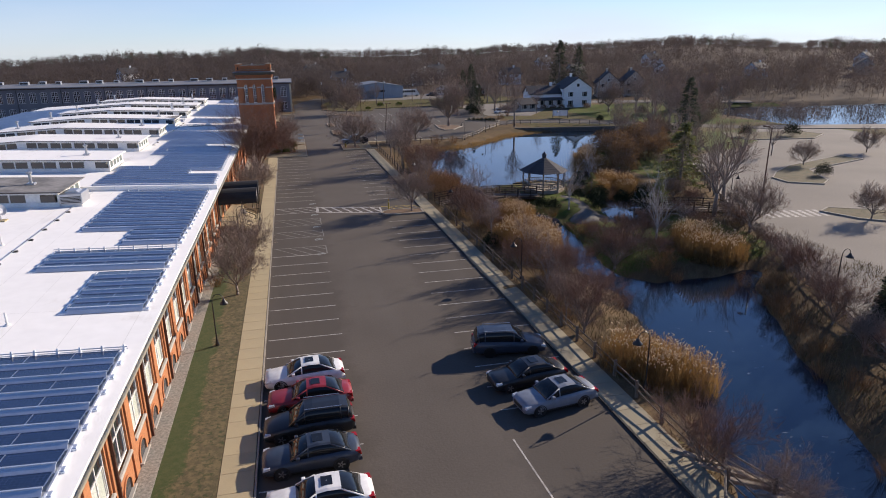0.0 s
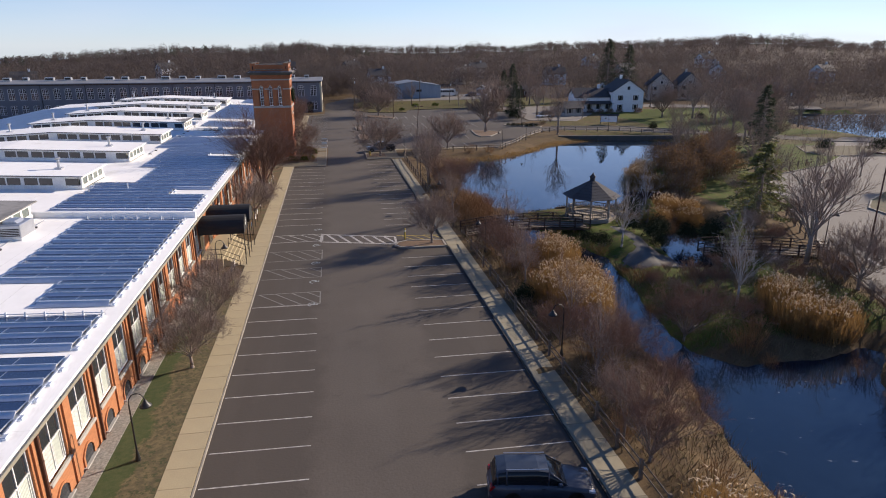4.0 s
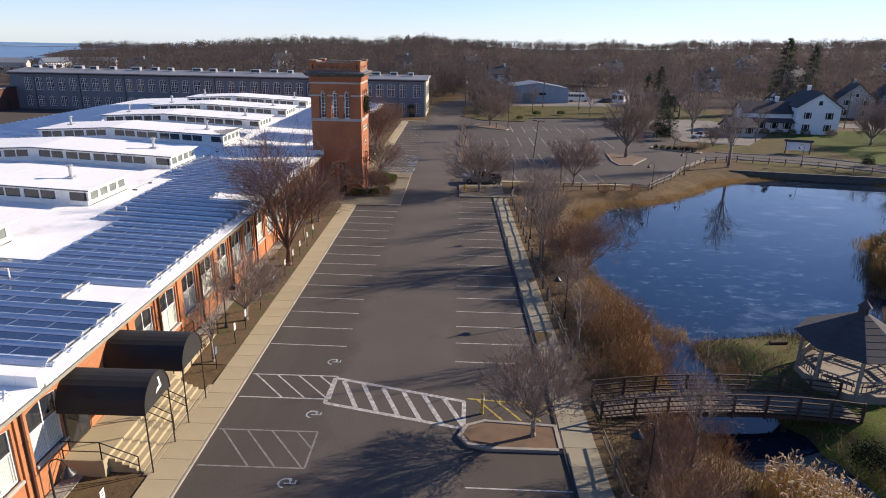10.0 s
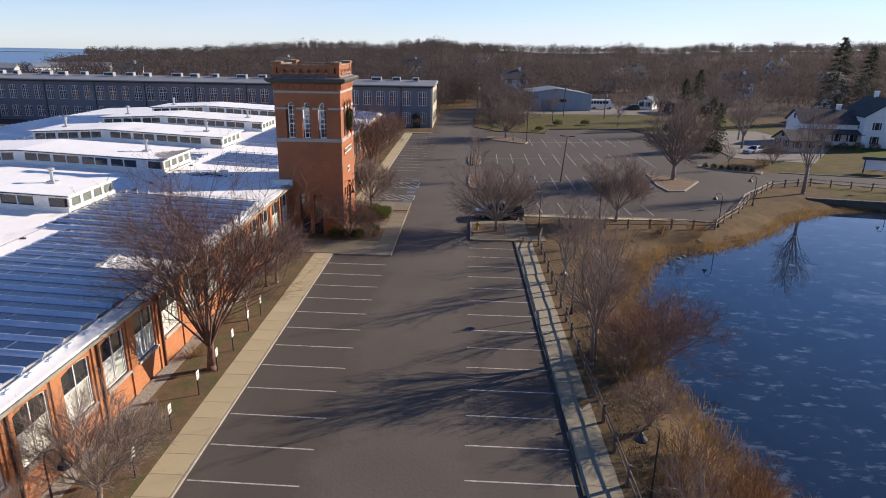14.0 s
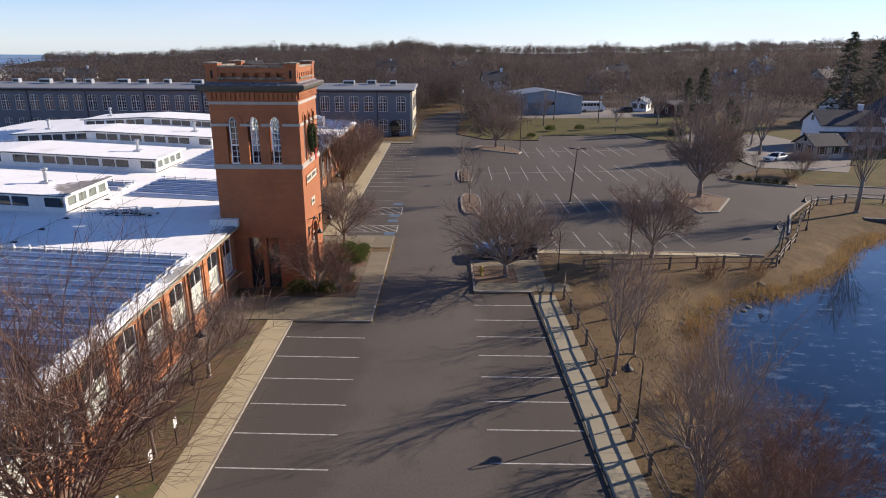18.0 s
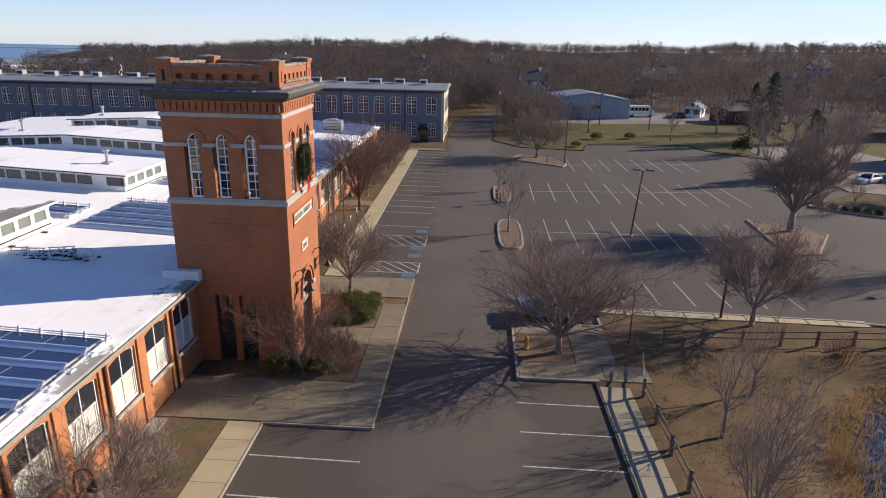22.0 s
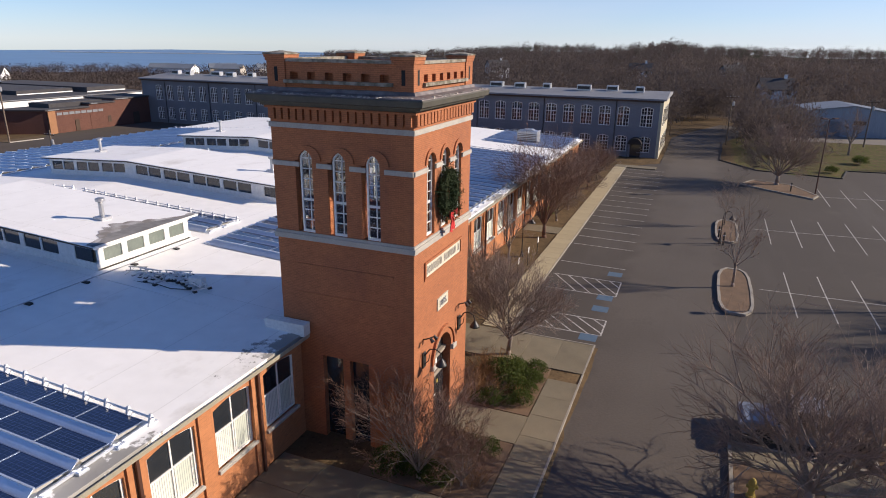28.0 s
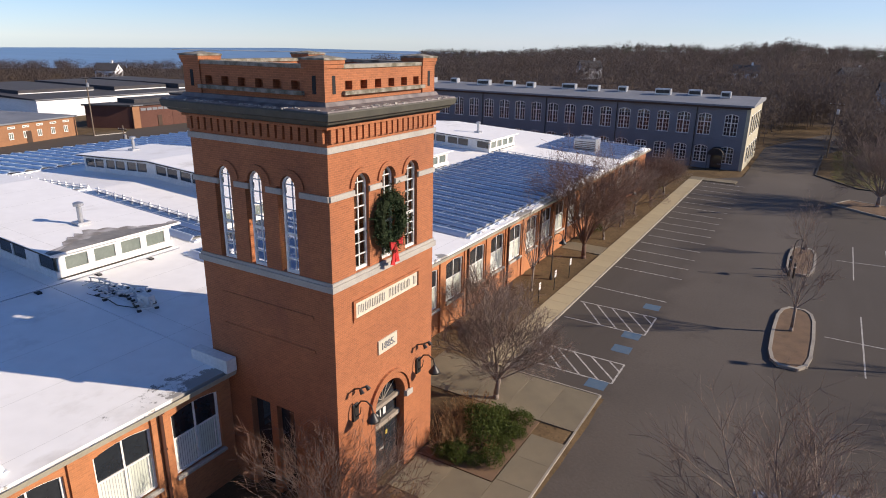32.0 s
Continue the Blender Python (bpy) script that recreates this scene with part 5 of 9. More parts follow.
band(9.5, 9.72, .1, STONE, "pale stone sill band")
band(9.72, 9.83, .05, STONE, "pale stone sill band")
band(14.15, 14.35, .06, STONE, "pale stone string course")
band(14.92, 15.0, .16, BRICK_TOWER, "corbelled brick course", "corbel_course")
part("tower_roof", Geo().box(TX0, TY0, 15.0, TX1, TY1, 15.55), LEAD, tower, "leaded flat behind the cornice")


def ring(name, prof, material, label):
    """A moulding of (out, z) points run round the four faces with mitred corners."""
    g, n = Geo(), len(prof)
    for sx, sy in ((TX0, TY0), (TX1, TY0), (TX1, TY1), (TX0, TY1)):
        g.v += [(sx + (o if sx > -3 else -o), sy + (o if sy > 126 else -o), z) for o, z in prof]
    for c in range(4):
        d = (c + 1) % 4
        g.f += [(c * n + i, d * n + i, d * n + (i + 1) % n, c * n + (i + 1) % n) for i in range(n)]
    part(name, g, material, tower, label)


ring("cornice", [(.002, 15.0), (.2, 15.02), (.26, 15.1), (.44, 15.12), (.48, 15.2), (.6, 15.24), (.64, 15.44), (.62, 15.48), (.002, 15.49)], COPING, "dark green-grey moulded metal cornice")
ring("cornice_flashing", [(-.02, 15.48), (.6, 15.485), (.58, 15.53), (.12, 15.6), (.06, 15.72), (-.02, 15.73)], LEAD, "stained lead weathering over the cornice")
rng = random.Random(17)
g = Geo()
for i in range(170):                                          # loose flakes along the cornice edge
    u = rng.random()
    x, y = (TX1 + .5 + rng.uniform(-.12, .08), TY0 - .4 + 7.0 * u) if i % 2 else (TX0 - .3 + 6.9 * u, TY0 - .5 + rng.uniform(-.08, .12))
    r = rng.uniform(.02, .06)
    g.box(-r, -r, -.01, r, r, rng.uniform(.02, .05), pose(x, y, 15.515, rng.uniform(-15, 15), rng.uniform(-15, 15), rng.uniform(0, 90)))
tagged(part("flaked_mortar", g, STONE, tower, "flaked pale mortar on the cornice"), kind="stuff")
# impost bands between windows, corbel table, window dressings
for axis, a0, a1, face, out in (('x', TY0, TY1, TX1, 1), ('y', TX0, TX1, TY0, -1), ('x', TY0, TY1, TX0, -1), ('y', TX0, TX1, TY1, 1)):
    us, w = tower_windows(a0, a1)
    edges = [a0] + [e for s in us for e in (s, s + w)] + [a1]
    for i in range(0, len(edges), 2):
        lo, hi = sorted((face - out * .01, face + out * .07))
        part("impost_band", Geo().prism([(edges[i], 12.6), (edges[i + 1], 12.6), (edges[i + 1], 12.79), (edges[i], 12.79)], axis, lo, hi), STONE, tower)
    n = 19
    for i in range(n):
        c = a0 + (a1 - a0) * (i + .5) / n
        lo, hi = sorted((face - out * .01, face + out * .13))
        part("corbel", Geo().prism([(c - .115, 14.48), (c + .115, 14.48), (c + .115, 14.92), (c - .115, 14.92)], axis, lo, hi), BRICK_TOWER, tower)
    for s in us:
        lo, hi = sorted((face - out * .01, face + out * .06))
        o, inn = round_arc(s, w, TW_SPRING, 12, .2), round_arc(s, w, TW_SPRING, 12, .02)
        g = Geo()
        for p, q, r, t in zip(o, o[1:], inn, inn[1:]):
            g.prism([p, q, t, r], axis, lo, hi)
        part("brick_hood", g.weld(), BRICK_TOWER, tower)
        shallow = .09 if axis == 'y' else 0
        lo, hi = sorted((face - out * (.22 - shallow), face - out * (.12 - shallow)))
        g = Geo()
        A1, B1 = round_arc(s, w, TW_SPRING), round_arc(s, w, TW_SPRING, 10, -.07)
        for p, q, r, t in zip(A1, A1[1:], B1, B1[1:]):
            g.prism([p, q, t, r], axis, lo, hi)
        g.prism([(s, TW_SILL), (s + .07, TW_SILL), (s + .07, TW_SPRING), (s, TW_SPRING)], axis, lo, hi)
        g.prism([(s + w - .07, TW_SILL), (s + w, TW_SILL), (s + w, TW_SPRING), (s + w - .07, TW_SPRING)], axis, lo, hi)
        g.prism([(s + .07, TW_SILL), (s + w - .07, TW_SILL), (s + w - .07, TW_SILL + .1), (s + .07, TW_SILL + .1)], axis, lo, hi)
        win = part("window", g, WHITE, tower, "tall white-framed arched window with small panes")
        lo, hi = sorted((face - out * (.2 - shallow), face - out * (.15 - shallow)))
        part("glazing_bar", Geo().prism([(s + w / 2 - .018, TW_SILL + .1), (s + w / 2 + .018, TW_SILL + .1), (s + w / 2 + .018, TW_SPRING + .42), (s + w / 2 - .018, TW_SPRING + .42)], axis, lo, hi), WHITE, win)
        for k in range(7):
            z = TW_SILL + .1 + .43 * (k + 1)
            hh = .05 if k == 2 else .018
            part("glazing_bar", Geo().prism([(s + .07, z - hh), (s + w - .07, z - hh), (s + w - .07, z + hh), (s + .07, z + hh)], axis, lo, hi), WHITE, win)
        lo, hi = sorted((face - out * (.18 - shallow), face - out * (.17 - shallow)))
        part("pane", Geo().prism([(s + .05, TW_SILL + .05), (s + w - .05, TW_SILL + .05)] + round_arc(s, w, TW_SPRING, 10, -.05)[::-1], axis, lo, hi), CLEAR, win, "clear glass panes").visible_shadow = False
    # recessed parapet panels: frame of piers with little openings
    lo, hi = sorted((face - out * .45, face - out * .05))
    gp = Geo()
    zb, z1, z2, zt = 15.55, 16.04, 16.32, 16.7
    gp.prism([(a0 + .82, zb), (a1 - .82, zb), (a1 - .82, z1), (a0 + .82, z1)], axis, lo, hi)
    gp.prism([(a0 + .82, z2), (a1 - .82, z2), (a1 - .82, zt), (a0 + .82, zt)], axis, lo, hi)
    n = 6
    step = (a1 - a0 - 1.64) / n
    for i in range(n + 1):
        c = a0 + .82 + step * i
        c0, c1 = max(c - step * .27, a0 + .82), min(c + step * .27, a1 - .82)
        gp.prism([(c0, z1), (c1, z1), (c1, z2), (c0, z2)], axis, lo, hi)
    part("parapet", gp, BRICK_TOWER, tower, "pierced brick parapet")
    lo2, hi2 = sorted((face - out * .38, face - out * .3))
    part("parapet_back", Geo().prism([(a0 + .82, z1), (a1 - .82, z1), (a1 - .82, z2), (a0 + .82, z2)], axis, lo2, hi2), BRICK_TOWER, tower)
    lo, hi = sorted((face - out * .5, face + out * .0))
    part("coping", Geo().prism([(a0 + .8, zt), (a1 - .8, zt), (a1 - .8, zt + .12), (a0 + .8, zt + .12)], axis, lo, hi), STONE_OLD, tower, "dark coping")
    lo, hi = sorted((face - out * .02, face + out * .12))
    part("parapet_ledge", Geo().prism([(a0 + .82, 15.9), (a1 - .82, 15.9), (a1 - .82, 16.02), (a0 + .82, 16.02)], axis, lo, hi), STONE_OLD, tower, "stained stone ledge under the pierced parapet")
    # sunk rectangular panel on the shaft
    if out == -1 or axis == 'y':
        lo, hi = sorted((face - out * .005, face + out * .035))
        part("brick_panel", Geo().prism([(a0 + .9, 8.3), (a1 - .9, 8.3), (a1 - .9, 8.42), (a0 + .9, 8.42)], axis, lo, hi).prism([(a0 + .9, 7.0), (a1 - .9, 7.0), (a1 - .9, 7.12), (a0 + .9, 7.12)], axis, lo, hi), BRICK_TOWER, tower)
PW = .84
for x0 in (TX0, TX1 - PW):
    for y0 in (TY0, TY1 - PW):
        p = part("corner_pier", Geo().box(x0, y0, 15.55, x0 + PW, y0 + PW, 16.72).box(x0 - .04, y0 - .04, 16.72, x0 + PW + .04, y0 + PW + .04, 16.84).box(x0 - .07, y0 - .07, 16.84, x0 + PW + .07, y0 + PW + .07, 16.96), BRICK_TOWER, tower, "brick corner pier with corbelled head")
        # raised near-black blocks paint the shade of narrow slots
        for sx, sy in ((x0 - .012, y0 + .35), (x0 + PW - .04, y0 + .35)):
            part("slot", Geo().box(sx, sy, 15.95, sx + .05, sy + .15, 16.5), DARK, p)
        for sx, sy in ((x0 + .35, y0 - .012), (x0 + .35, y0 + PW - .04)):
            part("slot", Geo().box(sx, sy, 15.95, sx + .15, sy + .05, 16.5), DARK, p)
        part("cap", Geo().slab(x0 - .1, y0 - .1, 16.96, x0 + PW + .1, y0 + PW + .1, 17.02, .02), STONE_OLD, p, "weathered stone cap")
        part("cap_top", Geo().lathe([((PW + .16) * .7, 17.02), (.06, 17.1)], 4, (x0 + PW / 2, y0 + PW / 2, 0), math.pi / 4), STONE_OLD, p)
# plaques on the east face
pl = part("plaque", Geo().box(TX1 - .01, 124.02, 8.13, TX1 + .012, 128.05, 8.74), CREAM, tower, "pale stone name plaque with raised letters")
for i in range(18):
    if i in (8, 16):
        continue
    y = 124.18 + i * .21
    part("letter_bar", Geo().box(TX1 + .012, y, 8.26, TX1 + .03, y + .03, 8.6).box(TX1 + .012, y + .03, 8.26 if i % 3 else 8.57, TX1 + .028, y + .12, 8.29 if i % 3 else 8.6).box(TX1 + .012, y + .105, 8.3, TX1 + .029, y + .135, 8.56), LETTERS, pl)
part("plaque_frame", Geo().box(TX1 - .01, 123.9, 8.74, TX1 + .07, 128.17, 8.84).box(TX1 - .01, 123.9, 8.03, TX1 + .05, 128.17, 8.13).box(TX1 - .01, 123.9, 8.131, TX1 + .069, 124.019, 8.739).box(TX1 - .01, 128.051, 8.131, TX1 + .069, 128.17, 8.739), BRICK_TOWER, tower, "brick surround of the plaque")
pl = part("date_stone", Geo().box(TX1 - .01, 125.32, 6.13, TX1 + .05, 126.54, 6.7), CREAM, tower, "pale date stone")
cu = bpy.data.curves.new("date_text", 'FONT')
cu.body, cu.size, cu.extrude, cu.align_x = "1885.", .42, .012, 'CENTER'
tmp = bpy.data.objects.new("date_text", cu)
scene.collection.objects.link(tmp)
me = bpy.data.meshes.new_from_object(tmp.evaluated_get(bpy.context.evaluated_depsgraph_get()))
bpy.data.objects.remove(tmp)
me.materials.append(GREY_WALL)
part("date_numerals", me, GREY_WALL, pl, "carved year", m=pose(TX1 + .06, 125.93, 6.27, 90, 0, 90))
# arched doorway
g = Geo()
D0, DW, DS = 125.08, 2.0, 3.7
DM = D0 + DW / 2
o, inn = round_arc(D0, DW, DS, 16, .26), round_arc(D0, DW, DS, 16, .01)
for p, q, r, t in zip(o, o[1:], inn, inn[1:]):
    g.prism([p, q, t, r], 'x', TX1 - .02, TX1 + .04)
part("door_arch", g.weld(), BRICK_TOWER, tower, "brick arch over the door")
g = Geo()
o, inn = round_arc(D0, DW, DS, 16, .42), round_arc(D0, DW, DS, 16, .28)
for p, q, r, t in zip(o, o[1:], inn, inn[1:]):
    g.prism([p, q, t, r], 'x', TX1 - .02, TX1 + .12)
part("hood_mould", g.weld(), BRICK_TOWER, tower, "projecting brick hood mould")
for y in (D0 - .44, D0 + DW):
    part("impost", Geo().slab(TX1 - .02, y, DS - .22, TX1 + .16, y + .44, DS + .02, .02), STONE, tower, "white stone impost")
d = part("door", Geo().box(TX1 - .42, D0, .1, TX1 - .35, D0 + DW, 2.62), BLACK, tower, "black double door")
part("door_panel", Geo().box(TX1 - .355, D0 + .14, .3, TX1 - .335, DM - .08, 2.4).box(TX1 - .355, DM + .08, .3, TX1 - .335, D0 + DW - .14, 2.4), GLASS, d)
part("notice", Geo().box(TX1 - .336, DM + .1, 2.0, TX1 - .325, DM + .24, 2.2), YELLOW_PAINT, d, "small yellow notice")
part("letter_plate", Geo().box(TX1 - .336, DM - .32, 1.45, TX1 - .32, DM - .02, 1.53), WHITE, d)
part("fanlight", Geo().prism(round_arc(D0, DW, DS, 14, -.03) + [(D0 + DW - .03, 2.7), (D0 + .03, 2.7)], 'x', TX1 - .4, TX1 - .38), GLASS, tower, "arched fanlight")
part("transom_bar", Geo().box(TX1 - .4, D0 + .01, 2.62, TX1 - .22, D0 + DW - .01, 2.82), TIMBER_PALE, tower, "grey painted transom")
part("transom_bar", Geo().box(TX1 - .4, D0 + .01, 3.5, TX1 - .22, D0 + DW - .01, 3.66), TIMBER_PALE, tower, "grey painted transom")
g = Geo()
for a in (35, 62, 90, 118, 145):
    g.tube((TX1 - .37, DM, 3.66), (TX1 - .37, DM + .95 * math.cos(radians(a)), 3.66 + .95 * math.sin(radians(a))), .02, .02, 4)
part("fanlight_bar", g, TIMBER_PALE, tower)
part("number_bar", Geo().box(TX1 - .375, DM - .2, 2.98, TX1 - .365, DM - .14, 3.3).box(TX1 - .375, DM + .02, 2.98, TX1 - .365, DM + .2, 3.3), WHITE, tower)
part("side_door", Geo().box(-4.3, TY0 + .3, .1, -2.0, TY0 + .36, 4.2), GLASS, tower, "dark glazed side opening")
part("side_pier", Geo().box(-3.3, TY0 + .05, .1, -2.95, TY0 + .3, 4.2), BRICK_TOWER, tower, "brick pier in the side opening")
part("side_notice", Geo().box(-2.85, TY0 + .28, 1.2, -2.3, TY0 + .3, 2.0), BRICK_DARK, tower)
for y in (123.85, 128.1):
    l = thing("wall_lantern", "black bracket lantern with bell shade on the tower", "wall lamp", pose(TX1, y, 4.45))
    part("backplate", Geo().slab(0, -.16, -.35, .07, .16, .35), BLACK, l)
    part("arm", Geo().pipe([(.07, 0, .2), (.3, 0, .55), (.55, 0, .62), (.78, 0, .5), (.85, 0, .25)], .03), BLACK, l)
    part("scroll", Geo().pipe([(.07, 0, -.2), (.25, 0, .0), (.3, 0, .3)], .02), BLACK, l)
    part("shade", Geo().lathe([(.04, .24), (.08, .18), (.14, .09), (.23, -.04), (.25, -.1), (.21, -.1), (.08, .07)], 14, (.85, 0, 0)), BLACK, l, smooth=True)
    part("bulb", Geo().lathe([(.02, .06), (.1, -.02), (.1, -.12), (.02, -.18)], 10, (.85, 0, 0)), LAMP_LENS, l)
    sp = thing("spotlight", "pair of small black floodlights on the brick", "spotlight", pose(TX1, y, 5.4))
    part("bracket", Geo().tube((0, 0, 0), (.3, 0, .12), .03, .03), BLACK, sp)
    for s in (-.16, .16):
        part("head", Geo().tube((.3, 0, .12), (.42, s, .16), .03, .03).tube((.42, s, .2), (.54, s * 1.2, .06), .06, .09, 8), BLACK, sp)
# wreath
wr = thing("wreath", "large evergreen wreath with red ribbon hung on the tower", "wreath", pose(TX1 + .3, 125.9, 11.4))
rng = random.Random(5)
g = Geo()
for i in range(2600):
    w, q = rng.uniform(0, 2 * math.pi), rng.gauss(0, .19)
    k = rng.gauss(0, .16)
    c = Vector((k, (.66 + q) * math.cos(w), (.84 + q) * math.sin(w)))
    d1 = Vector((rng.gauss(0, 1), rng.gauss(0, 1), rng.gauss(0, 1))).normalized() * .12
    d2 = Vector((rng.gauss(0, 1), rng.gauss(0, 1), rng.gauss(0, 1))).normalized() * .04
    g.poly([c - d1, c + d2, c + d1])
part("greenery", g, WREATH, wr)
g = Geo()
for i in range(24):
    a, b = 2 * math.pi * i / 24, 2 * math.pi * (i + 1) / 24
    g.tube((-.05, .66 * math.cos(a), .84 * math.sin(a)), (-.05, .66 * math.cos(b), .84 * math.sin(b)), .2, .2, 6, False)
tagged(part("wreath_ring", g, DARK_LEAF, wr), kind="stuff")
part("ribbon", Geo().prism([(0, -.8), (.4, -.68), (.36, -1.0)], 'x', .15, .22).prism([(0, -.8), (-.38, -.72), (-.34, -1.05)], 'x', .15, .22).prism([(0, -.82), (.2, -1.6), (-.05, -1.55)], 'x', .16, .2).prism([(0, -.82), (-.06, -1.7), (-.32, -1.6)], 'x', .14, .18), RIBBON, wr, "red bow with tails")

# ---- grey mill across the end ----
MX0, MX1, MY0, MY1, MH = -106, 3.9, 210, 226.6, 9.3
mill = thing("grey_mill", "long grey-painted brick mill with many tall windows", "building")
WX = [1.5] + [-2.2 - 3.0 * i for i in range(34)]
MWW = 1.9
rows = [(.9, 3.5), (5.0, 8.2)]
g = Geo()
for r, (z0, z1) in enumerate(rows):
    lo = 0 if r == 0 else 4.4
    hi = 4.4 if r == 0 else MH
    x = MX0
    for a in sorted(WX):
        g.box(x, MY0, lo, a - MWW / 2, MY0 + .5, hi)
        g.box(a - MWW / 2, MY0, lo, a + MWW / 2, MY0 + .5, z0)
        g.prism([(a - MWW / 2 + p[0], p[1]) for p in arc(0, MWW, z1 - .25, .25)] + [(a + MWW / 2, hi), (a - MWW / 2, hi)], 'y', MY0, MY0 + .5)
        x = a + MWW / 2
    g.box(x, MY0, lo, MX1 - .5, MY0 + .5, hi)
part("wall", g.weld(), GREY_WALL, mill, "grey-painted brick front")
part("wall", Geo().box(MX1 - .5, MY0, 0, MX1, MY1, MH), PALE_WALL, mill, "sunlit buff end wall")
part("wall", Geo().box(MX0, MY1 - .5, 0, MX1 - .5, MY1, MH).box(MX0, MY0 + .5, 0, MX0 + .5, MY1 - .5, MH), GREY_WALL, mill)
# near-black sheet paints the unlit depth behind the mill windows
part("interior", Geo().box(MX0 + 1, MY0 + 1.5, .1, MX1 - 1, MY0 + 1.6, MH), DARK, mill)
part("roof", Geo().prism([(MY0 - .5, MH), (MY0 - .5, MH + .25), ((MY0 + MY1) / 2, MH + 1.0), (MY1 + .5, MH + .45), (MY1 + .5, MH)], 'x', MX0 - .4, MX1 + .4), GREY_ROOF, mill, "low grey mill roof")
part("eave_board", Geo().box(MX0, MY0 - .42, MH - .28, MX1, MY0 - .002, MH - .003), TIMBER_DARK, mill)
part("belt_course", Geo().box(MX0, MY0 - .06, 4.3, MX1 - .5, MY0 - .002, 4.45), GREY_WALL, mill)


def mill_window(z0, z1):
    g = Geo()
    A, B = [(p[0] - MWW / 2, p[1]) for p in arc(0, MWW, z1 - .25, .25)], [(p[0] - MWW / 2 + .1, p[1]) for p in arc(0, MWW - .2, z1 - .34, .24)]
    for p, q, r, s in zip(A, A[1:], B, B[1:]):
        g.prism([p, q, s, r], 'y', .1, .2)
    g.box(-MWW / 2, .1, z0, -MWW / 2 + .1, .2, z1 - .25).box(MWW / 2 - .1, .1, z0, MWW / 2, .2, z1 - .25).box(-MWW / 2 + .1, .1, z0, MWW / 2 - .1, .2, z0 + .1)
    g.box(-.08, .1, z0 + .1, .08, .2, z1 - .1)
    bars = Geo()
    for sx in (-.48, .48):
        bars.box(sx - .03, .12, z0 + .1, sx + .03, .18, z1 - .2)
    n = 5
    for i in range(1, n):
        z = z0 + (z1 - z0) * i / n
        bars.box(-MWW / 2 + .1, .12, z - (.06 if i == 3 else .025), MWW / 2 - .1, .18, z + (.06 if i == 3 else .025))
    pane = Geo().prism([(-MWW / 2 + .05, z0), (MWW / 2 - .05, z0)] + [(p[0] - MWW / 2 + .05, p[1]) for p in arc(0, MWW - .1, z1 - .28, .24)][::-1], 'y', .21, .23)
    return g.mesh("window_frame", WHITE), bars.mesh("glazing_bar", WHITE), pane.mesh("pane", GLASS), Geo().slab(-MWW / 2 - .08, -.08, z0 - .12, MWW / 2 + .08, .3, z0, .02).mesh("sill", GREY_WALL)


for z0, z1 in rows:
    f_me, b_me, p_me, s_me = mill_window(z0, z1)
    for a in WX:
        w = part("window", f_me, WHITE, mill, "white multi-pane arched mill window", m=pose(a, MY0, 0))
        part("glazing_bar", b_me, WHITE, w)
        part("pane", p_me, GLASS, w)
        part("sill", s_me, GREY_WALL, w)
for i in range(5):
    a = MY0 + 2.0 + 3.0 * i
    for z0, z1 in ((1, 3.4), (5.0, 8.0)):
        w = part("window", Geo().box(MX1 - .01, a, z0, MX1 + .05, a + 1.5, z1), WHITE, mill, "tall window in the end wall")
        part("pane", Geo().box(MX1 + .05, a + .12, z0 + .12, MX1 + .06, a + .7, z1 - .12).box(MX1 + .05, a + .8, z0 + .12, MX1 + .06, a + 1.38, z1 - .12), GLASS, w)
dp = Geo().tube((0, -.08, 0), (0, -.08, MH - .3), .07, .07, 6).mesh("downpipe", BLACK)
for a in WX[2::4]:
    part("downpipe", dp, BLACK, mill, m=pose(a + 1.81, MY0, 0))
for i in range(20):
    x = 1.0 - 5.4 * i + (i % 3) * .7
    u = thing("roof_vent_unit", "grey boxy ventilation unit on the mill roof", "ventilation unit", pose(x - 1.5, MY0 + 6.0 + (i % 2), MH + .78))
    s = .7 + .25 * (i % 3)
    part("casing", Geo().slab(-s, -.6, .0, s, .6, .95, .05), STEEL, u)
    part("base", Geo().box(-s + .1, -.5, -.4, s - .1, .5, .003), GREY_ROOF, u)
    part("grille", Geo().box(-s + .15, -.63, .25, s - .15, -.6, .75), BLACK, u)
cn = thing("door_canopy", "small black barrel canopy over the mill door", "canopy", pose(.2, MY0, 0))
prof = [(1.1 * math.cos(math.pi * i / 10), 2.4 + 1.0 * math.sin(math.pi * i / 10)) for i in range(11)]
part("canvas", Geo().prism(prof, 'y', -2.0, -.01), CANVAS, cn)
for s in (-1.0, 1.0):
    part("post", Geo().tube((s, -1.9, 0), (s, -1.9, 2.42), .04, .04), BLACK, cn)
part("door", Geo().box(-.8, -.06, .05, .8, -.02, 2.3), GLASS, cn, "glazed door")

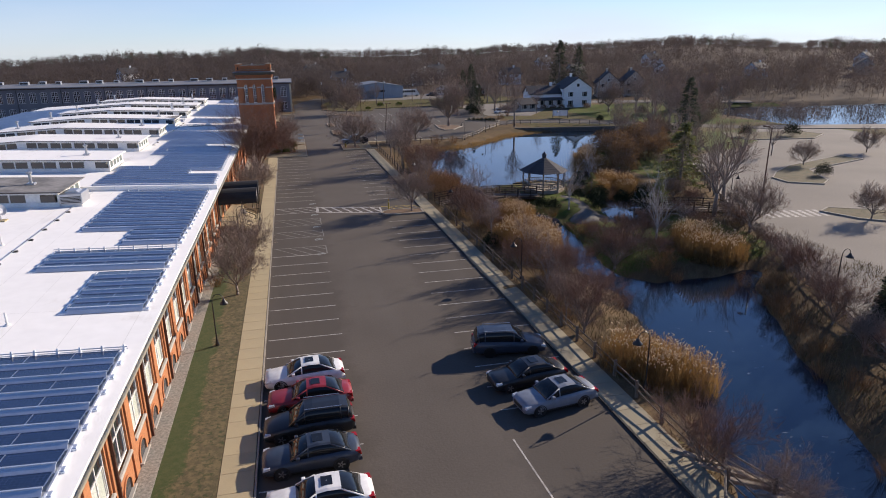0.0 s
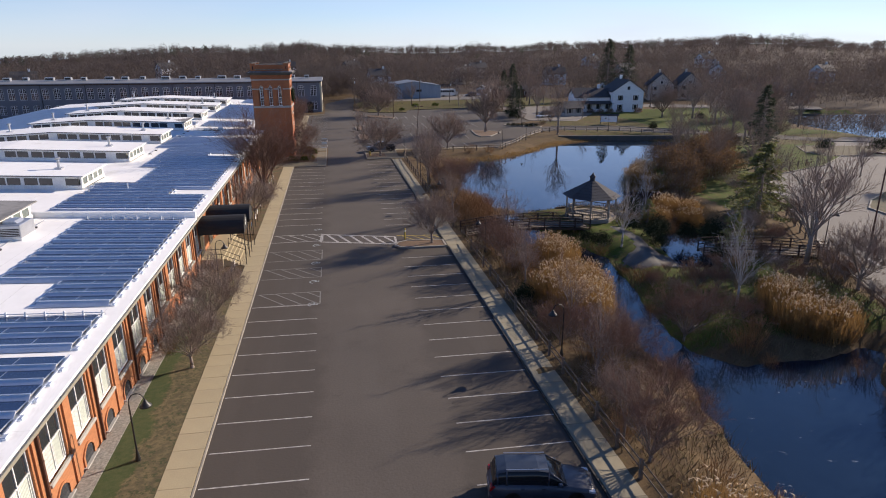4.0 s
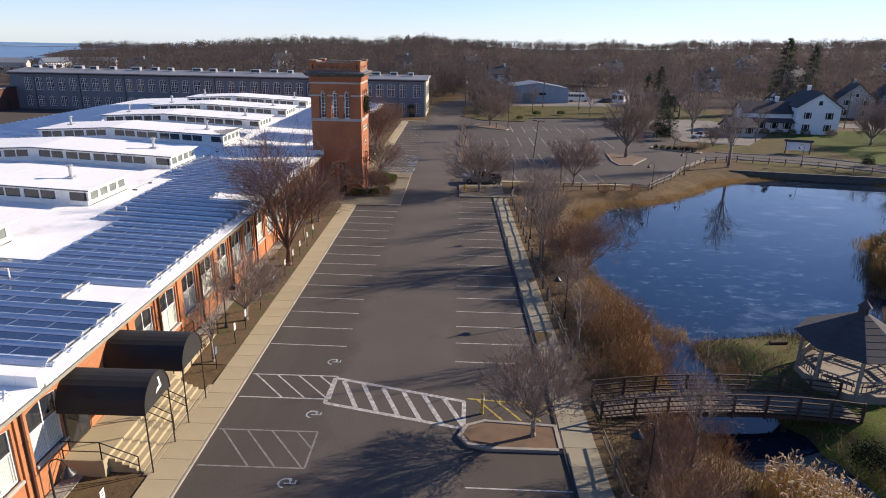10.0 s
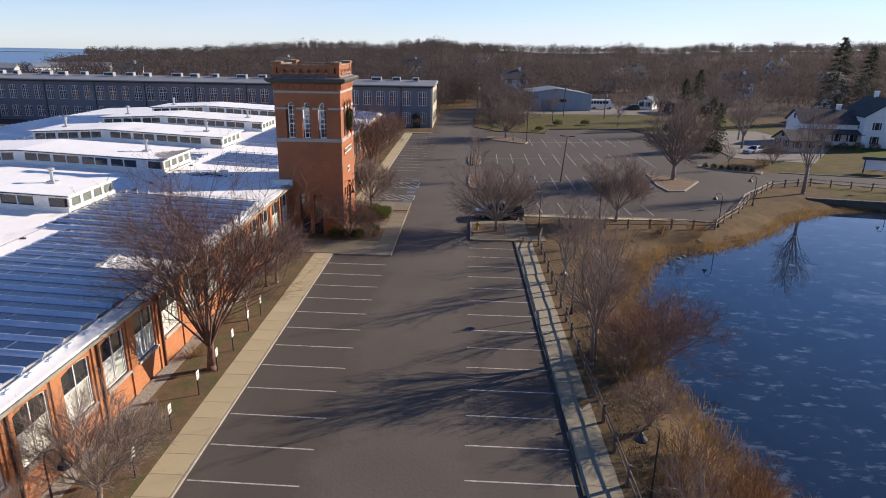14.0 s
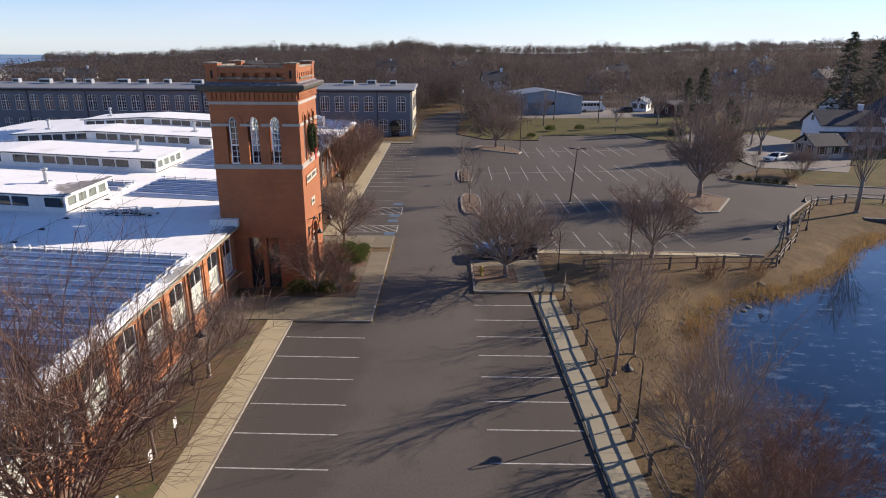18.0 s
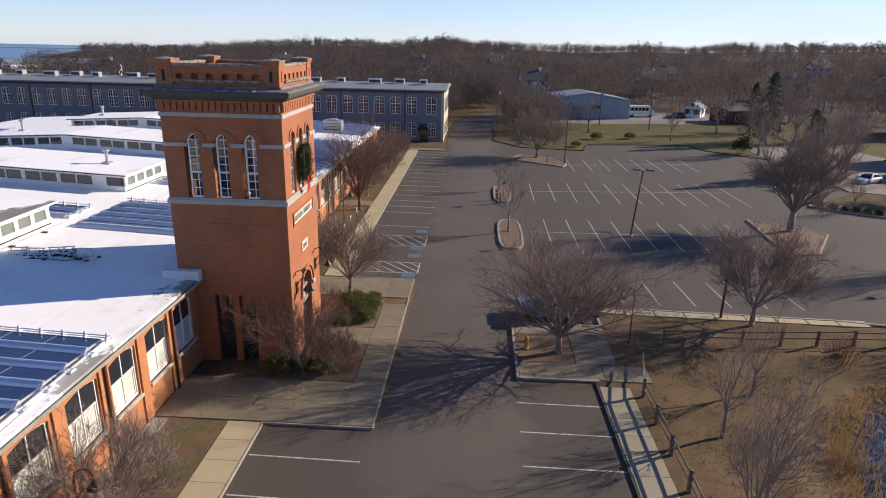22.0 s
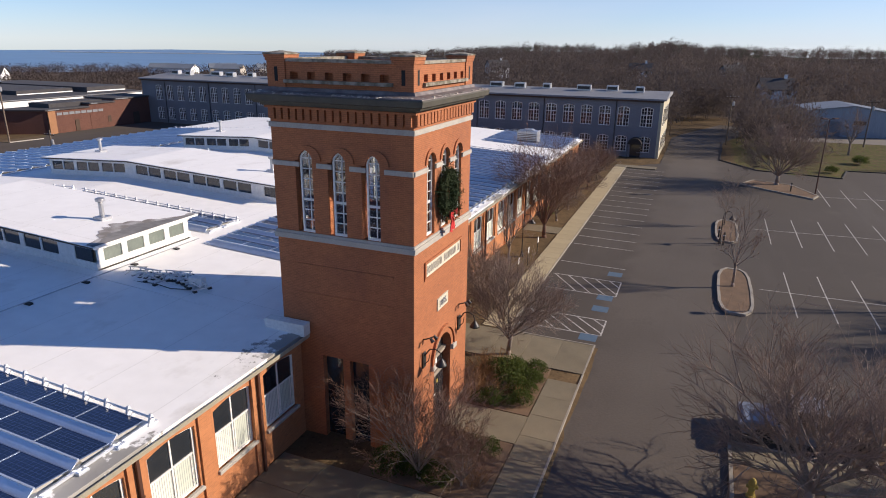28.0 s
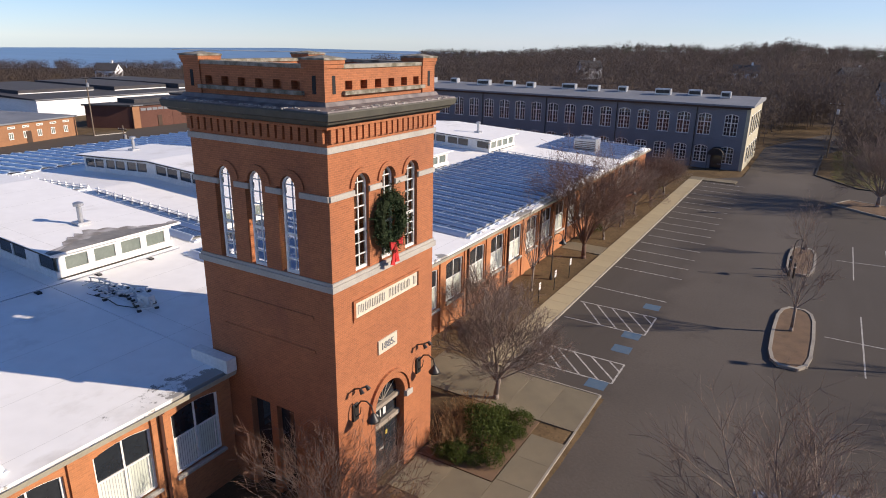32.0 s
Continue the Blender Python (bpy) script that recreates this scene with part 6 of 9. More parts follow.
# ---- lamps, fences, signs ----
def crook_lamp(x, y, z=.1, turn=180, h=3.7):
    l = thing("street_lamp", "black shepherd's-crook lamp post with bell shade", "street lamp", pose(x, y, z, 0, 0, turn), "walk lamps")
    part("base", Geo().lathe([(.14, -.1), (.14, .12), (.1, .3), (.07, .5), (.055, .6)], 10), BLACK, l)
    part("pole", Geo().tube((0, 0, .5), (0, 0, h - .5), .05, .038, 8), BLACK, l)
    part("crook", Geo().pipe([(0, 0, h - .5), (.04, 0, h - .2), (.18, 0, h), (.4, 0, h + .08), (.62, 0, h), (.74, 0, h - .2), (.76, 0, h - .36)], .028), BLACK, l)
    s = part("shade", Geo().lathe([(.04, .12), (.09, .05), (.13, -.06), (.28, -.2), (.3, -.26), (.26, -.25), (.1, -.06)], 14, (.76, 0, h - .4)), BLACK, l, smooth=True)
    part("bulb", Geo().lathe([(.03, -.08), (.12, -.18), (.12, -.24), (.03, -.3)], 10, (.76, 0, h - .4)), LAMP_LENS, s, "frosted glass bulb")


for x, y in ((22.4, 23.3), (21.8, 43.0), (21.8, 65.4), (21.0, 84.6), (20.5, 104.6), (20.4, 127.6), (40.4, 130.0), (48.4, 140.3), (71.8, 150.6), (21.9, 4)):
    crook_lamp(x, y, .05)
for x, y, a in ((-3.0, 35.8, 0), (-3.2, 61.5, 0), (-3.4, 81.3, 0), (-3.3, 108, 0), (-3.0, 152, 0), (-3.0, 172, 0)):
    crook_lamp(x, y, .1, a)
for x, y, a in ((55.4, 60.0, 0), (43.6, 31.5, 0), (12.9, 163.6, 0)):
    crook_lamp(x, y, .08, a, 3.0 if y > 160 else 4.3)


def lot_light(x, y, h, heads=2, turn=0, lean=0):
    l = thing("lot_light", "tall dark steel lot light with flat heads", "light pole", pose(x, y, 0, 0, lean, turn), "lot lights")
    part("footing", Geo().lathe([(.24, -.1), (.24, .06), (.2, .1)], 12), CONCRETE, l)
    part("pole", Geo().tube((0, 0, .05), (0, 0, h), .09, .06, 8), BROWN_METAL, l)
    for i in range(heads):
        s = (-1) ** i
        part("arm", Geo().tube((0, 0, h - .1), (s * .5, 0, h + .05), .04, .04), BROWN_METAL, l)
        hd = part("head", Geo().slab(min(s * .45, s * 1.05), -.22, h, max(s * .45, s * 1.05), .22, h + .16, .03), BROWN_METAL, l)
        part("lens", Geo().box(min(s * .5, s * 1.0), -.17, h - .012, max(s * .5, s * 1.0), .17, h - .002), LAMP_LENS, hd)


lot_light(25.9, 151.9, 6.6, 2, 20, 5)
lot_light(56.0, 55.3, 10.5, 1, 100)
lot_light(27.7, 132.0, 4.8, 1, 60)
lot_light(24.2, 191.0, 9.4, 2, 30)


def utility_pole(x, y, h, z=0, lean=0):
    u = thing("utility_pole", "weathered timber utility pole with crossarm", "utility pole", pose(x, y, z, lean))
    part("pole", Geo().tube((0, 0, -.3), (0, 0, h), .15, .1, 8), TIMBER, u)
    part("crossarm", Geo().box(-1.1, -.2, h - .75, 1.1, -.09, h - .62), TIMBER_DARK, u)
    for s in (-.95, -.35, .35, .95):
        part("insulator", Geo().lathe([(.03, 0), (.05, .05), (.05, .12), (.02, .16)], 8, (s, -.14, h - .62)), STEEL, u)
    part("transformer", Geo().lathe([(.2, h - 2.2), (.22, h - 2.15), (.22, h - 1.5), (.1, h - 1.4)], 10, (.32, 0, 0)), STEEL, u)


for x, y, h in ((38.5, 241.4, 9), (48.6, 236, 8), (14.5, 232, 9.5), (-101.3, 175.4, 11), (-81.2, 168.3, 4.3), (80, 225, 9.5), (110, 205, 9), (126, 160, 9)):
    utility_pole(x, y, h)

post_me = Geo().slab(-.075, -.075, -.4, .075, .075, 1.12, .03).mesh("post", TIMBER)
rail_cache = {}


def rail_fence(name, pts, label, gap=2.6, rails=(.95, .52), material=TIMBER, zf=None):
    f = thing(name, label, "fence")
    for (ax, ay), (bx, by) in zip(pts, pts[1:]):
        d = math.hypot(bx - ax, by - ay)
        n = max(1, round(d / gap))
        turn = math.degrees(math.atan2(by - ay, bx - ax))
        for i in range(n):
            x, y = ax + (bx - ax) * i / n, ay + (by - ay) * i / n
            z = zf if zf is not None else max(-.2, ground_z(x, y))
            part("post", post_me, material, f, m=pose(x, y, z, random.uniform(-2, 2), random.uniform(-2, 2), turn))
            key = (round(d / n, 2), material.name)
            if key not in rail_cache:
                rail_cache[key] = Geo().slab(0, -.025, -.04, key[0], .025, .04, .01).mesh("rail", material)
            x2, y2 = ax + (bx - ax) * (i + 1) / n, ay + (by - ay) * (i + 1) / n
            z2 = zf if zf is not None else max(-.2, ground_z(x2, y2))
            tilt = -math.degrees(math.atan2(z2 - z, d / n))
            for r in rails:
                part("rail", rail_cache[key], material, f, m=pose(x, y, z + r + random.uniform(-.03, .03), 0, tilt + random.uniform(-.6, .6), turn))
    return f


rail_fence("rail_fence", [(kerb_x(y) + 1.95, y) for y in (-20, 20, 69)], "weathered two-rail timber fence along the pond walk")
rail_fence("rail_fence", [(kerb_x(75) + 1.95, 75.5), (kerb_x(98) + 1.95, 98), (19.7, 121), (20.4, 124.3)], "weathered two-rail timber fence along the pond walk")
rail_fence("rail_fence", [(22.5, 127.4), (30, 128), (39.6, 128.9)], "low dark timber rail fence by the lot", material=TIMBER)
rail_fence("rail_fence", [(39.8, 129.2), (45, 136.0), (49.3, 143.2), (55.6, 151.3), (62, 153.4), (74, 149.2), (89, 139.2)], "sunlit silvered timber fence curving round the pond", material=TIMBER_PALE)
rail_fence("rail_fence", [(36, 14), (42, 29), (46, 38), (54.6, 60), (61, 73), (67.5, 88), (75, 97), (89, 103.4)], "dark timber guard fence beside the eastern lot", material=TIMBER_DARK)
rail_fence("rail_fence", [(20.2, 13), (22.4, 16), (24.0, 11)], "weathered timber rail fence at the stream", material=TIMBER_PALE)

sign_post = Geo().box(-.025, -.03, -.1, .025, .03, 1.5).mesh("post", BLACK)
sign_face = Geo().slab(.028, -.16, 1.0, .05, .16, 1.5, .005).mesh("panel", WHITE)
for y in (78.9, 81.1, 84.6, 88.2, 91.6, 94.3, 96.9, 99.8, 102.4, 62.5, 147.0, 150.0, 153.2):
    s = thing("stall_sign", "small white reserved-stall sign on a dark post", "sign", pose(-1.95, y, .13), "stall signs")
    part("post", sign_post, BLACK, s)
    p = part("panel", sign_face, WHITE, s)
    part("text_bar", Geo().box(.05, -.1, 1.33, .053, .1, 1.38).box(.05, -.1, 1.2, .053, .1, 1.24), BROWN_METAL, p)
for y in (75.5, 60.8):
    s = thing("accessible_sign", "blue accessible-parking sign on a dark post", "sign", pose(-1.95, y, .13), "stall signs")
    part("post", sign_post, BLACK, s)
    part("panel", Geo().slab(.028, -.16, 1.0, .05, .16, 1.5, .005), BLUE_PAINT, s)
for x, y in ((12.8, 165.2), (13.2, 163.2), (21.5, 191.5), (14.4, 71.6)):
    b = thing("bollard", "slim yellow marker post" if y < 80 else "dark steel marker post", "bollard", pose(x, y, 0))
    part("post", Geo().lathe([(.09, -.1), (.09, 1.2), (.04, 1.28)], 10), YELLOW_PAINT if y < 80 else BLACK, b)
    part("collar", Geo().lathe([(.1, .9), (.1, 1.0)], 10), WHITE, b)
h = thing("fire_hydrant", "yellow and green cast-iron fire hydrant", "hydrant", pose(13.75, 126.0, .12))
part("barrel", Geo().lathe([(.2, -.03), (.2, .06), (.13, .08), (.13, .55), (.17, .57), (.17, .62), (.1, .78), (.04, .84)], 12), YELLOW_PAINT, h)
for m in (pose(0, 0, .45, 90), pose(0, 0, .45, 90, 0, 90)):
    part("nozzle", Geo().lathe([(.08, -.22), (.08, .22)], 8), YELLOW_PAINT, h, m=m)
n = thing("notice_board", "white and blue notice board on posts", "notice board", pose(77.7, 163.8, 0, 0, 0, -15))
part("panel", Geo().slab(-2.2, -.08, .7, 2.2, .08, 2.3), HOUSE_WHITE, n)
part("roof", Geo().prism([(-.4, 2.3), (.4, 2.3), (0, 2.7)], 'x', -2.5, 2.5), SHINGLE, n)
for s in (-2.1, 2.1):
    part("post", Geo().box(s - .08, -.1, -.1, s + .08, .1, 2.3), TIMBER_DARK, n)


# ---- vehicles ----
def wheel(c, x, y, r=.33, w=.22):
    t = part("wheel", Geo().lathe([(r * .62, -w / 2), (r * .95, -w / 2), (r, -w / 3), (r, w / 3), (r * .95, w / 2), (r * .62, w / 2)], 20), RUBBER, c, "black tyre", m=pose(x, y, r, 90))
    part("rim", Geo().lathe([(r * .2, -w / 2 + .01), (r * .6, -w / 2 + .02), (r * .6, w / 2 - .02), (r * .2, w / 2 - .01)], 20), RIM, t)
    for i in range(5):
        a = 72 * i
        part("spoke", Geo().box(.03, -.035, -w / 2 - .004, r * .58, .035, w / 2 + .004, pose(0, 0, 0, 0, 0, a)), RIM, t)


def loft(g, rings):
    k, n = len(g.v), len(rings[0])
    for r in rings:
        g.v += [tuple(p) for p in r]
    for j in range(len(rings) - 1):
        g.f += [(k + j * n + i, k + j * n + (i + 1) % n, k + (j + 1) * n + (i + 1) % n, k + (j + 1) * n + i) for i in range(n)]
    g.f += [tuple(range(k, k + n))[::-1], tuple(range(k + (len(rings) - 1) * n, k + len(rings) * n))]


def car(label, material, x, y, turn, suv=False, L=4.75, W=1.84):
    """A car facing local -x."""
    c = thing("car", label, "car", pose(x, y, 0, 0, 0, turn), "parked cars")
    hood, belt = (.98, 1.05) if suv else (.86, .95)
    roof = 1.72 if suv else 1.44
    # u along the length from front, half width, floor, shoulder height
    st = [(0, .6, .32, .58), (.08, .76, .24, .7), (.3, .87, .2, .78), (.9, .92, .19, hood - .04), (1.45, .92, .19, hood + .03), (2.4, .92, .19, belt), (3.6, .92, .19, belt + .03), (4.15, .9, .2, belt + (.05 if suv else .03)), (4.5, .85, .26, belt + (.03 if suv else -.02)), (4.68, .78, .32, belt - .1), (4.75, .66, .4, belt - .22)]
    rings = []
    for u, hw, z0, z1 in st:
        u, hw = u * L / 4.75 - L / 2, hw * W / 1.84
        zm = (z0 + z1) / 2
        rings.append([(u, -hw * .86, z0), (u, -hw, z0 + .14), (u, -hw, zm + .1), (u, -hw * .96, z1 - .06), (u, -hw * .82, z1), (u, 0, z1 + .035),
                      (u, hw * .82, z1), (u, hw * .96, z1 - .06), (u, hw, zm + .1), (u, hw, z0 + .14), (u, hw * .86, z0)])
    g = Geo()
    loft(g, rings)
    body = part("body", g, material, c, smooth=True)
    if suv:
        gl = [(1.35, .8, belt - .04, belt), (1.75, .8, belt - .04, 1.32), (2.15, .8, belt - .04, roof - .08), (2.6, .8, belt - .04, roof - .02), (4.0, .8, belt - .04, roof - .03), (4.4, .78, belt - .04, roof - .12), (4.62, .74, belt - .04, belt + .1)]
    else:
        gl = [(1.35, .79, belt - .08, belt - .04), (1.8, .79, belt - .06, 1.2), (2.2, .79, belt - .05, roof - .06), (2.7, .79, belt - .05, roof), (3.3, .79, belt - .04, roof - .03), (3.7, .78, belt - .04, 1.28), (4.25, .76, belt - .05, belt + .02)]
    rings = []
    for u, hw, z0, z1 in gl:
        u, hw = u * L / 4.75 - L / 2, hw * W / 1.84
        tt = max(.0, (z1 - belt) / (roof - belt))
        ht = hw * (1 - .2 * tt)
        rings.append([(u, -hw, z0), (u, -hw * (1 - .1 * tt), z0 + (z1 - z0) * .6), (u, -ht, z1 - .03 * tt), (u, -ht * .8, z1 + .02 * tt), (u, 0, z1 + .035 * tt), (u, ht * .8, z1 + .02 * tt), (u, ht, z1 - .03 * tt), (u, hw * (1 - .1 * tt), z0 + (z1 - z0) * .6), (u, hw, z0)])
    g = Geo()
    loft(g, rings)
    part("cabin_glass", g, CAR_GLASS, c, "tinted windows", smooth=True)
    # roof skin and pillars
    a, b = (2, 5) if suv else (2, 4)
    top = [r[2:7] for r in rings[a:b + 1]]
    g = Geo()
    n = 5
    for r in top:
        g.v += [(p[0], p[1] * 1.015, p[2] + .012) for p in r] + [(p[0], p[1] * .99, p[2] - .03) for p in r]
    for j in range(len(top) - 1):
        for i in range(n - 1):
            g.f += [(j * 10 + i, j * 10 + i + 1, (j + 1) * 10 + i + 1, (j + 1) * 10 + i)]
            g.f += [(j * 10 + 5 + i, (j + 1) * 10 + 5 + i, (j + 1) * 10 + 6 + i, j * 10 + 6 + i)]
        for i in (0, n - 1):
            g.f += [(j * 10 + i, (j + 1) * 10 + i, (j + 1) * 10 + 5 + i, j * 10 + 5 + i)]
    e = (len(top) - 1) * 10
    g.f += [(0, 1, 2, 3, 4, 9, 8, 7, 6, 5), (e, e + 5, e + 6, e + 7, e + 8, e + 9, e + 4, e + 3, e + 2, e + 1)]
    part("roof_skin", g, material, c, smooth=False)
    if not suv:
        part("sunroof", Geo().box(rings[3][0][0] - .25, -.32, roof + .028, rings[3][0][0] + .25, .32, roof + .046), CAR_GLASS, c)
    for i in (0, 2, 4) + ((5,) if suv else ()):
        j = min(i + (2 if i == 0 else 1), len(rings) - 1) if i != 4 or suv else len(rings) - 1
        for s in (1, 7):
            k = 2 if s == 1 else 6
            lo = rings[i][0 if s == 1 else 8] if i in (0,) else rings[i][0 if s == 1 else 8]
            hi = rings[2][k] if i == 0 else rings[i][k]
            if i == 4 and not suv:
                lo = rings[6][0 if s == 1 else 8]
            part("pillar", Geo().tube((lo[0], lo[1] * 1.01, lo[2] + .03), (hi[0], hi[1] * 1.012, hi[2] + .005), .04, .035, 10), material, c, smooth=True)
    for s in (-1, 1):
        part("door_mirror", Geo().slab(-L / 2 + 1.62, s * .93 - .1, belt, -L / 2 + 1.8, s * .93 + .1, belt + .16, .03), material, c)
        hl = -L / 2
        part("headlight", Geo().prism([(hl + .05, .58), (hl + .42, .66), (hl + .38, .76), (hl + .1, .7)], 'y', min(s * .52, s * .87), max(s * .52, s * .87)), LAMP_LENS, c, "clear headlamp")
        part("tail_light", Geo().prism([(L / 2 - .05, belt - .28), (L / 2 + .0, belt - .26), (L / 2 - .06, belt - .06), (L / 2 - .3, belt - .04)], 'y', min(s * .5, s * .83), max(s * .5, s * .83)), TAIL_LENS, c, "red tail lamp")
        for w in (.92, 3.72):
            wheel(c, w * L / 4.75 - L / 2, s * (W / 2 - .11), .35 if suv else .33)
            part("wheel_arch", Geo().lathe([(.4, -.02), (.4, .02), (.35, .02), (.35, -.02)], 18), BLACK, c, m=pose(w * L / 4.75 - L / 2, s * (W / 2 - .0), .35 if suv else .33, 90))
        part("side_moulding", Geo().box(-L / 2 + 1.2, s * (W / 2 + .002) - .012, .3, L / 2 - 1.25, s * (W / 2 + .002) + .012, .36), BLACK, c)
        for u in (2.35, 3.3):
            part("door_handle", Geo().box(u - L / 2, s * (W / 2 - .01) - .02, belt - .16, u - L / 2 + .2, s * (W / 2 - .01) + .025, belt - .12), material, c)
    part("grille", Geo().box(-L / 2 - .015, -.45, .42, -L / 2 + .06, .45, .62), BLACK, c)
    part("number_plate", Geo().box(L / 2 - .03, -.26, belt - .4, L / 2 + .012, .26, belt - .28), WHITE, c)
    part("rear_bumper", Geo().slab(L / 2 - .16, -.78, .32, L / 2 + .02, .78, .52, .03), material, c)
    if suv:
        for s in (-.62, .62):
            part("roof_rail", Geo().tube((-.2, s, roof + .05), (1.7, s, roof + .03), .02, .02, 6), STEEL, c)
    return c


def paint(name, c):
    return mat(name, c, tuple(v * .9 for v in c), 1, .38, coat=.25, fine=3, spread=.4)


P_WHITE, P_RED, P_BLACK, P_BLUE, P_SILVER = paint("white_car_paint", (.75, .75, .74)), paint("red_car_paint", (.26, .02, .025)), paint("black_car_paint", (.013, .014, .017)), paint("blue_car_paint", (.035, .045, .065)), paint("silver_car_paint", (.2, .22, .26))
car("white sedan parked nose to the kerb", P_WHITE, 2.75, 29.4, 1.5)
car("dark red sedan parked nose to the kerb", P_RED, 3.0, 26.6, 0)
car("black estate car with roof rails beside the kerb", P_BLACK, 2.85, 23.8, .5, True)
car("dark grey-blue sedan with sunroof parked at the kerb", P_BLUE, 2.85, 21.0, 2)
car("white sedan parked nose to the kerb", P_WHITE, 3.1, 17.6, 1)
car("dark blue sport-utility car in the pond-side stalls", P_BLUE, 16.2, 30.2, 171, True, 4.9)
car("black sedan in the pond-side stalls", P_BLACK, 15.9, 25.9, 5)
car("silver-grey sedan with sunroof in the pond-side stalls", P_SILVER, 16.6, 23.2, 8)
car("white sedan parked beside the house", P_WHITE, 66.2, 182.6, 30)
car("dark sport-utility car far by the sheds", P_BLACK, 62, 262, 10, True)
car("dark sedan by the far houses", P_SILVER, 100, 222, 20)

pk = thing("pickup_truck", "silver pickup truck with dark bed by the platform", "truck", pose(16.2, 131.35, 0, 0, 0, 2), "parked cars")
g = Geo()
loft(g, [[(u, -hw, z0), (u, -hw, z1 - .08), (u, -hw * .9, z1), (u, hw * .9, z1), (u, hw, z1 - .08), (u, hw, z0)] for u, hw, z0, z1 in ((-2.8, .75, .45, .85), (-2.65, .92, .35, 1.02), (-1.3, .96, .35, 1.12), (-1.2, .96, .35, 1.15), (.9, .96, .35, 1.15))])
part("body", g, P_SILVER, pk, smooth=False)
g = Geo()
loft(g, [[(u, -hw, 1.1), (u, -hw * .85, z1), (u, hw * .85, z1), (u, hw, 1.1)] for u, hw, z1 in ((-1.35, .9, 1.13), (-.65, .9, 1.78), (.2, .9, 1.86), (.75, .9, 1.8), (.88, .9, 1.13))])
part("cabin_glass", g, CAR_GLASS, pk)
part("roof_skin", Geo().prism([(-.66, 1.8), (.2, 1.88), (.76, 1.82), (.76, 1.86), (.2, 1.93), (-.66, 1.85)], 'y', -.77, .77), P_SILVER, pk)
part("bed_side", Geo().slab(.9, -.96, .4, 2.75, -.86, 1.2), P_BLACK, pk)
part("bed_side", Geo().slab(.9, .86, .4, 2.75, .96, 1.2), P_BLACK, pk)
part("bed_floor", Geo().box(.9, -.86, .55, 2.7, .86, .62), P_BLACK, pk)
part("tailgate", Geo().slab(2.68, -.86, .6, 2.76, .86, 1.18), P_BLACK, pk)
for s in (-.84, .84):
    for u in (-1.85, 1.75):
        wheel(pk, u, s, .39, .26)
    part("headlight", Geo().box(-2.83, s - .12, .7, -2.6, s + .12, .92), LAMP_LENS, pk)
    part("door_mirror", Geo().slab(-.85, s * 1.2 - .1, 1.15, -.7, s * 1.2 + .1, 1.4), P_SILVER, pk)

bus = thing("shuttle_bus", "white shuttle bus with dark windows by the shed", "bus", pose(53, 264, 0, 0, 0, 184))
part("body", Geo().prism([(-3.8, .5), (3.8, .5), (3.8, 2.85), (3.6, 3.0), (-2.6, 3.0), (-2.9, 2.2), (-3.8, 1.5)], 'y', -1.1, 1.1), P_WHITE, bus)
for i in range(6):
    part("window", Geo().box(-2.0 + i * .95, -1.12, 1.75, -1.2 + i * .95, -1.1, 2.55), CAR_GLASS, bus)
    part("window", Geo().box(-2.0 + i * .95, 1.1, 1.75, -1.2 + i * .95, 1.12, 2.55), CAR_GLASS, bus)
part("windscreen", Geo().prism([(-2.62, 2.85), (-2.92, 2.2), (-3.0, 2.2), (-2.7, 2.88)], 'y', -1.0, 1.0), CAR_GLASS, bus)
for s in (-.98, .98):
    for u in (-2.7, 2.2):
        wheel(bus, u, s, .42, .25)

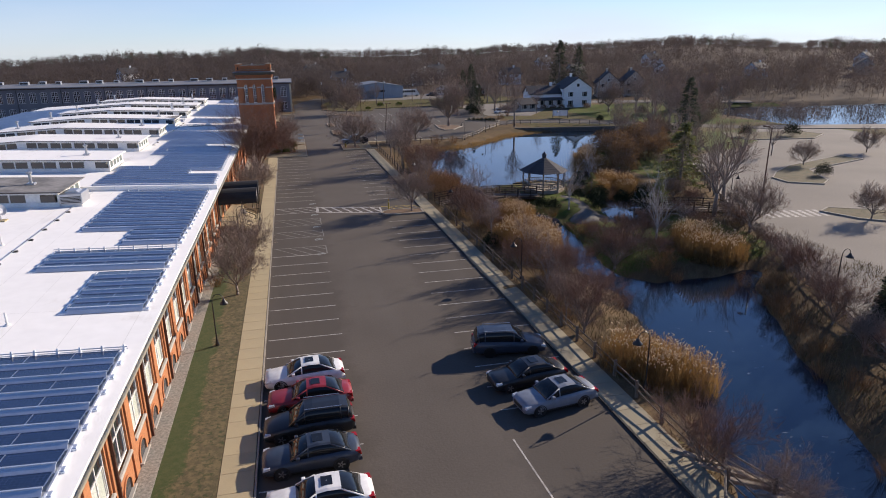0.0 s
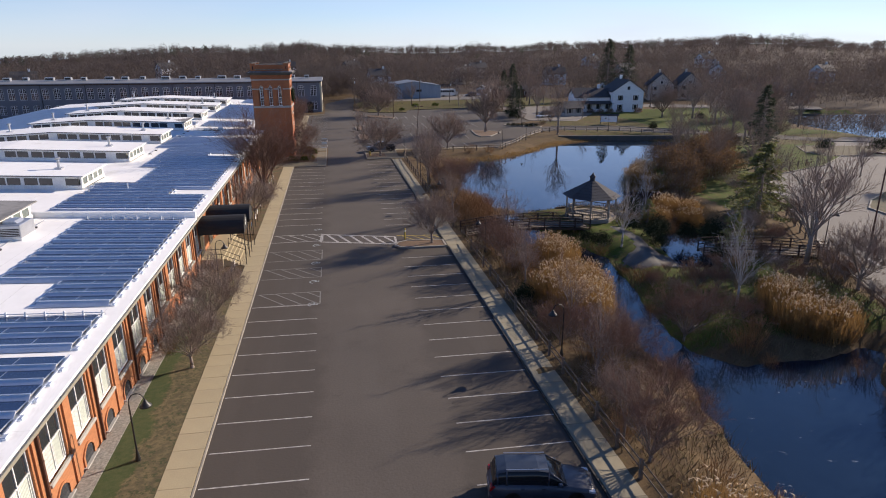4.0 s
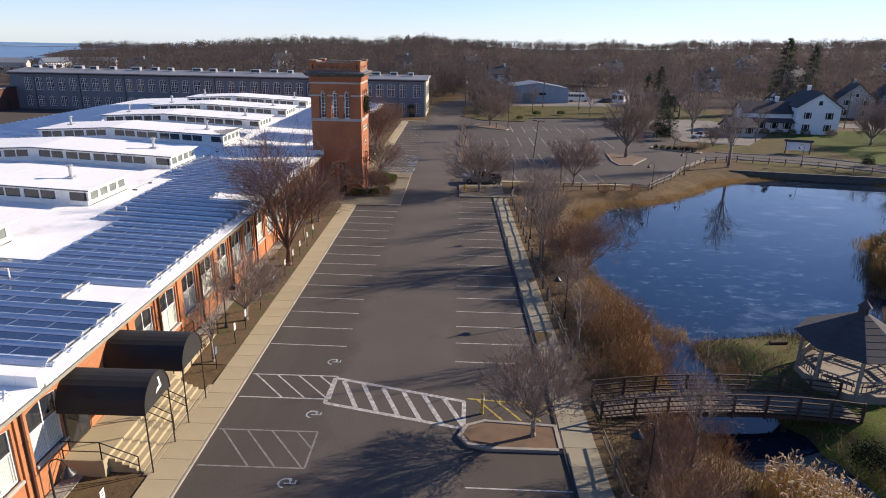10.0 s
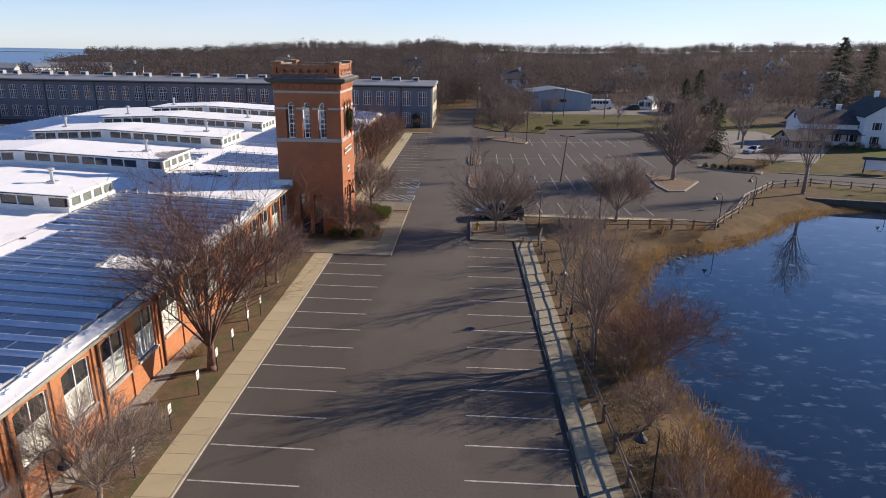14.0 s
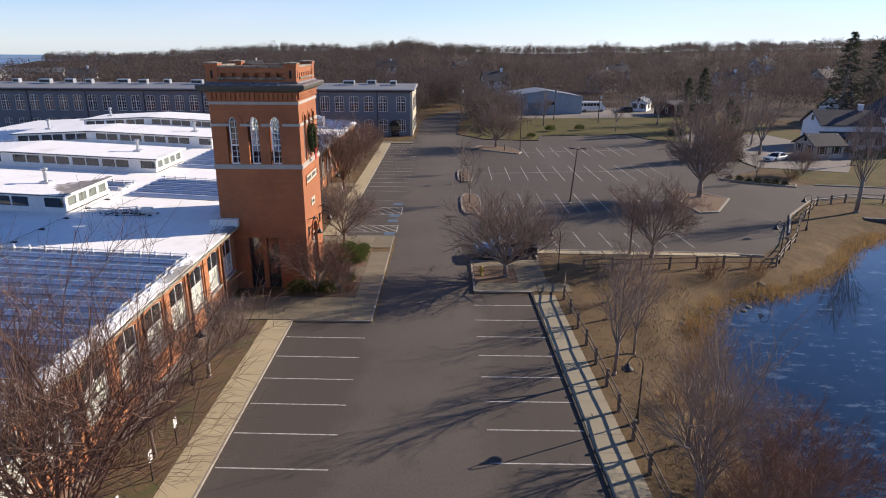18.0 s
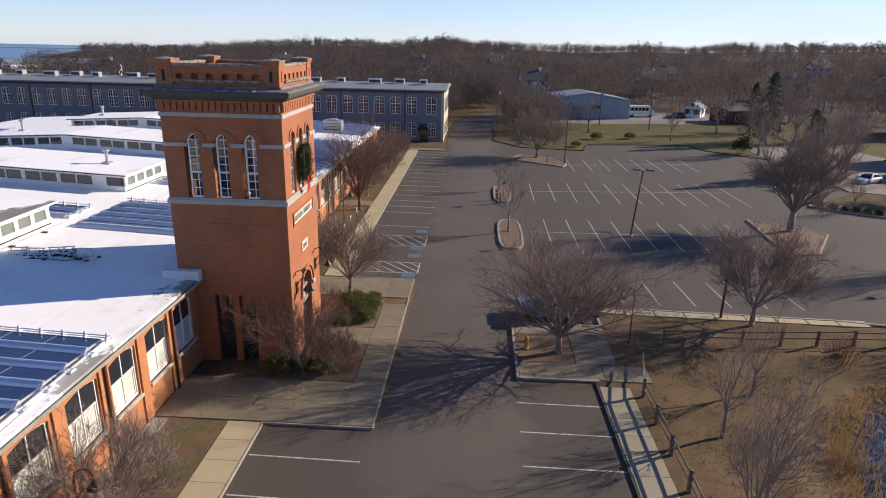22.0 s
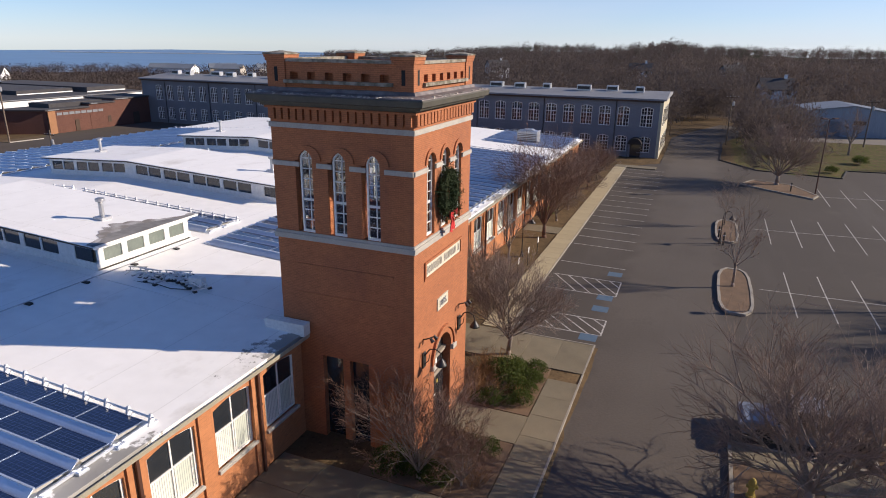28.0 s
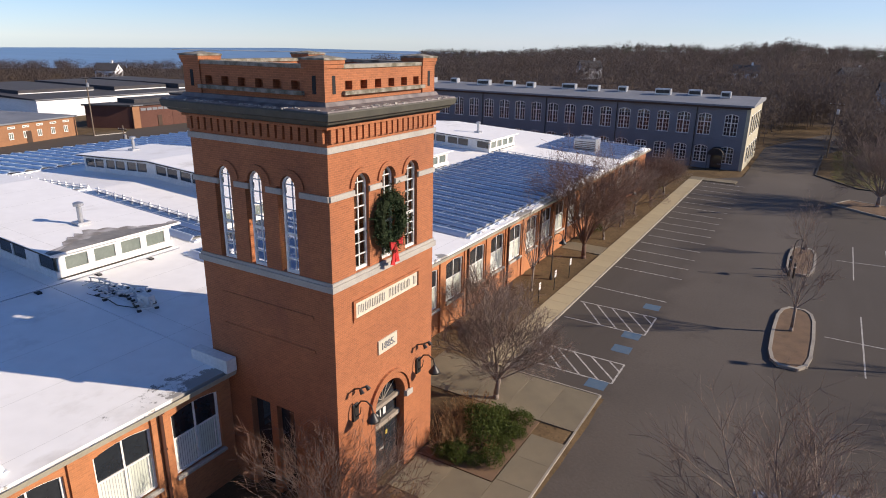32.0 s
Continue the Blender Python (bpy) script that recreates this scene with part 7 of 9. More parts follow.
# ---- pond island: gazebo and bridges ----
gz = thing("gazebo", "octagonal timber gazebo with grey shingled roof and cupola", "gazebo", pose(37.4, 76.6, .12))
R = 3.0
oc = [(math.cos(math.pi / 4 * i + math.pi / 8), math.sin(math.pi / 4 * i + math.pi / 8)) for i in range(8)]
part("deck", Geo().prism([(c * R, s * R) for c, s in oc], 'z', -.3, .35), TIMBER_PALE, gz, "octagonal timber deck")
for i in range(8):
    c, s = oc[i]
    part("post", Geo().box(-.09, -.09, .3, .09, .09, 2.75, pose(c * (R - .15), s * (R - .15), 0, 0, 0, 45 * i + 22.5)), TIMBER_PALE, gz)
    c2, s2 = oc[(i + 1) % 8]
    a, b = Vector((c * (R - .15), s * (R - .15), 0)), Vector((c2 * (R - .15), s2 * (R - .15), 0))
    part("beam", Geo().tube(a + Vector((0, 0, 2.7)), b + Vector((0, 0, 2.7)), .1, .1, 4), TIMBER_PALE, gz)
    if i != 6:
        part("rail", Geo().tube(a + Vector((0, 0, 1.2)), b + Vector((0, 0, 1.2)), .05, .05, 4), TIMBER_PALE, gz)
        part("rail", Geo().tube(a + Vector((0, 0, .5)), b + Vector((0, 0, .5)), .04, .04, 4), TIMBER_PALE, gz)
        for k in range(1, 8):
            p = a.lerp(b, k / 8)
            part("baluster", Geo().box(p.x - .02, p.y - .02, .5, p.x + .02, p.y + .02, 1.2), TIMBER_PALE, gz)
        part("bench", Geo().prism([tuple((a.lerp(b, .05) * .93).xy), tuple((a.lerp(b, .95) * .93).xy), tuple((a.lerp(b, .95) * .8).xy), tuple((a.lerp(b, .05) * .8).xy)], 'z', .75, .8), TIMBER, gz)
    ov = R + .45
    for k in range(7):                                        # courses of shingles
        t0, t1 = k / 7, (k + 1) / 7 + .01
        z0, z1 = 2.72 + 1.75 * t0, 2.72 + 1.75 * t1
        r0, r1 = ov * (1 - t0) + .28 * t0, ov * (1 - t1) + .28 * t1
        g = Geo()
        q = [(c * r0, s * r0, z0 + .018), (c2 * r0, s2 * r0, z0 + .018), (c2 * r1, s2 * r1, z1), (c * r1, s * r1, z1), (c * r0, s * r0, z0 - .02), (c2 * r0, s2 * r0, z0 - .02)]
        g.poly(q[:4])
        g.poly([q[4], q[5], q[1], q[0]])
        part("shingle_course", g, SHINGLE, gz)
part("cupola", Geo().lathe([(.3, 4.35), (.3, 4.85), (.42, 4.88), (.08, 5.25), (.03, 5.4)], 8, (0, 0, 0), math.pi / 8), SHINGLE, gz, "small roof cupola")


def bridge(name, ax, ay, bx, by, w, label, arch=.5):
    d = math.hypot(bx - ax, by - ay)
    br = thing(name, label, "footbridge", pose(ax, ay, .1, 0, 0, math.degrees(math.atan2(by - ay, bx - ax))))
    n = round(d / .3)
    plank = Geo().slab(0, -w / 2, 0, .27, w / 2, .06, .01).mesh("plank", TIMBER)

    def z(u):
        return arch * (1 - (2 * u / d - 1) ** 2)
    for i in range(n):
        part("plank", plank, TIMBER, br, m=pose(i * d / n, 0, z(i * d / n)))
    m = round(d / 1.8)
    for s in (-w / 2, w / 2):
        part("girder", Geo().pipe([(d * i / 10, s * .9, z(d * i / 10) - .18) for i in range(11)], .15, 4), TIMBER_DARK, br)
        for i in range(m + 1):
            u = d * i / m
            part("post", Geo().box(u - .06, s - .06, z(u) - .35, u + .06, s + .06, z(u) + 1.15), TIMBER_DARK, br)
        for hgt in (1.1, .78, .46, .2):
            part("rail", Geo().pipe([(d * i / 8, s, z(d * i / 8) + hgt) for i in range(9)], .05, 4), TIMBER_DARK, br)


bridge("footbridge", 20.9, 72.4, 35.4, 72.9, 2.2, "brown timber footbridge to the gazebo island")
bridge("footbridge", 43.2, 62.0, 55.0, 58.4, 2.2, "brown timber footbridge to the eastern lot", .3)


# ---- buildings beyond ----
def gable_house(label, x, y, turn, L, W, H, rise, wall, roof, wins=3, storeys=2, name="house", cat="house", porch=False, chimney=True):
    """A gabled house, ridge along local x."""
    hs = thing(name, label, cat, pose(x, y, 0, 0, 0, turn))
    part("wall", Geo().prism([(-W / 2, -.3), (W / 2, -.3), (W / 2, H), (0, H + rise), (-W / 2, H)], 'x', -L / 2, L / 2), wall, hs)
    o = .45
    for s in (-1, 1):
        sl = rise / (W / 2)
        part("roof", Geo().prism([(0, H + rise + .02), (s * (W / 2 + o), H - sl * o + .02), (s * (W / 2 + o), H - sl * o + .18), (0, H + rise + .2)], 'x', -L / 2 - o, L / 2 + o), roof, hs, "dark shingled roof slope")
    if chimney:
        part("chimney", Geo().box(-.4, -.3, H, .4, .3, H + rise + 1.1).box(-.48, -.38, H + rise + 1.1, .48, .38, H + rise + 1.25), wall, hs, m=pose(L * .22, 0, 0))
    for st in range(storeys):
        z = .9 + st * 2.75
        for i in range(wins):
            u = -L / 2 + L * (i + .5) / wins
            for s in (-1, 1):
                w = part("window", Geo().box(u - .55, s * W / 2 - .06, z - .08, u + .55, s * W / 2 + .06, z + 1.5), WHITE, hs)
                part("pane", Geo().box(u - .45, s * W / 2 - .08, z + .02, u + .45, s * W / 2 + .08, z + 1.4), GLASS, w)
                part("shutter", Geo().box(u - .85, s * W / 2 - .05, z, u - .57, s * W / 2 + .05, z + 1.45), BLACK, w)
                part("shutter", Geo().box(u + .57, s * W / 2 - .05, z, u + .85, s * W / 2 + .05, z + 1.45), BLACK, w)
        for v in (-W * .25, W * .25):
            for s in (-1, 1):
                w = part("window", Geo().box(s * L / 2 - .06, v - .5, z - .08, s * L / 2 + .06, v + .5, z + 1.5), WHITE, hs)
                part("pane", Geo().box(s * L / 2 - .08, v - .4, z + .02, s * L / 2 + .08, v + .4, z + 1.4), GLASS, w)
                part("shutter", Geo().box(s * L / 2 - .05, v - .8, z, s * L / 2 + .05, v - .52, z + 1.45), BLACK, w)
                part("shutter", Geo().box(s * L / 2 - .05, v + .52, z, s * L / 2 + .05, v + .8, z + 1.45), BLACK, w)
    for s in (-1, 1):
        w = part("gable_window", Geo().box(s * L / 2 - .06, -.5, H + .35, s * L / 2 + .06, .5, H + 1.5), WHITE, hs)
        part("pane", Geo().box(s * L / 2 - .08, -.4, H + .45, s * L / 2 + .08, .4, H + 1.4), GLASS, w)
    if porch:
        part("porch_roof", Geo().prism([(-W / 2 - 2.4, 2.5), (-W / 2, 3.2), (-W / 2, 3.35), (-W / 2 - 2.4, 2.65)], 'x', -L / 2 - .3, L / 2 + .3), roof, hs)
        for i in range(5):
            part("porch_post", Geo().box(-L / 2 + L * i / 4 - .08, -W / 2 - 2.25, 0, -L / 2 + L * i / 4 + .08, -W / 2 - 2.1, 2.55), WHITE, hs)
    return hs


gable_house("large white clapboard house gable with black shutters", 96.5, 197.5, 84, 11, 9.5, 6.3, 3.2, HOUSE_WHITE, SHINGLE, 2, 2)
gable_house("white clapboard house wing with porch", 86.5, 199, -4, 11.5, 7.5, 4.6, 2.2, HOUSE_WHITE, SHINGLE, 4, 1, porch=True)
gable_house("cream house with steep gable beyond the lawn", 128, 234, 70, 10, 9, 5.6, 4, HOUSE_CREAM, SHINGLE)
gable_house("cream house with steep gable beyond the lawn", 140, 236, 75, 10, 8.5, 5.6, 4, HOUSE_CREAM, SHINGLE)
gable_house("small white cottage under bare trees", 113, 243, 20, 9, 7, 3.5, 3, HOUSE_WHITE, SHINGLE, 2, 1)
gable_house("low garage with dark hipped roof", 75.6, 187, 10, 5.6, 5, 2.4, 1.5, HOUSE_CREAM, SHINGLE, 2, 1, "garage", "garage", chimney=False)
gable_house("small white shed with metal roof", 68.5, 268, 60, 6, 4.5, 2.6, 1.2, HOUSE_WHITE, SHED_ROOF, 1, 1, "shed", "shed", chimney=False)
gable_house("low brick outbuilding with flat gable", 77, 257, 15, 13, 8, 3.2, .6, BRICK_DARK, SHINGLE, 3, 1, "outbuilding", "building", chimney=False)
rng = random.Random(21)
for x, y, t in ((30, 330, 10), (75, 345, 40), (120, 330, 0), (165, 345, 30), (205, 320, 60), (95, 400, 15), (20, 440, 30), (250, 300, 20), (310, 290, 50), (-20, 420, 5), (180, 430, 20), (350, 330, 30), (240, 390, 10), (-130, 330, 20), (-90, 420, 40)):
    h = gable_house("pale house among bare hillside trees", x, y, t, 10, 8, 5.4, 3, rng.choice((HOUSE_WHITE, HOUSE_CREAM, HOUSE_WHITE)), SHINGLE, 2, 2)
    h.location.z = far_height(x, y) + .2
for i in range(7):
    x, y = -238 + 9.5 * i + rng.uniform(-3, 3), 345 + 8 * i + rng.uniform(-8, 8)
    h = gable_house("pale low house towards the sea", x, y, rng.uniform(0, 60), 13, 8, 4.6, 1.8, rng.choice((HOUSE_WHITE, HOUSE_CREAM, HOUSE_WHITE)), SHED_ROOF, 3, 1, chimney=False)
    h.location.z = far_height(x, y) + .2
sh = thing("storage_shed", "blue-grey steel storage building with low gable", "shed", pose(39, 263.5, 0, 0, 0, 5))
part("wall", Geo().prism([(-9.2, -.2), (9.2, -.2), (9.2, 4.7), (-1, 6.3), (-9.2, 5.2)], 'y', -7, 7), SHED_STEEL, sh)
part("roof", Geo().prism([(-9.5, 5.2), (-1, 6.35), (9.5, 4.7), (9.5, 4.82), (-1, 6.5), (-9.5, 5.34)], 'y', -7.3, 7.3), SHED_ROOF, sh)
part("window", Geo().box(-.6, -7.06, 2.6, 1.6, -6.99, 3.4), GLASS, sh)
part("roller_door", Geo().box(-6, -7.05, -.1, -2.8, -6.99, 3.2), SHED_ROOF, sh)
part("corner_trim", Geo().box(9.19, -7.04, 0, 9.26, -6.95, 4.7), WHITE, sh)

wb = thing("brick_warehouse", "low dark brick warehouse with stepped black roofs", "building")
for y0, y1, xb, zt in ((185.8, 195, -113.2, 4.4), (195.02, 201, -113.2, 5.0), (201.02, 212, -113.2, 5.5)):
    xs = -105.1 + .025 * (y0 - 185.8)
    if y0 < 190:
        q = [(xs, y0), (xs + .2, y1), (xb, y1), (xb, 181.3)]
        q2 = [(xs + .3, y0 - .3), (xs + .5, y1), (xb - .3, y1), (xb - .3, 180.8)]
    else:
        q = [(xs, y0), (xs + .2, y1), (xb, y1), (xb, y0)]
        q2 = [(xs + .3, y0), (xs + .5, y1), (xb - .3, y1), (xb - .3, y0)]
    part("wall", Geo().prism(q, 'z', 0, zt), BRICK_DARK, wb)
    part("roof", Geo().prism(q2, 'z', zt, zt + .28), SHINGLE, wb, "black felt roof with parapet edge")
    part("roof_edge", Geo().box(xs + .3, y0 + .3, zt + .02, xs + .36, y1 - .3, zt + .2), GREY_ROOF, wb, "pale metal roof edge")
part("raised_roof", Geo().box(-112.6, 188, 4.6, -107, 200, 5.5), SHINGLE, wb)
# raised strip of brighter brick paints the sun patch on the wall corner
part("pier", Geo().box(-105.0, 185.9, 0, -104.75, 187.4, 4.3), BRICK_DULL, wb, "brighter brick strip painting the sunlit wall corner")
for y, w, z0, z1 in ((191.5, .9, .1, 2.3), (199, .8, 1.1, 2.4), (205.4, 1.6, .1, 2.6)):
    part("door", Geo().slab(-.03, 0, z0, .06, w, z1, .02), TIMBER_DARK, wb, "dark timber door", m=pose(-105.08 + .025 * (y - 185.8), y, 0))
for k in range(8):
    part("window", Geo().box(-.03, 0, 3.4, .05, 1.1, 3.9), GREY_ROOF, wb, "small high window", m=pose(-105.08 + .025 * (1.3 * k + 2), 187.9 + 1.3 * k, 0))
wb = thing("white_warehouse", "long white-walled warehouse with stepped dark roof", "building")
part("wall", Geo().box(-190, 183, 0, -134, 236, 4.0), HOUSE_WHITE, wb, "long white wall")
part("roof", Geo().prism([(-133.6, 4.0), (-133.6, 4.25), (-160, 4.7), (-190.4, 4.3), (-190.4, 4.0)], 'y', 182.6, 236.4), SHINGLE, wb)
part("roof_edge", Geo().box(-133.6, 182.6, 4.05, -133.5, 236.4, 4.22), GREY_ROOF, wb, "pale metal roof edge")
for y0, y1, xa, z in ((186, 204, -147, 5.3), (207, 222, -143, 5.4), (223, 235, -139, 5.6)):
    part("raised_roof", Geo().box(-180, y0, 4.2, xa, y1, z), SHINGLE, wb, "raised dark roof section")
    part("flashing", Geo().box(xa, y0, 4.3, xa + .05, y1, 4.62), HOUSE_WHITE, wb)
wb = thing("brick_office", "low dull orange brick building with two rows of white windows", "building", pose(-100.5, 158.3, 0, 0, 0, 14.2))
part("wall", Geo().box(-22, -9, 0, 0, 16.4, 3.5), BRICK_DULL, wb)
part("roof", Geo().box(-22.3, -9.3, 3.5, .3, 16.7, 3.75), GREY_ROOF, wb)
for k in range(9):
    y = -8 + 2.7 * k
    for z0, z1, w in ((1.0, 2.15, .85), (2.75, 3.1, 1.3)):
        wi = part("window", Geo().box(-.05, 0, z0, .06, .1, z1).box(-.05, w - .1, z0, .06, w, z1).box(-.05, .1, z0, .06, w - .1, z0 + .1).box(-.05, .1, z1 - .1, .06, w - .1, z1).box(-.05, w / 2 - .05, z0 + .1, .05, w / 2 + .05, z1 - .1), WHITE, wb, "white window frame", m=pose(0, y, 0))
        part("pane", Geo().box(.005, .08, z0 + .06, .02, w - .08, z1 - .06), FROSTED, wi)
part("door", Geo().slab(-.02, 6.0, 0, .07, 7.0, 2.1, .02), TIMBER_DARK, wb, "dark door")
gable_house("small white gabled house among the scrub", -262, 281, 30, 9, 7, 3.6, 2.6, HOUSE_WHITE, SHINGLE, 2, 1)
flat("yard_verge", [(-104.6, 175), (-101.2, 175.2), (-100.4, 181), (-104.4, 184.6)], -.1, .15, LITTER, "dull grass verge at the yard corner", "verge")
for k in range(3):
    part("kerb_stone", Geo().slab(-.1, 0, 0, .1, 1.9, .26, .02), STONE, thing("yard_kerb", "pale kerb stone along the yard verge", "kerb", pose(-101.1 + .25 * k, 175.3 + 1.93 * k, 0, 0, 0, -7), "yard kerbs"))
flat("yard", [(-100.4, 118), (-62, 120), (-62, 209), (-104.5, 209), (-104.5, 174)], -.1, .12, ASPHALT, "dark asphalt yard west of the factory", "yard")
flat("shed_yard", [(26, 244), (60, 248), (86, 262), (80, 275), (22, 275)], -.1, .1, ASPHALT_PALE, "pale gravel yard in front of the shed", "yard")
flat("house_drive", [(60, 176), (72, 172), (84, 190), (80, 215), (60, 215)], -.1, .13, ASPHALT_PALE, "asphalt drive beside the white house", "drive")
flat("village_road", [(100, 210), (160, 188), (165, 196), (104, 220)], -.1, .14, ASPHALT_PALE, "pale road behind the lawn", "road")
flat("causeway", [(112, 127), (118, 131), (215, 104), (400, 88), (400, 78), (190, 96)], -.1, .16, ASPHALT_PALE, "road beside the far pond", "road")
w = thing("retaining_wall", "stone retaining wall at the pond head", "wall")
for k in range(12):
    a = Vector((57.5, 145.2)).lerp(Vector((84, 141)), k / 12)
    b = Vector((57.5, 145.2)).lerp(Vector((84, 141)), (k + 1) / 12)
    part("stone_block", Geo().slab(0, -.3, -1.6, (b - a).length - .03, .3, .15, .04), GRAVEL, w, m=pose(a.x, a.y, 0, 0, 0, -9))
rng = random.Random(8)
for i in range(34):
    x = 27.5 + 10 * rng.random()
    y = 117.6 + (x - 27.5) * .82 + rng.uniform(-1.2, 1.0)
    t = thing("shore_stone", "rounded grey stone on the pond shore", "stone", pose(x, y, max(-1.02, ground_z(x, y)) - .05, rng.uniform(-20, 20), rng.uniform(-20, 20), rng.uniform(0, 360)), "shore stones")
    r = rng.uniform(.12, .3)
    part("stone", Geo().lathe([(r * .5, -.15), (r, .02), (r * .85, r * .45), (r * .35, r * .62)], 7, (0, 0, 0), rng.random()), GRAVEL, t)
tb = thing("stream_timbers", "fallen weathered timbers at the stream bank", "timber")
for k in range(4):
    part("beam", Geo().box(0, -.12, 0, 3.4, .12, .2, pose(20.6 + .5 * k, 17.6 - 1.4 * k, -.02 + .05 * k, 0, 0, -50 + 8 * k)), TIMBER_PALE, tb)
pt = thing("picnic_log", "dark log seat on the island lawn", "log", pose(35.3, 81.2, .0))
part("log", Geo().tube((-.6, 0, .15), (.6, .1, .18), .16, .14, 8), TIMBER_DARK, pt)


# ---- trees and shrubs ----
def grow(seed, h, spread, trunk, r, mains=8, kids=(6, 5, 5), rise=.55, wob=.13, limb=.55):
    """A leafless tree: trunk, limbs and twigs as three parts."""
    rng = random.Random(seed)
    gt, gl, gw = Geo(), Geo(), Geo()

    def sprig(p, d, length, rad, level):
        n = 3 if level < 2 else 2 if level == 2 else 1
        pts = [p]
        dd = d.copy()
        for i in range(n):
            dd = (dd + Vector((rng.gauss(0, wob), rng.gauss(0, wob), rng.gauss(.05, wob)))).normalized()
            q = pts[-1] + dd * (length / n)
            r0, r1 = rad * (1 - .75 * i / n), rad * (1 - .75 * (i + 1) / n)
            (gl if level < 2 else gw).tube(pts[-1], q, max(r0, .007), max(r1, .005), 5 if level == 0 else 4 if level == 1 else 3, False)
            pts.append(q)
        if level < len(kids):
            k = kids[level]
            for j in range(k):
                u = rng.uniform(.3, 1) * n
                i = min(int(u), n - 1)
                c = pts[i].lerp(pts[i + 1], u - i)
                dr = (pts[i + 1] - pts[i]).normalized()
                side = dr.cross(Vector((rng.gauss(0, 1), rng.gauss(0, 1), rng.gauss(0, 1)))).normalized()
                nd = (dr * rng.uniform(.7, 1.1) + side * rng.uniform(.5, .9) + Vector((0, 0, .12))).normalized()
                sprig(c, nd, length * rng.uniform(.38, .62), rad * .42, level + 1)

    p = Vector((0, 0, -.15))
    gt.tube(p, (0, 0, .25), r * 1.45, r * 1.05, 8)
    gt.tube((0, 0, .25), (rng.gauss(0, .05), rng.gauss(0, .05), trunk), r * 1.05, r * .8, 8)
    top = Vector((0, 0, trunk))
    for i in range(mains):
        a = 2 * math.pi * (i + rng.uniform(-.3, .3)) / mains
        up = rng.uniform(rise * .6, rise * 1.5)
        d = Vector((math.cos(a), math.sin(a), up * 2)).normalized()
        length = min((h - trunk) / max(d.z, .3), spread / max(.25, math.hypot(d.x, d.y))) * rng.uniform(.75, 1.0)
        sprig(top - Vector((0, 0, rng.uniform(0, trunk * .25))), d, length, r * limb, 0)
    sprig(top, Vector((0, 0, 1)), (h - trunk) * .9, r * .7, 0)
    return gt, gl, gw


TREES = {}


def tree_kind(key, bark, twig, *args, **kw):
    gt, gl, gw = grow(*args, **kw)
    h, spread = args[1], args[2]
    zs = sorted(p[2] for p in gw.v)
    kz = h / zs[int(.985 * len(zs))]
    rad = sorted(math.hypot(p[0], p[1]) for p in gw.v)
    kr = spread / rad[int(.95 * len(rad))]
    for g in (gl, gw):
        g.v = [(p[0] * kr, p[1] * kr, p[2] * (kz + (1 - kz) * max(0, 1 - p[2] / h) ** 2)) for p in g.v]
    TREES[key] = [("trunk", gt.mesh("trunk", bark, True), bark), ("limb_frame", gl.mesh("limb_frame", bark), bark), ("crown", gw.mesh("crown", twig), twig)]


def plant(key, x, y, z=None, s=1.0, turn=None, label="bare grey-brown deciduous tree in winter", name="tree", cat="tree", group=""):
    z = ground_z(x, y) if z is None else z
    t = thing(name, label, cat, Matrix.Translation((x, y, z)) @ Euler((0, 0, random.uniform(0, 6.28) if turn is None else turn)).to_matrix().to_4x4() @ Matrix.Scale(s, 4), group)
    for n, me, m in TREES[key]:
        ob = part(n, me, m, t)
        if n in ("plume_head", "stem_mass", "tuft", "foliage", "needles"):
            tagged(ob, kind="stuff")
    return t


tree_kind("vase", BARK_RED, BARK_RED, 1, 9.8, 4.9, 1.5, .2, mains=26, kids=(9, 6, 5), rise=1.0, wob=.07, limb=.36)
tree_kind("round", BARK, TWIG, 2, 5.2, 2.9, 1.2, .12, mains=15, kids=(9, 8, 7), rise=.45, limb=.42)
tree_kind("spread", BARK, TWIG, 3, 7.0, 4.8, 1.3, .2, mains=20, kids=(9, 7, 7), rise=.5)
tree_kind("young", BARK, TWIG, 4, 6.5, 1.9, 1.7, .09, mains=8, kids=(5, 5, 4), rise=.7)
tree_kind("tall", BARK, TWIG, 5, 14, 5.0, 4.0, .3, mains=10, kids=(6, 6, 6), rise=.7)
tree_kind("slim", BARK, TWIG, 6, 8.5, 2.2, 2.6, .11, mains=8, kids=(5, 5, 5), rise=.8)
tree_kind("oak", BARK, TWIG, 15, 12, 5.6, 2.4, .34, mains=15, kids=(9, 8, 7), rise=.55)
tree_kind("mast", BARK, TWIG, 25, 12.2, 3.0, 4.0, .24, mains=16, kids=(6, 5, 4), rise=.9, limb=.35)
tree_kind("birch", BARK_PALE, BARK_PALE, 7, 8.0, 2.4, 2.0, .11, mains=9, kids=(5, 5, 4), rise=.9)
tree_kind("multi", BARK, BARK_RED, 8, 4.4, 3.2, .35, .08, mains=24, kids=(6, 6, 5), rise=.7)
tree_kind("thicket", TWIG, TWIG, 9, 3.6, 2.6, .2, .045, mains=24, kids=(6, 5, 5), rise=.9)

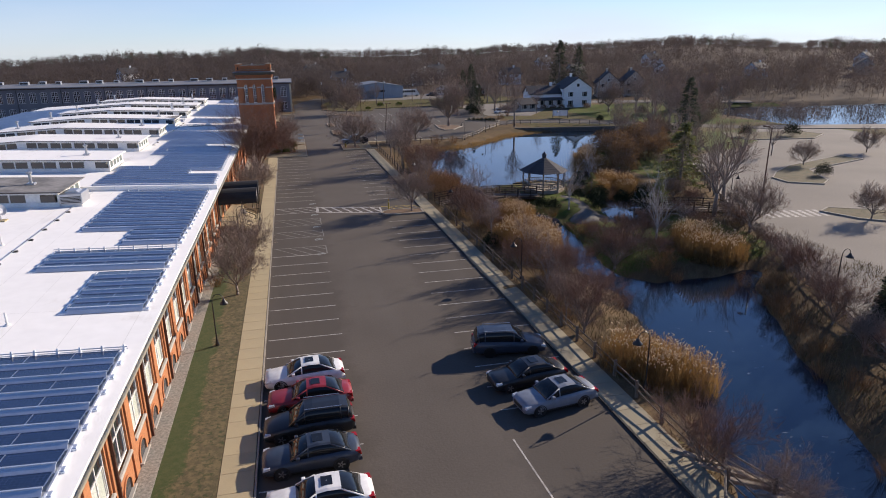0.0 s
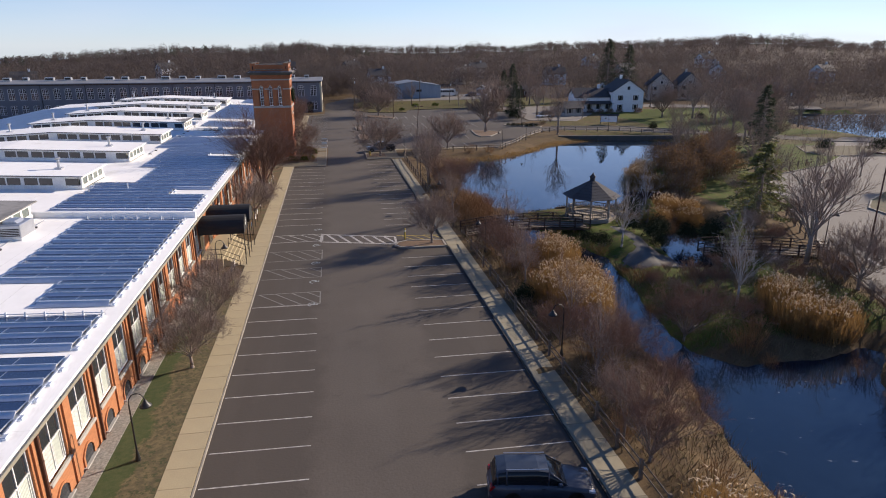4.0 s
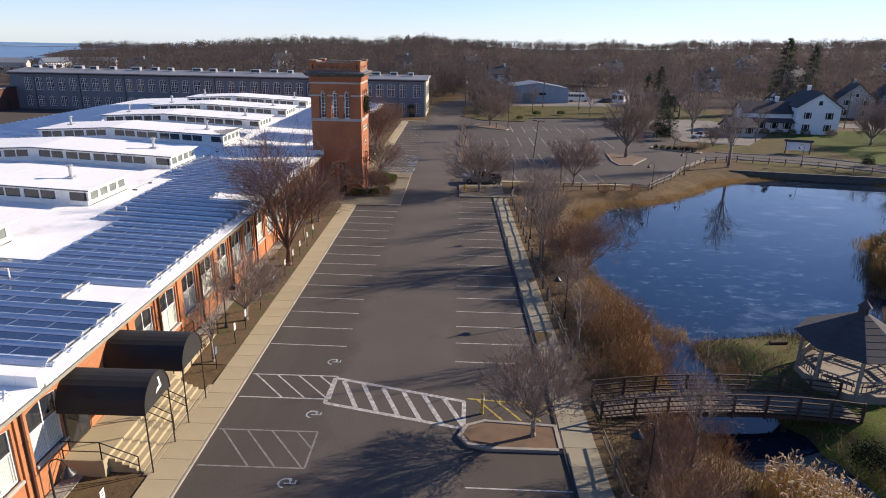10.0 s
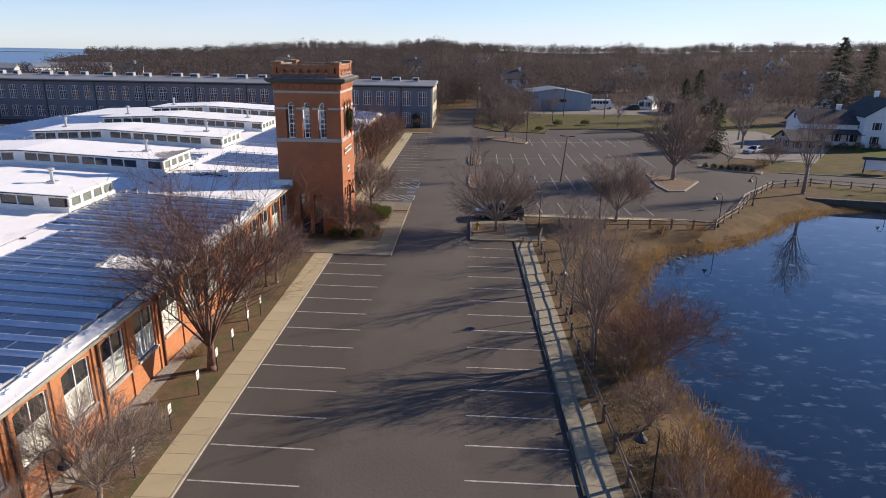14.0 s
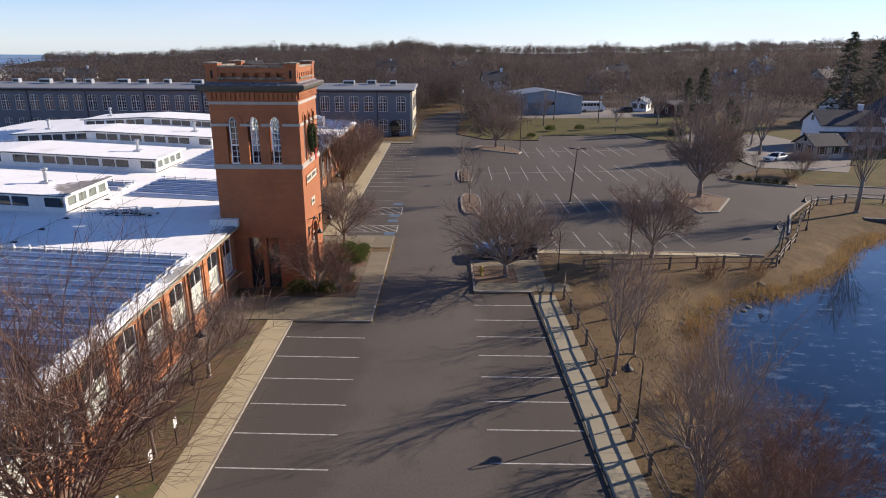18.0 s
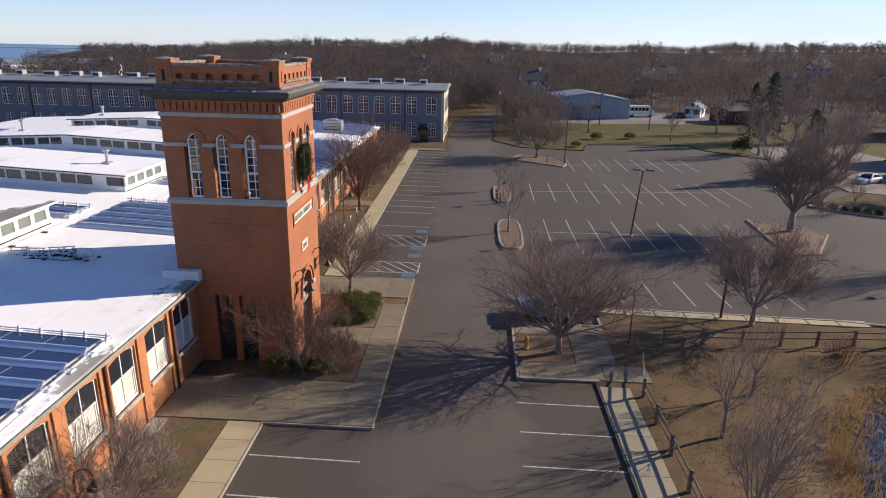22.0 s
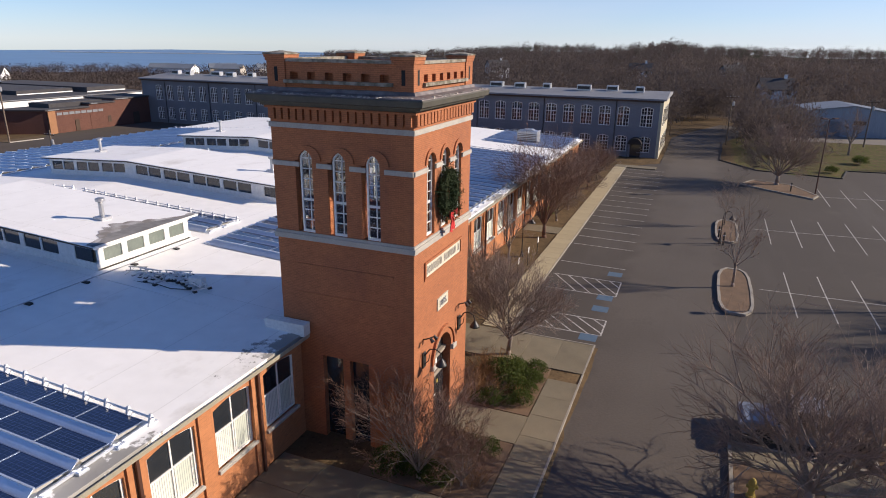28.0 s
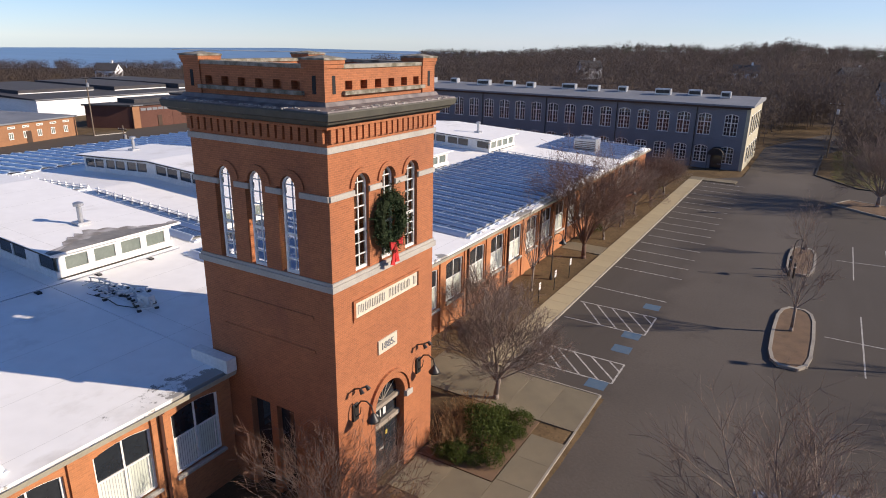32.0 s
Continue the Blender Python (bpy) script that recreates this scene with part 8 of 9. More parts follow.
STREET = "bare street tree beside the factory walk"
plant("vase", -2.4, 94.5, .13, 1.18, 0, "large bare vase-shaped tree beside the factory walk")
plant("round", -2.4, 82.6, .13, 1.0, 1, "low bare crab-apple tree beside the walk")
plant("round", -2.7, 108.8, .13, .95, 2, "low bare crab-apple tree beside the walk")
for x, y, k, s in ((-2.1, 51.7, "round", 1.0), (-2.3, 45.4, "round", .9), (-2.5, 76.4, "slim", .75), (-2.6, 101.5, "slim", .7)):
    plant(k, x, y, .1, s, None, STREET)
plant("vase", -2.6, 158.5, .08, .95, 1.2, "bare vase-shaped tree beside the northern walk")
for x, y, k, s in ((-3.3, 148.9, "slim", .8), (-3.1, 141, "round", .8), (-2.7, 170, "slim", .8), (-2.9, 176, "round", 1.0), (-2.6, 182, "vase", .6), (-2.4, 188, "round", .95), (-3.4, 193.5, "thicket", .9), (-2.8, 164.8, "round", .85)):
    plant(k, x, y, .08, s, None, STREET)
plant("round", 1.15, 134.0, .12, 1.1, .5, "bare spreading tree beside the tower bed")
plant("multi", .9, 121.7, .12, 1.0, 0, "bare multi-stemmed shrub tree at the tower")
plant("multi", 2.7, 122.0, .12, .65, 2, "bare multi-stemmed shrub tree at the tower")
plant("spread", 15.7, 125.7, .12, 1.0, .4, "bare wide-spreading tree on the platform bed")
plant("young", 13.7, 151.6, .13, 1.1, 0, "young bare tree on a lot island")
plant("young", 13.4, 170.4, .13, .8, 1, "young bare tree on a lot island")
plant("spread", 20.2, 195.4, .13, 1.12, 0, "bare tree on the far lot island")
plant("oak", 42.9, 155.2, .13, .95, 1, "large bare tree on the wedge island")
plant("round", 29.4, 131.0, None, 1.35, 1, "bare rounded tree by the north lot")
plant("slim", 54.6, 165, .13, .55, 0, "slender bare tree on the hedge island")
plant("mast", 58.3, 147.9, None, 1.0, 2, "tall sparse bare tree on the pond bank")
plant("round", 17.0, 69.5, .13, 1.0, 2, "bare tree on the island stub")
for x, y, k, s in ((20.6, 96.8, "slim", 1.05), (20.6, 109.5, "slim", .95), (22.7, 117.6, "young", 1.0), (22.5, 103.0, "slim", .8), (22.3, 90.0, "thicket", .8), (21.0, 79.2, "slim", .8), (20.9, 97.8, "tall", .62), (22.7, 95.6, "multi", 1.05), (25.6, 99.2, "multi", 1.15), (22.6, 112.5, "slim", .75), (25.8, 121.8, "slim", .6), (23, 55.5, "slim", .75), (22.6, 39, "slim", .7), (23.5, 46, "slim", .7), (24.5, 67.3, "slim", .8), (21.6, 33, "slim", .6)):
    plant(k, x, y, None, s, None, "slender bare tree on the pond bank")
for x, y, s in ((47.5, 82.5, .9), (36.4, 65.5, .95), (38.5, 48.8, 1.0)):
    plant("birch", x, y, None, s, None, "white-barked birch on the island")
for x, y, k, s in ((50.8, 56.6, "tall", .8), (56.3, 62.5, "tall", .8), (62, 79, "tall", .75), (71, 104, "tall", .8), (96, 138, "tall", .9), (106, 172, "tall", .9), (112, 152, "tall", .8), (66, 97, "slim", 1.0), (88, 150, "slim", .9), (86, 82, "round", .8), (67.5, 51.0, "round", .8), (107, 90, "round", .9), (50.5, 50, "round", 1.1), (48.6, 219, "slim", .9), (34, 229, "tall", .6), (62, 232, "tall", .7), (60, 205, "tall", .7), (70, 200, "tall", .6), (64, 170, "thicket", 1.2), (74, 222, "tall", .8), (78, 238, "tall", .9), (66, 108, "tall", .7), (74, 118, "slim", 1.1), (82, 108, "tall", .75), (90, 118, "oak", .7), (79, 131, "slim", 1.0), (93, 129, "tall", .75), (101, 139, "oak", .75), (104, 158, "tall", .85), (116, 166, "oak", .8), (122, 150, "tall", .8), (99, 176, "oak", .75), (120, 186, "tall", .9), (66, 188, "tall", .75), (76, 178, "slim", 1.0), (132, 176, "oak", .85), (88, 92, "slim", .9)):
    plant(k, x, y, None, s, None, "bare tangled shrub by the stream" if k in ("multi", "thicket") else "bare deciduous tree in winter", "shrub" if k in ("multi", "thicket") else "tree", "shrub" if k in ("multi", "thicket") else "tree")

for x, y, k, s in ([(22.3, 31.4, "multi", .95), (22.8, 60.9, "multi", .9), (22.4, 66, "multi", .75), (23.6, 58, "thicket", .7), (22.2, 44.4, "multi", .75), (24.2, 40.3, "multi", .9), (25.8, 43, "thicket", .8), (22.5, 36.5, "thicket", .7), (26.3, 37, "multi", .65), (32.2, 45.5, "multi", 1.0), (34.6, 47.6, "thicket", .8), (37.2, 46, "multi", .65), (35, 52, "thicket", .7), (37.5, 53, "multi", .75), (40.5, 52, "thicket", .8), (34.5, 55, "multi", .6), (41.5, 56.5, "multi", .6), (37, 57, "thicket", .5), (46, 52, "multi", .8), (47.6, 58.6, "multi", .7)]
    + [(51.5, 62.5, "multi", .8), (52, 67, "thicket", .8), (46, 60.5, "thicket", .6), (21.5, 16.2, "multi", .85), (23.2, 13.2, "thicket", .8), (38.8, 24, "thicket", .8), (40.2, 28, "multi", .8), (42.2, 31.5, "thicket", .85), (44.4, 36, "multi", .8), (46.3, 39.5, "thicket", .9), (47.8, 43.5, "multi", .8), (37.3, 19, "multi", .8), (35.6, 14, "thicket", .8), (33.8, 8, "multi", .7), (49.5, 47.5, "thicket", .85), (51, 52, "multi", .8), (52.6, 56, "thicket", .8), (39.2, 52.5, "multi", .7), (46.5, 55, "thicket", .8), (58.6, 68.5, "multi", .8)]
    + [(61, 83, "thicket", .9)]):
    s *= .62 if 34 < x < 53 and 43 < y < 64 else 1
    plant(k, x, y, max(-.8, ground_z(x, y)), s, None, "bare tangled shrub on the stream bank", "shrub", "shrub", "bank shrubs")

def leaf_ball(seed, n, rx, rz, size, hollow=.55, flat_bottom=True):
    """A bush of small leaves with an uneven outline."""
    rng = random.Random(seed)
    g = Geo()
    for i in range(n):
        w, v = rng.uniform(0, 2 * math.pi), rng.uniform(-.25 if flat_bottom else -1, 1)
        q = math.sqrt(max(0, 1 - v * v))
        d = Vector((q * math.cos(w), q * math.sin(w), v))
        k = rng.uniform(hollow, 1) * (1 + .35 * noise.noise(d * 2.2 + Vector((seed, 0, 0))))
        c = Vector((d.x * rx * k, d.y * rx * k, rz * .35 + d.z * rz * .65 * k))
        a = Vector((rng.gauss(0, 1), rng.gauss(0, 1), rng.gauss(0, 1))).normalized() * size * rng.uniform(.6, 1.3)
        b = a.cross(Vector((rng.gauss(0, 1), rng.gauss(0, 1), rng.gauss(0, 1)))).normalized() * size * .5
        g.poly([c - a, c + b, c + a, c - b])
    return g


def stem_fan(seed, n, h, r, w=.012, lean=.5):
    rng = random.Random(seed)
    g = Geo()
    for i in range(n):
        a, q = rng.uniform(0, 6.28), r * math.sqrt(rng.random())
        p = Vector((q * math.cos(a) * .5, q * math.sin(a) * .5, -.1))
        t = Vector((q * math.cos(a) + rng.gauss(0, .2), q * math.sin(a) + rng.gauss(0, .2), h * (1 - .35 * (q / r) ** 2) * rng.uniform(.75, 1.1)))
        mid = p.lerp(t, .5) + Vector((0, 0, h * .08))
        g.tube(p, mid, w, w * .8, 3, False)
        g.tube(mid, t, w * .8, w * .4, 3, False)
        for k in range(5):
            u = rng.uniform(.35, 1)
            c = mid.lerp(t, max(0, u * 2 - 1)) if u > .5 else p.lerp(mid, u * 2)
            e = c + Vector((rng.gauss(0, .28), rng.gauss(0, .28), rng.uniform(.1, .5))) * h * .3
            g.tube(c, e, w * .6, w * .35, 3, False)
    return g


def reeds(seed, n, h, r):
    rng = random.Random(seed)
    gs, gp = Geo(), Geo()
    for i in range(n):
        a, q = rng.uniform(0, 6.28), r * math.sqrt(rng.random())
        p = Vector((q * math.cos(a), q * math.sin(a), -.1))
        t = p + Vector((rng.gauss(0, .16), rng.gauss(0, .16), 1)) * h * rng.uniform(.7, 1.1) * (1 - .4 * (q / r) ** 2)
        w = rng.uniform(0, 3.14)
        sd = Vector((math.cos(w), math.sin(w), 0)) * .013
        gs.poly([p - sd, p + sd, t + sd * .5, t - sd * .5])
        for k in range(3):
            c = p.lerp(t, rng.uniform(.25, .85))
            e = c + Vector((rng.gauss(0, .25), rng.gauss(0, .25), rng.uniform(.1, .45)))
            gs.poly([c - sd * .9, c + sd * .9, e])
        if t.z > h * .7 and rng.random() < .34:
            k = len(gp.v)
            u = (t - p).normalized()
            bend = Vector((rng.gauss(0, .1), rng.gauss(0, .1), -.05))
            c = t + u * .08
            f = .055
            gp.v += [tuple(t - u * .1), tuple(c + Vector((f, 0, 0))), tuple(c + Vector((-f * .5, f * .87, 0))), tuple(c + Vector((-f * .5, -f * .87, 0))), tuple(t + u * .24 + bend * 1.6)]
            gp.f += [(k, k + 2, k + 1), (k, k + 3, k + 2), (k, k + 1, k + 3), (k + 4, k + 1, k + 2), (k + 4, k + 2, k + 3), (k + 4, k + 3, k + 1)]
    return gs, gp


for i in range(3):
    gs, gp = reeds(30 + i, 820, 2.7, 1.9)
    TREES["reed%d" % i] = [("stem_mass", gs.mesh("stem_mass", REED), REED), ("plume_head", gp.mesh("plume_head", PLUME), PLUME)]
    TREES["brush%d" % i] = [("stem_mass", stem_fan(50 + i, 80, 2.3, 1.9).mesh("stem_mass", SHRUB_TWIG), SHRUB_TWIG)]
    TREES["rust%d" % i] = [("stem_mass", stem_fan(60 + i, 60, 4.2, 3.0, .02).mesh("stem_mass", TWIG), TWIG), ("foliage", leaf_ball(63 + i, 2600, 3.3, 4.2, .13).mesh("foliage", RUST_LEAF), RUST_LEAF)]
    TREES["holly%d" % i] = [("stem_mass", stem_fan(70 + i, 14, 1.2, .9, .02).mesh("stem_mass", BARK), BARK), ("foliage", leaf_ball(73 + i, 2200, 1.5, 2.6, .085, .35).mesh("foliage", DARK_LEAF), DARK_LEAF)]
TREES["low_bush"] = [("stem_mass", stem_fan(81, 10, .6, .6).mesh("stem_mass", BARK), BARK), ("foliage", leaf_ball(82, 1500, .8, .9, .055, .5).mesh("foliage", EVERGREEN), EVERGREEN)]
TREES["red_bush"] = [("stem_mass", stem_fan(83, 60, .9, .8, .01).mesh("stem_mass", SHRUB_TWIG), SHRUB_TWIG)]

for k, (x, y, s) in enumerate(([(22.8, 26.2, .9), (24.6, 25.2, .95), (26.2, 24.2, .9), (23.8, 24.3, .8), (28.4, 64.9, .95), (30.0, 64.8, .85), (27.6, 60.6, .95), (28.9, 57.2, .95), (29.3, 55.2, .85), (24.2, 53, .95), (25.6, 54.6, 1.0), (27, 50.8, 1.0), (25.4, 50.5, .95), (26, 48.3, .9), (28.2, 55.5, .85), (27.8, 53, .8), (29.2, 64.6, .8), (28, 63, .8), (40.5, 44.5, 1.0), (42.2, 43.8, 1.0), (43.8, 44.5, .95), (41.4, 46.8, 1.0), (43.2, 47.5, .95), (42.2, 49, .9), (49.1, 74.3, .85)]
    + [(49.0, 80, 1.0), (51, 78, .9), (45.6, 75.5, .9), (53, 96, 1.1), (55, 99, 1.1), (57, 103, 1.0), (54.5, 93, .9)])):
    plant("reed%d" % (k % 3), x, y, max(-.9, ground_z(x, y)), s, None, "tall tan reeds with pale feathery plumes", "reed_clump", "reeds", "reed beds")
for k, (x, y, s) in enumerate(([(24.0, 75.8, 1.1), (25.4, 78.2, 1.2), (23.2, 80.4, 1.1), (25.6, 82.6, 1.1), (23.6, 84.5, 1.0), (24.4, 87.4, 1.0), (22.7, 94.6, 1.35), (23.3, 97.6, 1.3), (23.0, 106.4, .6), (25.6, 111.0, .5), (27.6, 116.3, .5), (51.6, 53.6, 1.1), (57.5, 75, 1.2), (55.4, 71.5, 1.1), (33.0, 126.4, .8), (37, 127.2, .7), (61, 167.4, .8), (23.5, 41.8, .9), (23.7, 67.9, 1.0), (22.8, 64.1, .9), (22.9, 59.8, .9), (24.1, 56.9, 1.0), (25, 61.2, 1.0), (35.3, 42.6, .8), (36.8, 43.8, .7)]
    + [(21.9, 33.8, .7), (24.6, 29.2, .6), (26.6, 52, .8), (26.5, 57, .9), (27, 62.5, .9), (25.6, 66.5, .9), (26.4, 70, .8), (24.2, 69.5, .8), (23.2, 48, .8), (24.8, 46.5, .8), (27, 45.5, .8), (38.5, 55.5, .8), (34.6, 57, .7), (43.5, 56.5, .8), (36.8, 25.5, .7), (38.0, 29, .7), (40.4, 33.5, .7), (42.6, 36.8, .7), (35, 21, .7), (22.2, 84.8, .8)]
    + [(24.4, 79.2, 1.3), (22, 75.8, .9), (25.6, 76.4, 1.1), (25.4, 81.6, 1.15), (24.6, 83.8, 1.1), (26.3, 86.4, .9), (22.4, 81.8, .8), (23.4, 87.4, .9), (25.6, 85.2, .8), (23.8, 77.2, .9), (28, 82.2, .5), (23.4, 103, .6)])):
    plant("brush%d" % (k % 3), x, y, max(-.8, ground_z(x, y)), s, None, "russet leafless brush on the water's edge", "shrub", "shrub", "waterside brush")
for k, (x, y, s) in enumerate(((60, 98, 1.2), (65, 102, 1.3), (70, 107, 1.2), (62, 106, 1.0), (75, 112, 1.2), (58.5, 92, 1.0), (64, 94.5, 1.1), (80, 117, 1.1), (69, 98.5, 1.0), (55, 86, .8), (45, 72.5, .5), (47.5, 75.5, .55), (80.5, 191, .32), (83.5, 190.6, .36), (86.6, 190.2, .32), (89.4, 189.8, .36), (92.4, 189.6, .34), (98, 189, .4))):
    plant("rust%d" % (k % 3), x, y, None, s, None, "rust-brown winter bush beside lawn and water", "bush", "bush", "russet bushes")
for k, (x, y, s) in enumerate(((45.8, 64.4, 1.0), (47.2, 66.6, 1.05), (44.2, 60.6, .6), (22.0, 52.4, .65), (34.8, 66.9, .7), (33.8, 68.4, .65), (41.3, 67.6, 1.0), (40.2, 64.8, .75), (42.8, 70, .95), (44.5, 67, .85), (39.9, 70.4, .65), (43.6, 78, 1.0), (100, 114.6, 1.1), (110, 112.4, 1.3), (82, 73.6, .9), (51.6, 166.6, .38), (52.6, 165.6, .42), (53.6, 164.9, .4), (54.6, 164.4, .42), (55.6, 163.8, .4), (56.6, 163.3, .42), (57.6, 162.8, .38), (57.4, 206, 1.3), (58.5, 190, 1.2), (56.6, 178, 1.4), (104.5, 166, 1.0), (84, 152, .8))):
    plant("holly%d" % (k % 3), x, y, max(-.5, ground_z(x, y)), s, None, "dense dark evergreen bush", "bush", "bush", "evergreen bushes")
for x, y, k, s in ([(1.2, 128.5, "low_bush", .6), (2.0, 128.45, "low_bush", .6), (2.7, 128.7, "low_bush", .55), (.7, 131.2, "red_bush", 1.3), (.8, 132.3, "red_bush", 1.2), (1.6, 129.6, "red_bush", 1.1), (3.4, 130.4, "low_bush", .6), (3.5, 131.6, "low_bush", .55), (2.0, 131.2, "low_bush", 1.4), (1.7, 128.9, "low_bush", .8), (2.3, 130.2, "low_bush", 1.25), (3.1, 131.4, "low_bush", .8), (1.2, 131.8, "low_bush", .9), (2.2, 132.4, "low_bush", .8), (1.4, 130.0, "red_bush", 1.2), (2.9, 129.6, "red_bush", .8), (3.3, 129.2, "low_bush", .8), (3.2, 132.6, "low_bush", .8), (.9, 129.2, "red_bush", 1.4), (1.0, 130.4, "red_bush", 1.3), (-.4, 121.9, "low_bush", 1.2), (.6, 122.1, "low_bush", 1.0), (1.7, 121.9, "low_bush", 1.1), (3.0, 124.5, "low_bush", .8), (2.3, 124.6, "low_bush", .7), (3.1, 122.4, "red_bush", 1.1), (-1.0, 122.0, "red_bush", 1.0), (1.6, 124.8, "red_bush", 1.0), (-4.2, 96, "red_bush", 1.0)]
    + [(-4.3, 101, "red_bush", 1.0), (-4.2, 112, "red_bush", 1.1), (-4.2, 88, "red_bush", 1.0), (-4.1, 77.4, "red_bush", 1.2), (-4.3, 48, "red_bush", 1.1), (-4.2, 145, "red_bush", 1.2), (-4.2, 167, "low_bush", .9), (-4.0, 190, "low_bush", 1.3), (28.5, 208.6, "low_bush", 1.2), (34, 219, "low_bush", 1.6), (41, 221, "low_bush", 1.5)]):
    plant(k, x, y, .1, s, None, "trimmed green shrub in a mulched bed" if k == "low_bush" else "leafless reddish shrub in a mulched bed", "shrub", "shrub", "bed shrubs")
rng = random.Random(91)
k = 0
for i in range(len(STREAM)):
    (ax, ay), (bx, by) = STREAM[i], STREAM[(i + 1) % len(STREAM)]
    d = math.hypot(bx - ax, by - ay)
    for j in range(int(d / 4.4)):
        u = (j + rng.random()) / max(1, int(d / 4.4))
        x, y = ax + (bx - ax) * u + rng.gauss(0, .5), ay + (by - ay) * u + rng.gauss(0, .5)
        if y < 10 or y > 84 or 70 < y < 75:
            continue
        plant("brush%d" % (k % 3), x, y, max(-.95, ground_z(x, y)), rng.uniform(.35, .6), None, "low russet brush on the stream bank", "shrub", "shrub", "waterside brush")
        k += 1


def cover(name, label, material, spots, width, lean):
    """Countless thin blades and stems, joined: spots of x, y, z, height."""
    sp = np.array(spots)
    n = len(sp)
    rs = np.random.RandomState(n)
    a = rs.uniform(0, 2 * np.pi, n)
    side = np.stack([np.cos(a), np.sin(a), 0 * a], -1) * (width * rs.uniform(.6, 1.4, n))[:, None]
    tip = sp[:, :3] + np.stack([rs.normal(0, lean, n), rs.normal(0, lean, n), 0 * a + 1], -1) * sp[:, 3:]
    v = np.stack([sp[:, :3] - side, sp[:, :3] + side, tip], 1).reshape(-1, 3)
    me = bpy.data.meshes.new(name)
    me.from_pydata(v.tolist(), [], np.arange(3 * n).reshape(-1, 3).tolist())
    me.materials.append(material)
    tagged(new(name, me), label, "grass", kind="stuff")


shore, bank, olive = [], [], []
for i in range(len(POND)):
    (ax, ay), (bx, by) = POND[i], POND[(i + 1) % len(POND)]
    d = math.hypot(bx - ax, by - ay)
    if 76 < (ay + by) / 2 < 90 and (ax + bx) / 2 > 31.5 or (ax + bx) / 2 > 84:
        continue
    for j in range(int(d * 240)):
        u, off = rng.random(), rng.gauss(.25, .75)
        x, y = ax + (bx - ax) * u, ay + (by - ay) * u
        thick = noise.noise((x * .25, y * .25, 4))
        x, y = x + (by - ay) / d * off * -1, y - (bx - ax) / d * off * -1
        if abs(off) > 1.6 + 1.4 * thick:
            continue
        shore.append((x, y, max(-1.02, ground_z(x, y)) - .03, rng.uniform(.2, .75) * (.9 + .7 * thick)))
while len(bank) < 42000:
    x, y = rng.uniform(20.6, 54), rng.uniform(6, 124)
    if x < kerb_x(y) + 1.9 or x > 30 and y > 86 or rng.random() < .35 and y > 90:
        continue
    q = noise.noise((x * .22, y * .22, 7))
    if rng.random() > .62 + .9 * q or 34.5 < x < 43.5 and 58.8 < y < 73.2 or math.hypot(x - 37.4, y - 76.6) < 3.3:
        continue
    z = ground_z(x, y)
    if z > -.98:
        (olive if rng.random() < .3 else bank).append((x, y, z - .03, rng.uniform(.15, .6) * (1.2 + q) * (1 if y < 88 else .45)))
cover("shore_grass", "golden dry grass fringing the pond", DRY_GRASS, shore, .014, .3)
cover("bank_undergrowth", "dead brown stems and grass on the stream bank", UNDERGROWTH, bank, .02, .55)
cover("bank_grass", "dull olive winter grass on the stream bank", OLIVE_GRASS, olive, .02, .5)


def conifer(seed, h, r, material, tiers, airy):
    rng = random.Random(seed)
    gt, gn = Geo(), Geo()
    gt.tube((0, 0, -.2), (0, 0, h * .95), r * .07, .03, 7)
    for t in range(tiers):
        u = t / tiers
        z = h * (.12 + .86 * u)
        rr = r * (1 - u) ** .8 * rng.uniform(.75, 1.1)
        for b in range(rng.randint(6, 9)):
            a = rng.uniform(0, 6.28)
            tip = Vector((math.cos(a) * rr, math.sin(a) * rr, z - rr * .18 + rng.gauss(0, .1)))
            base = Vector((0, 0, z))
            gt.tube(base, tip, .03, .01, 3, False)
            for k in range(airy):
                c = base.lerp(tip, rng.uniform(.25, 1.0)) + Vector((rng.gauss(0, .12), rng.gauss(0, .12), rng.gauss(0, .08)))
                d = Vector((math.cos(a) + rng.gauss(0, .5), math.sin(a) + rng.gauss(0, .5), rng.gauss(-.1, .3))).normalized() * rng.uniform(.2, .42)
                e = d.cross(Vector((rng.gauss(0, 1), rng.gauss(0, 1), 1))).normalized() * .09
                gn.poly([c - e, c + e, c + d])
    return gt, gn


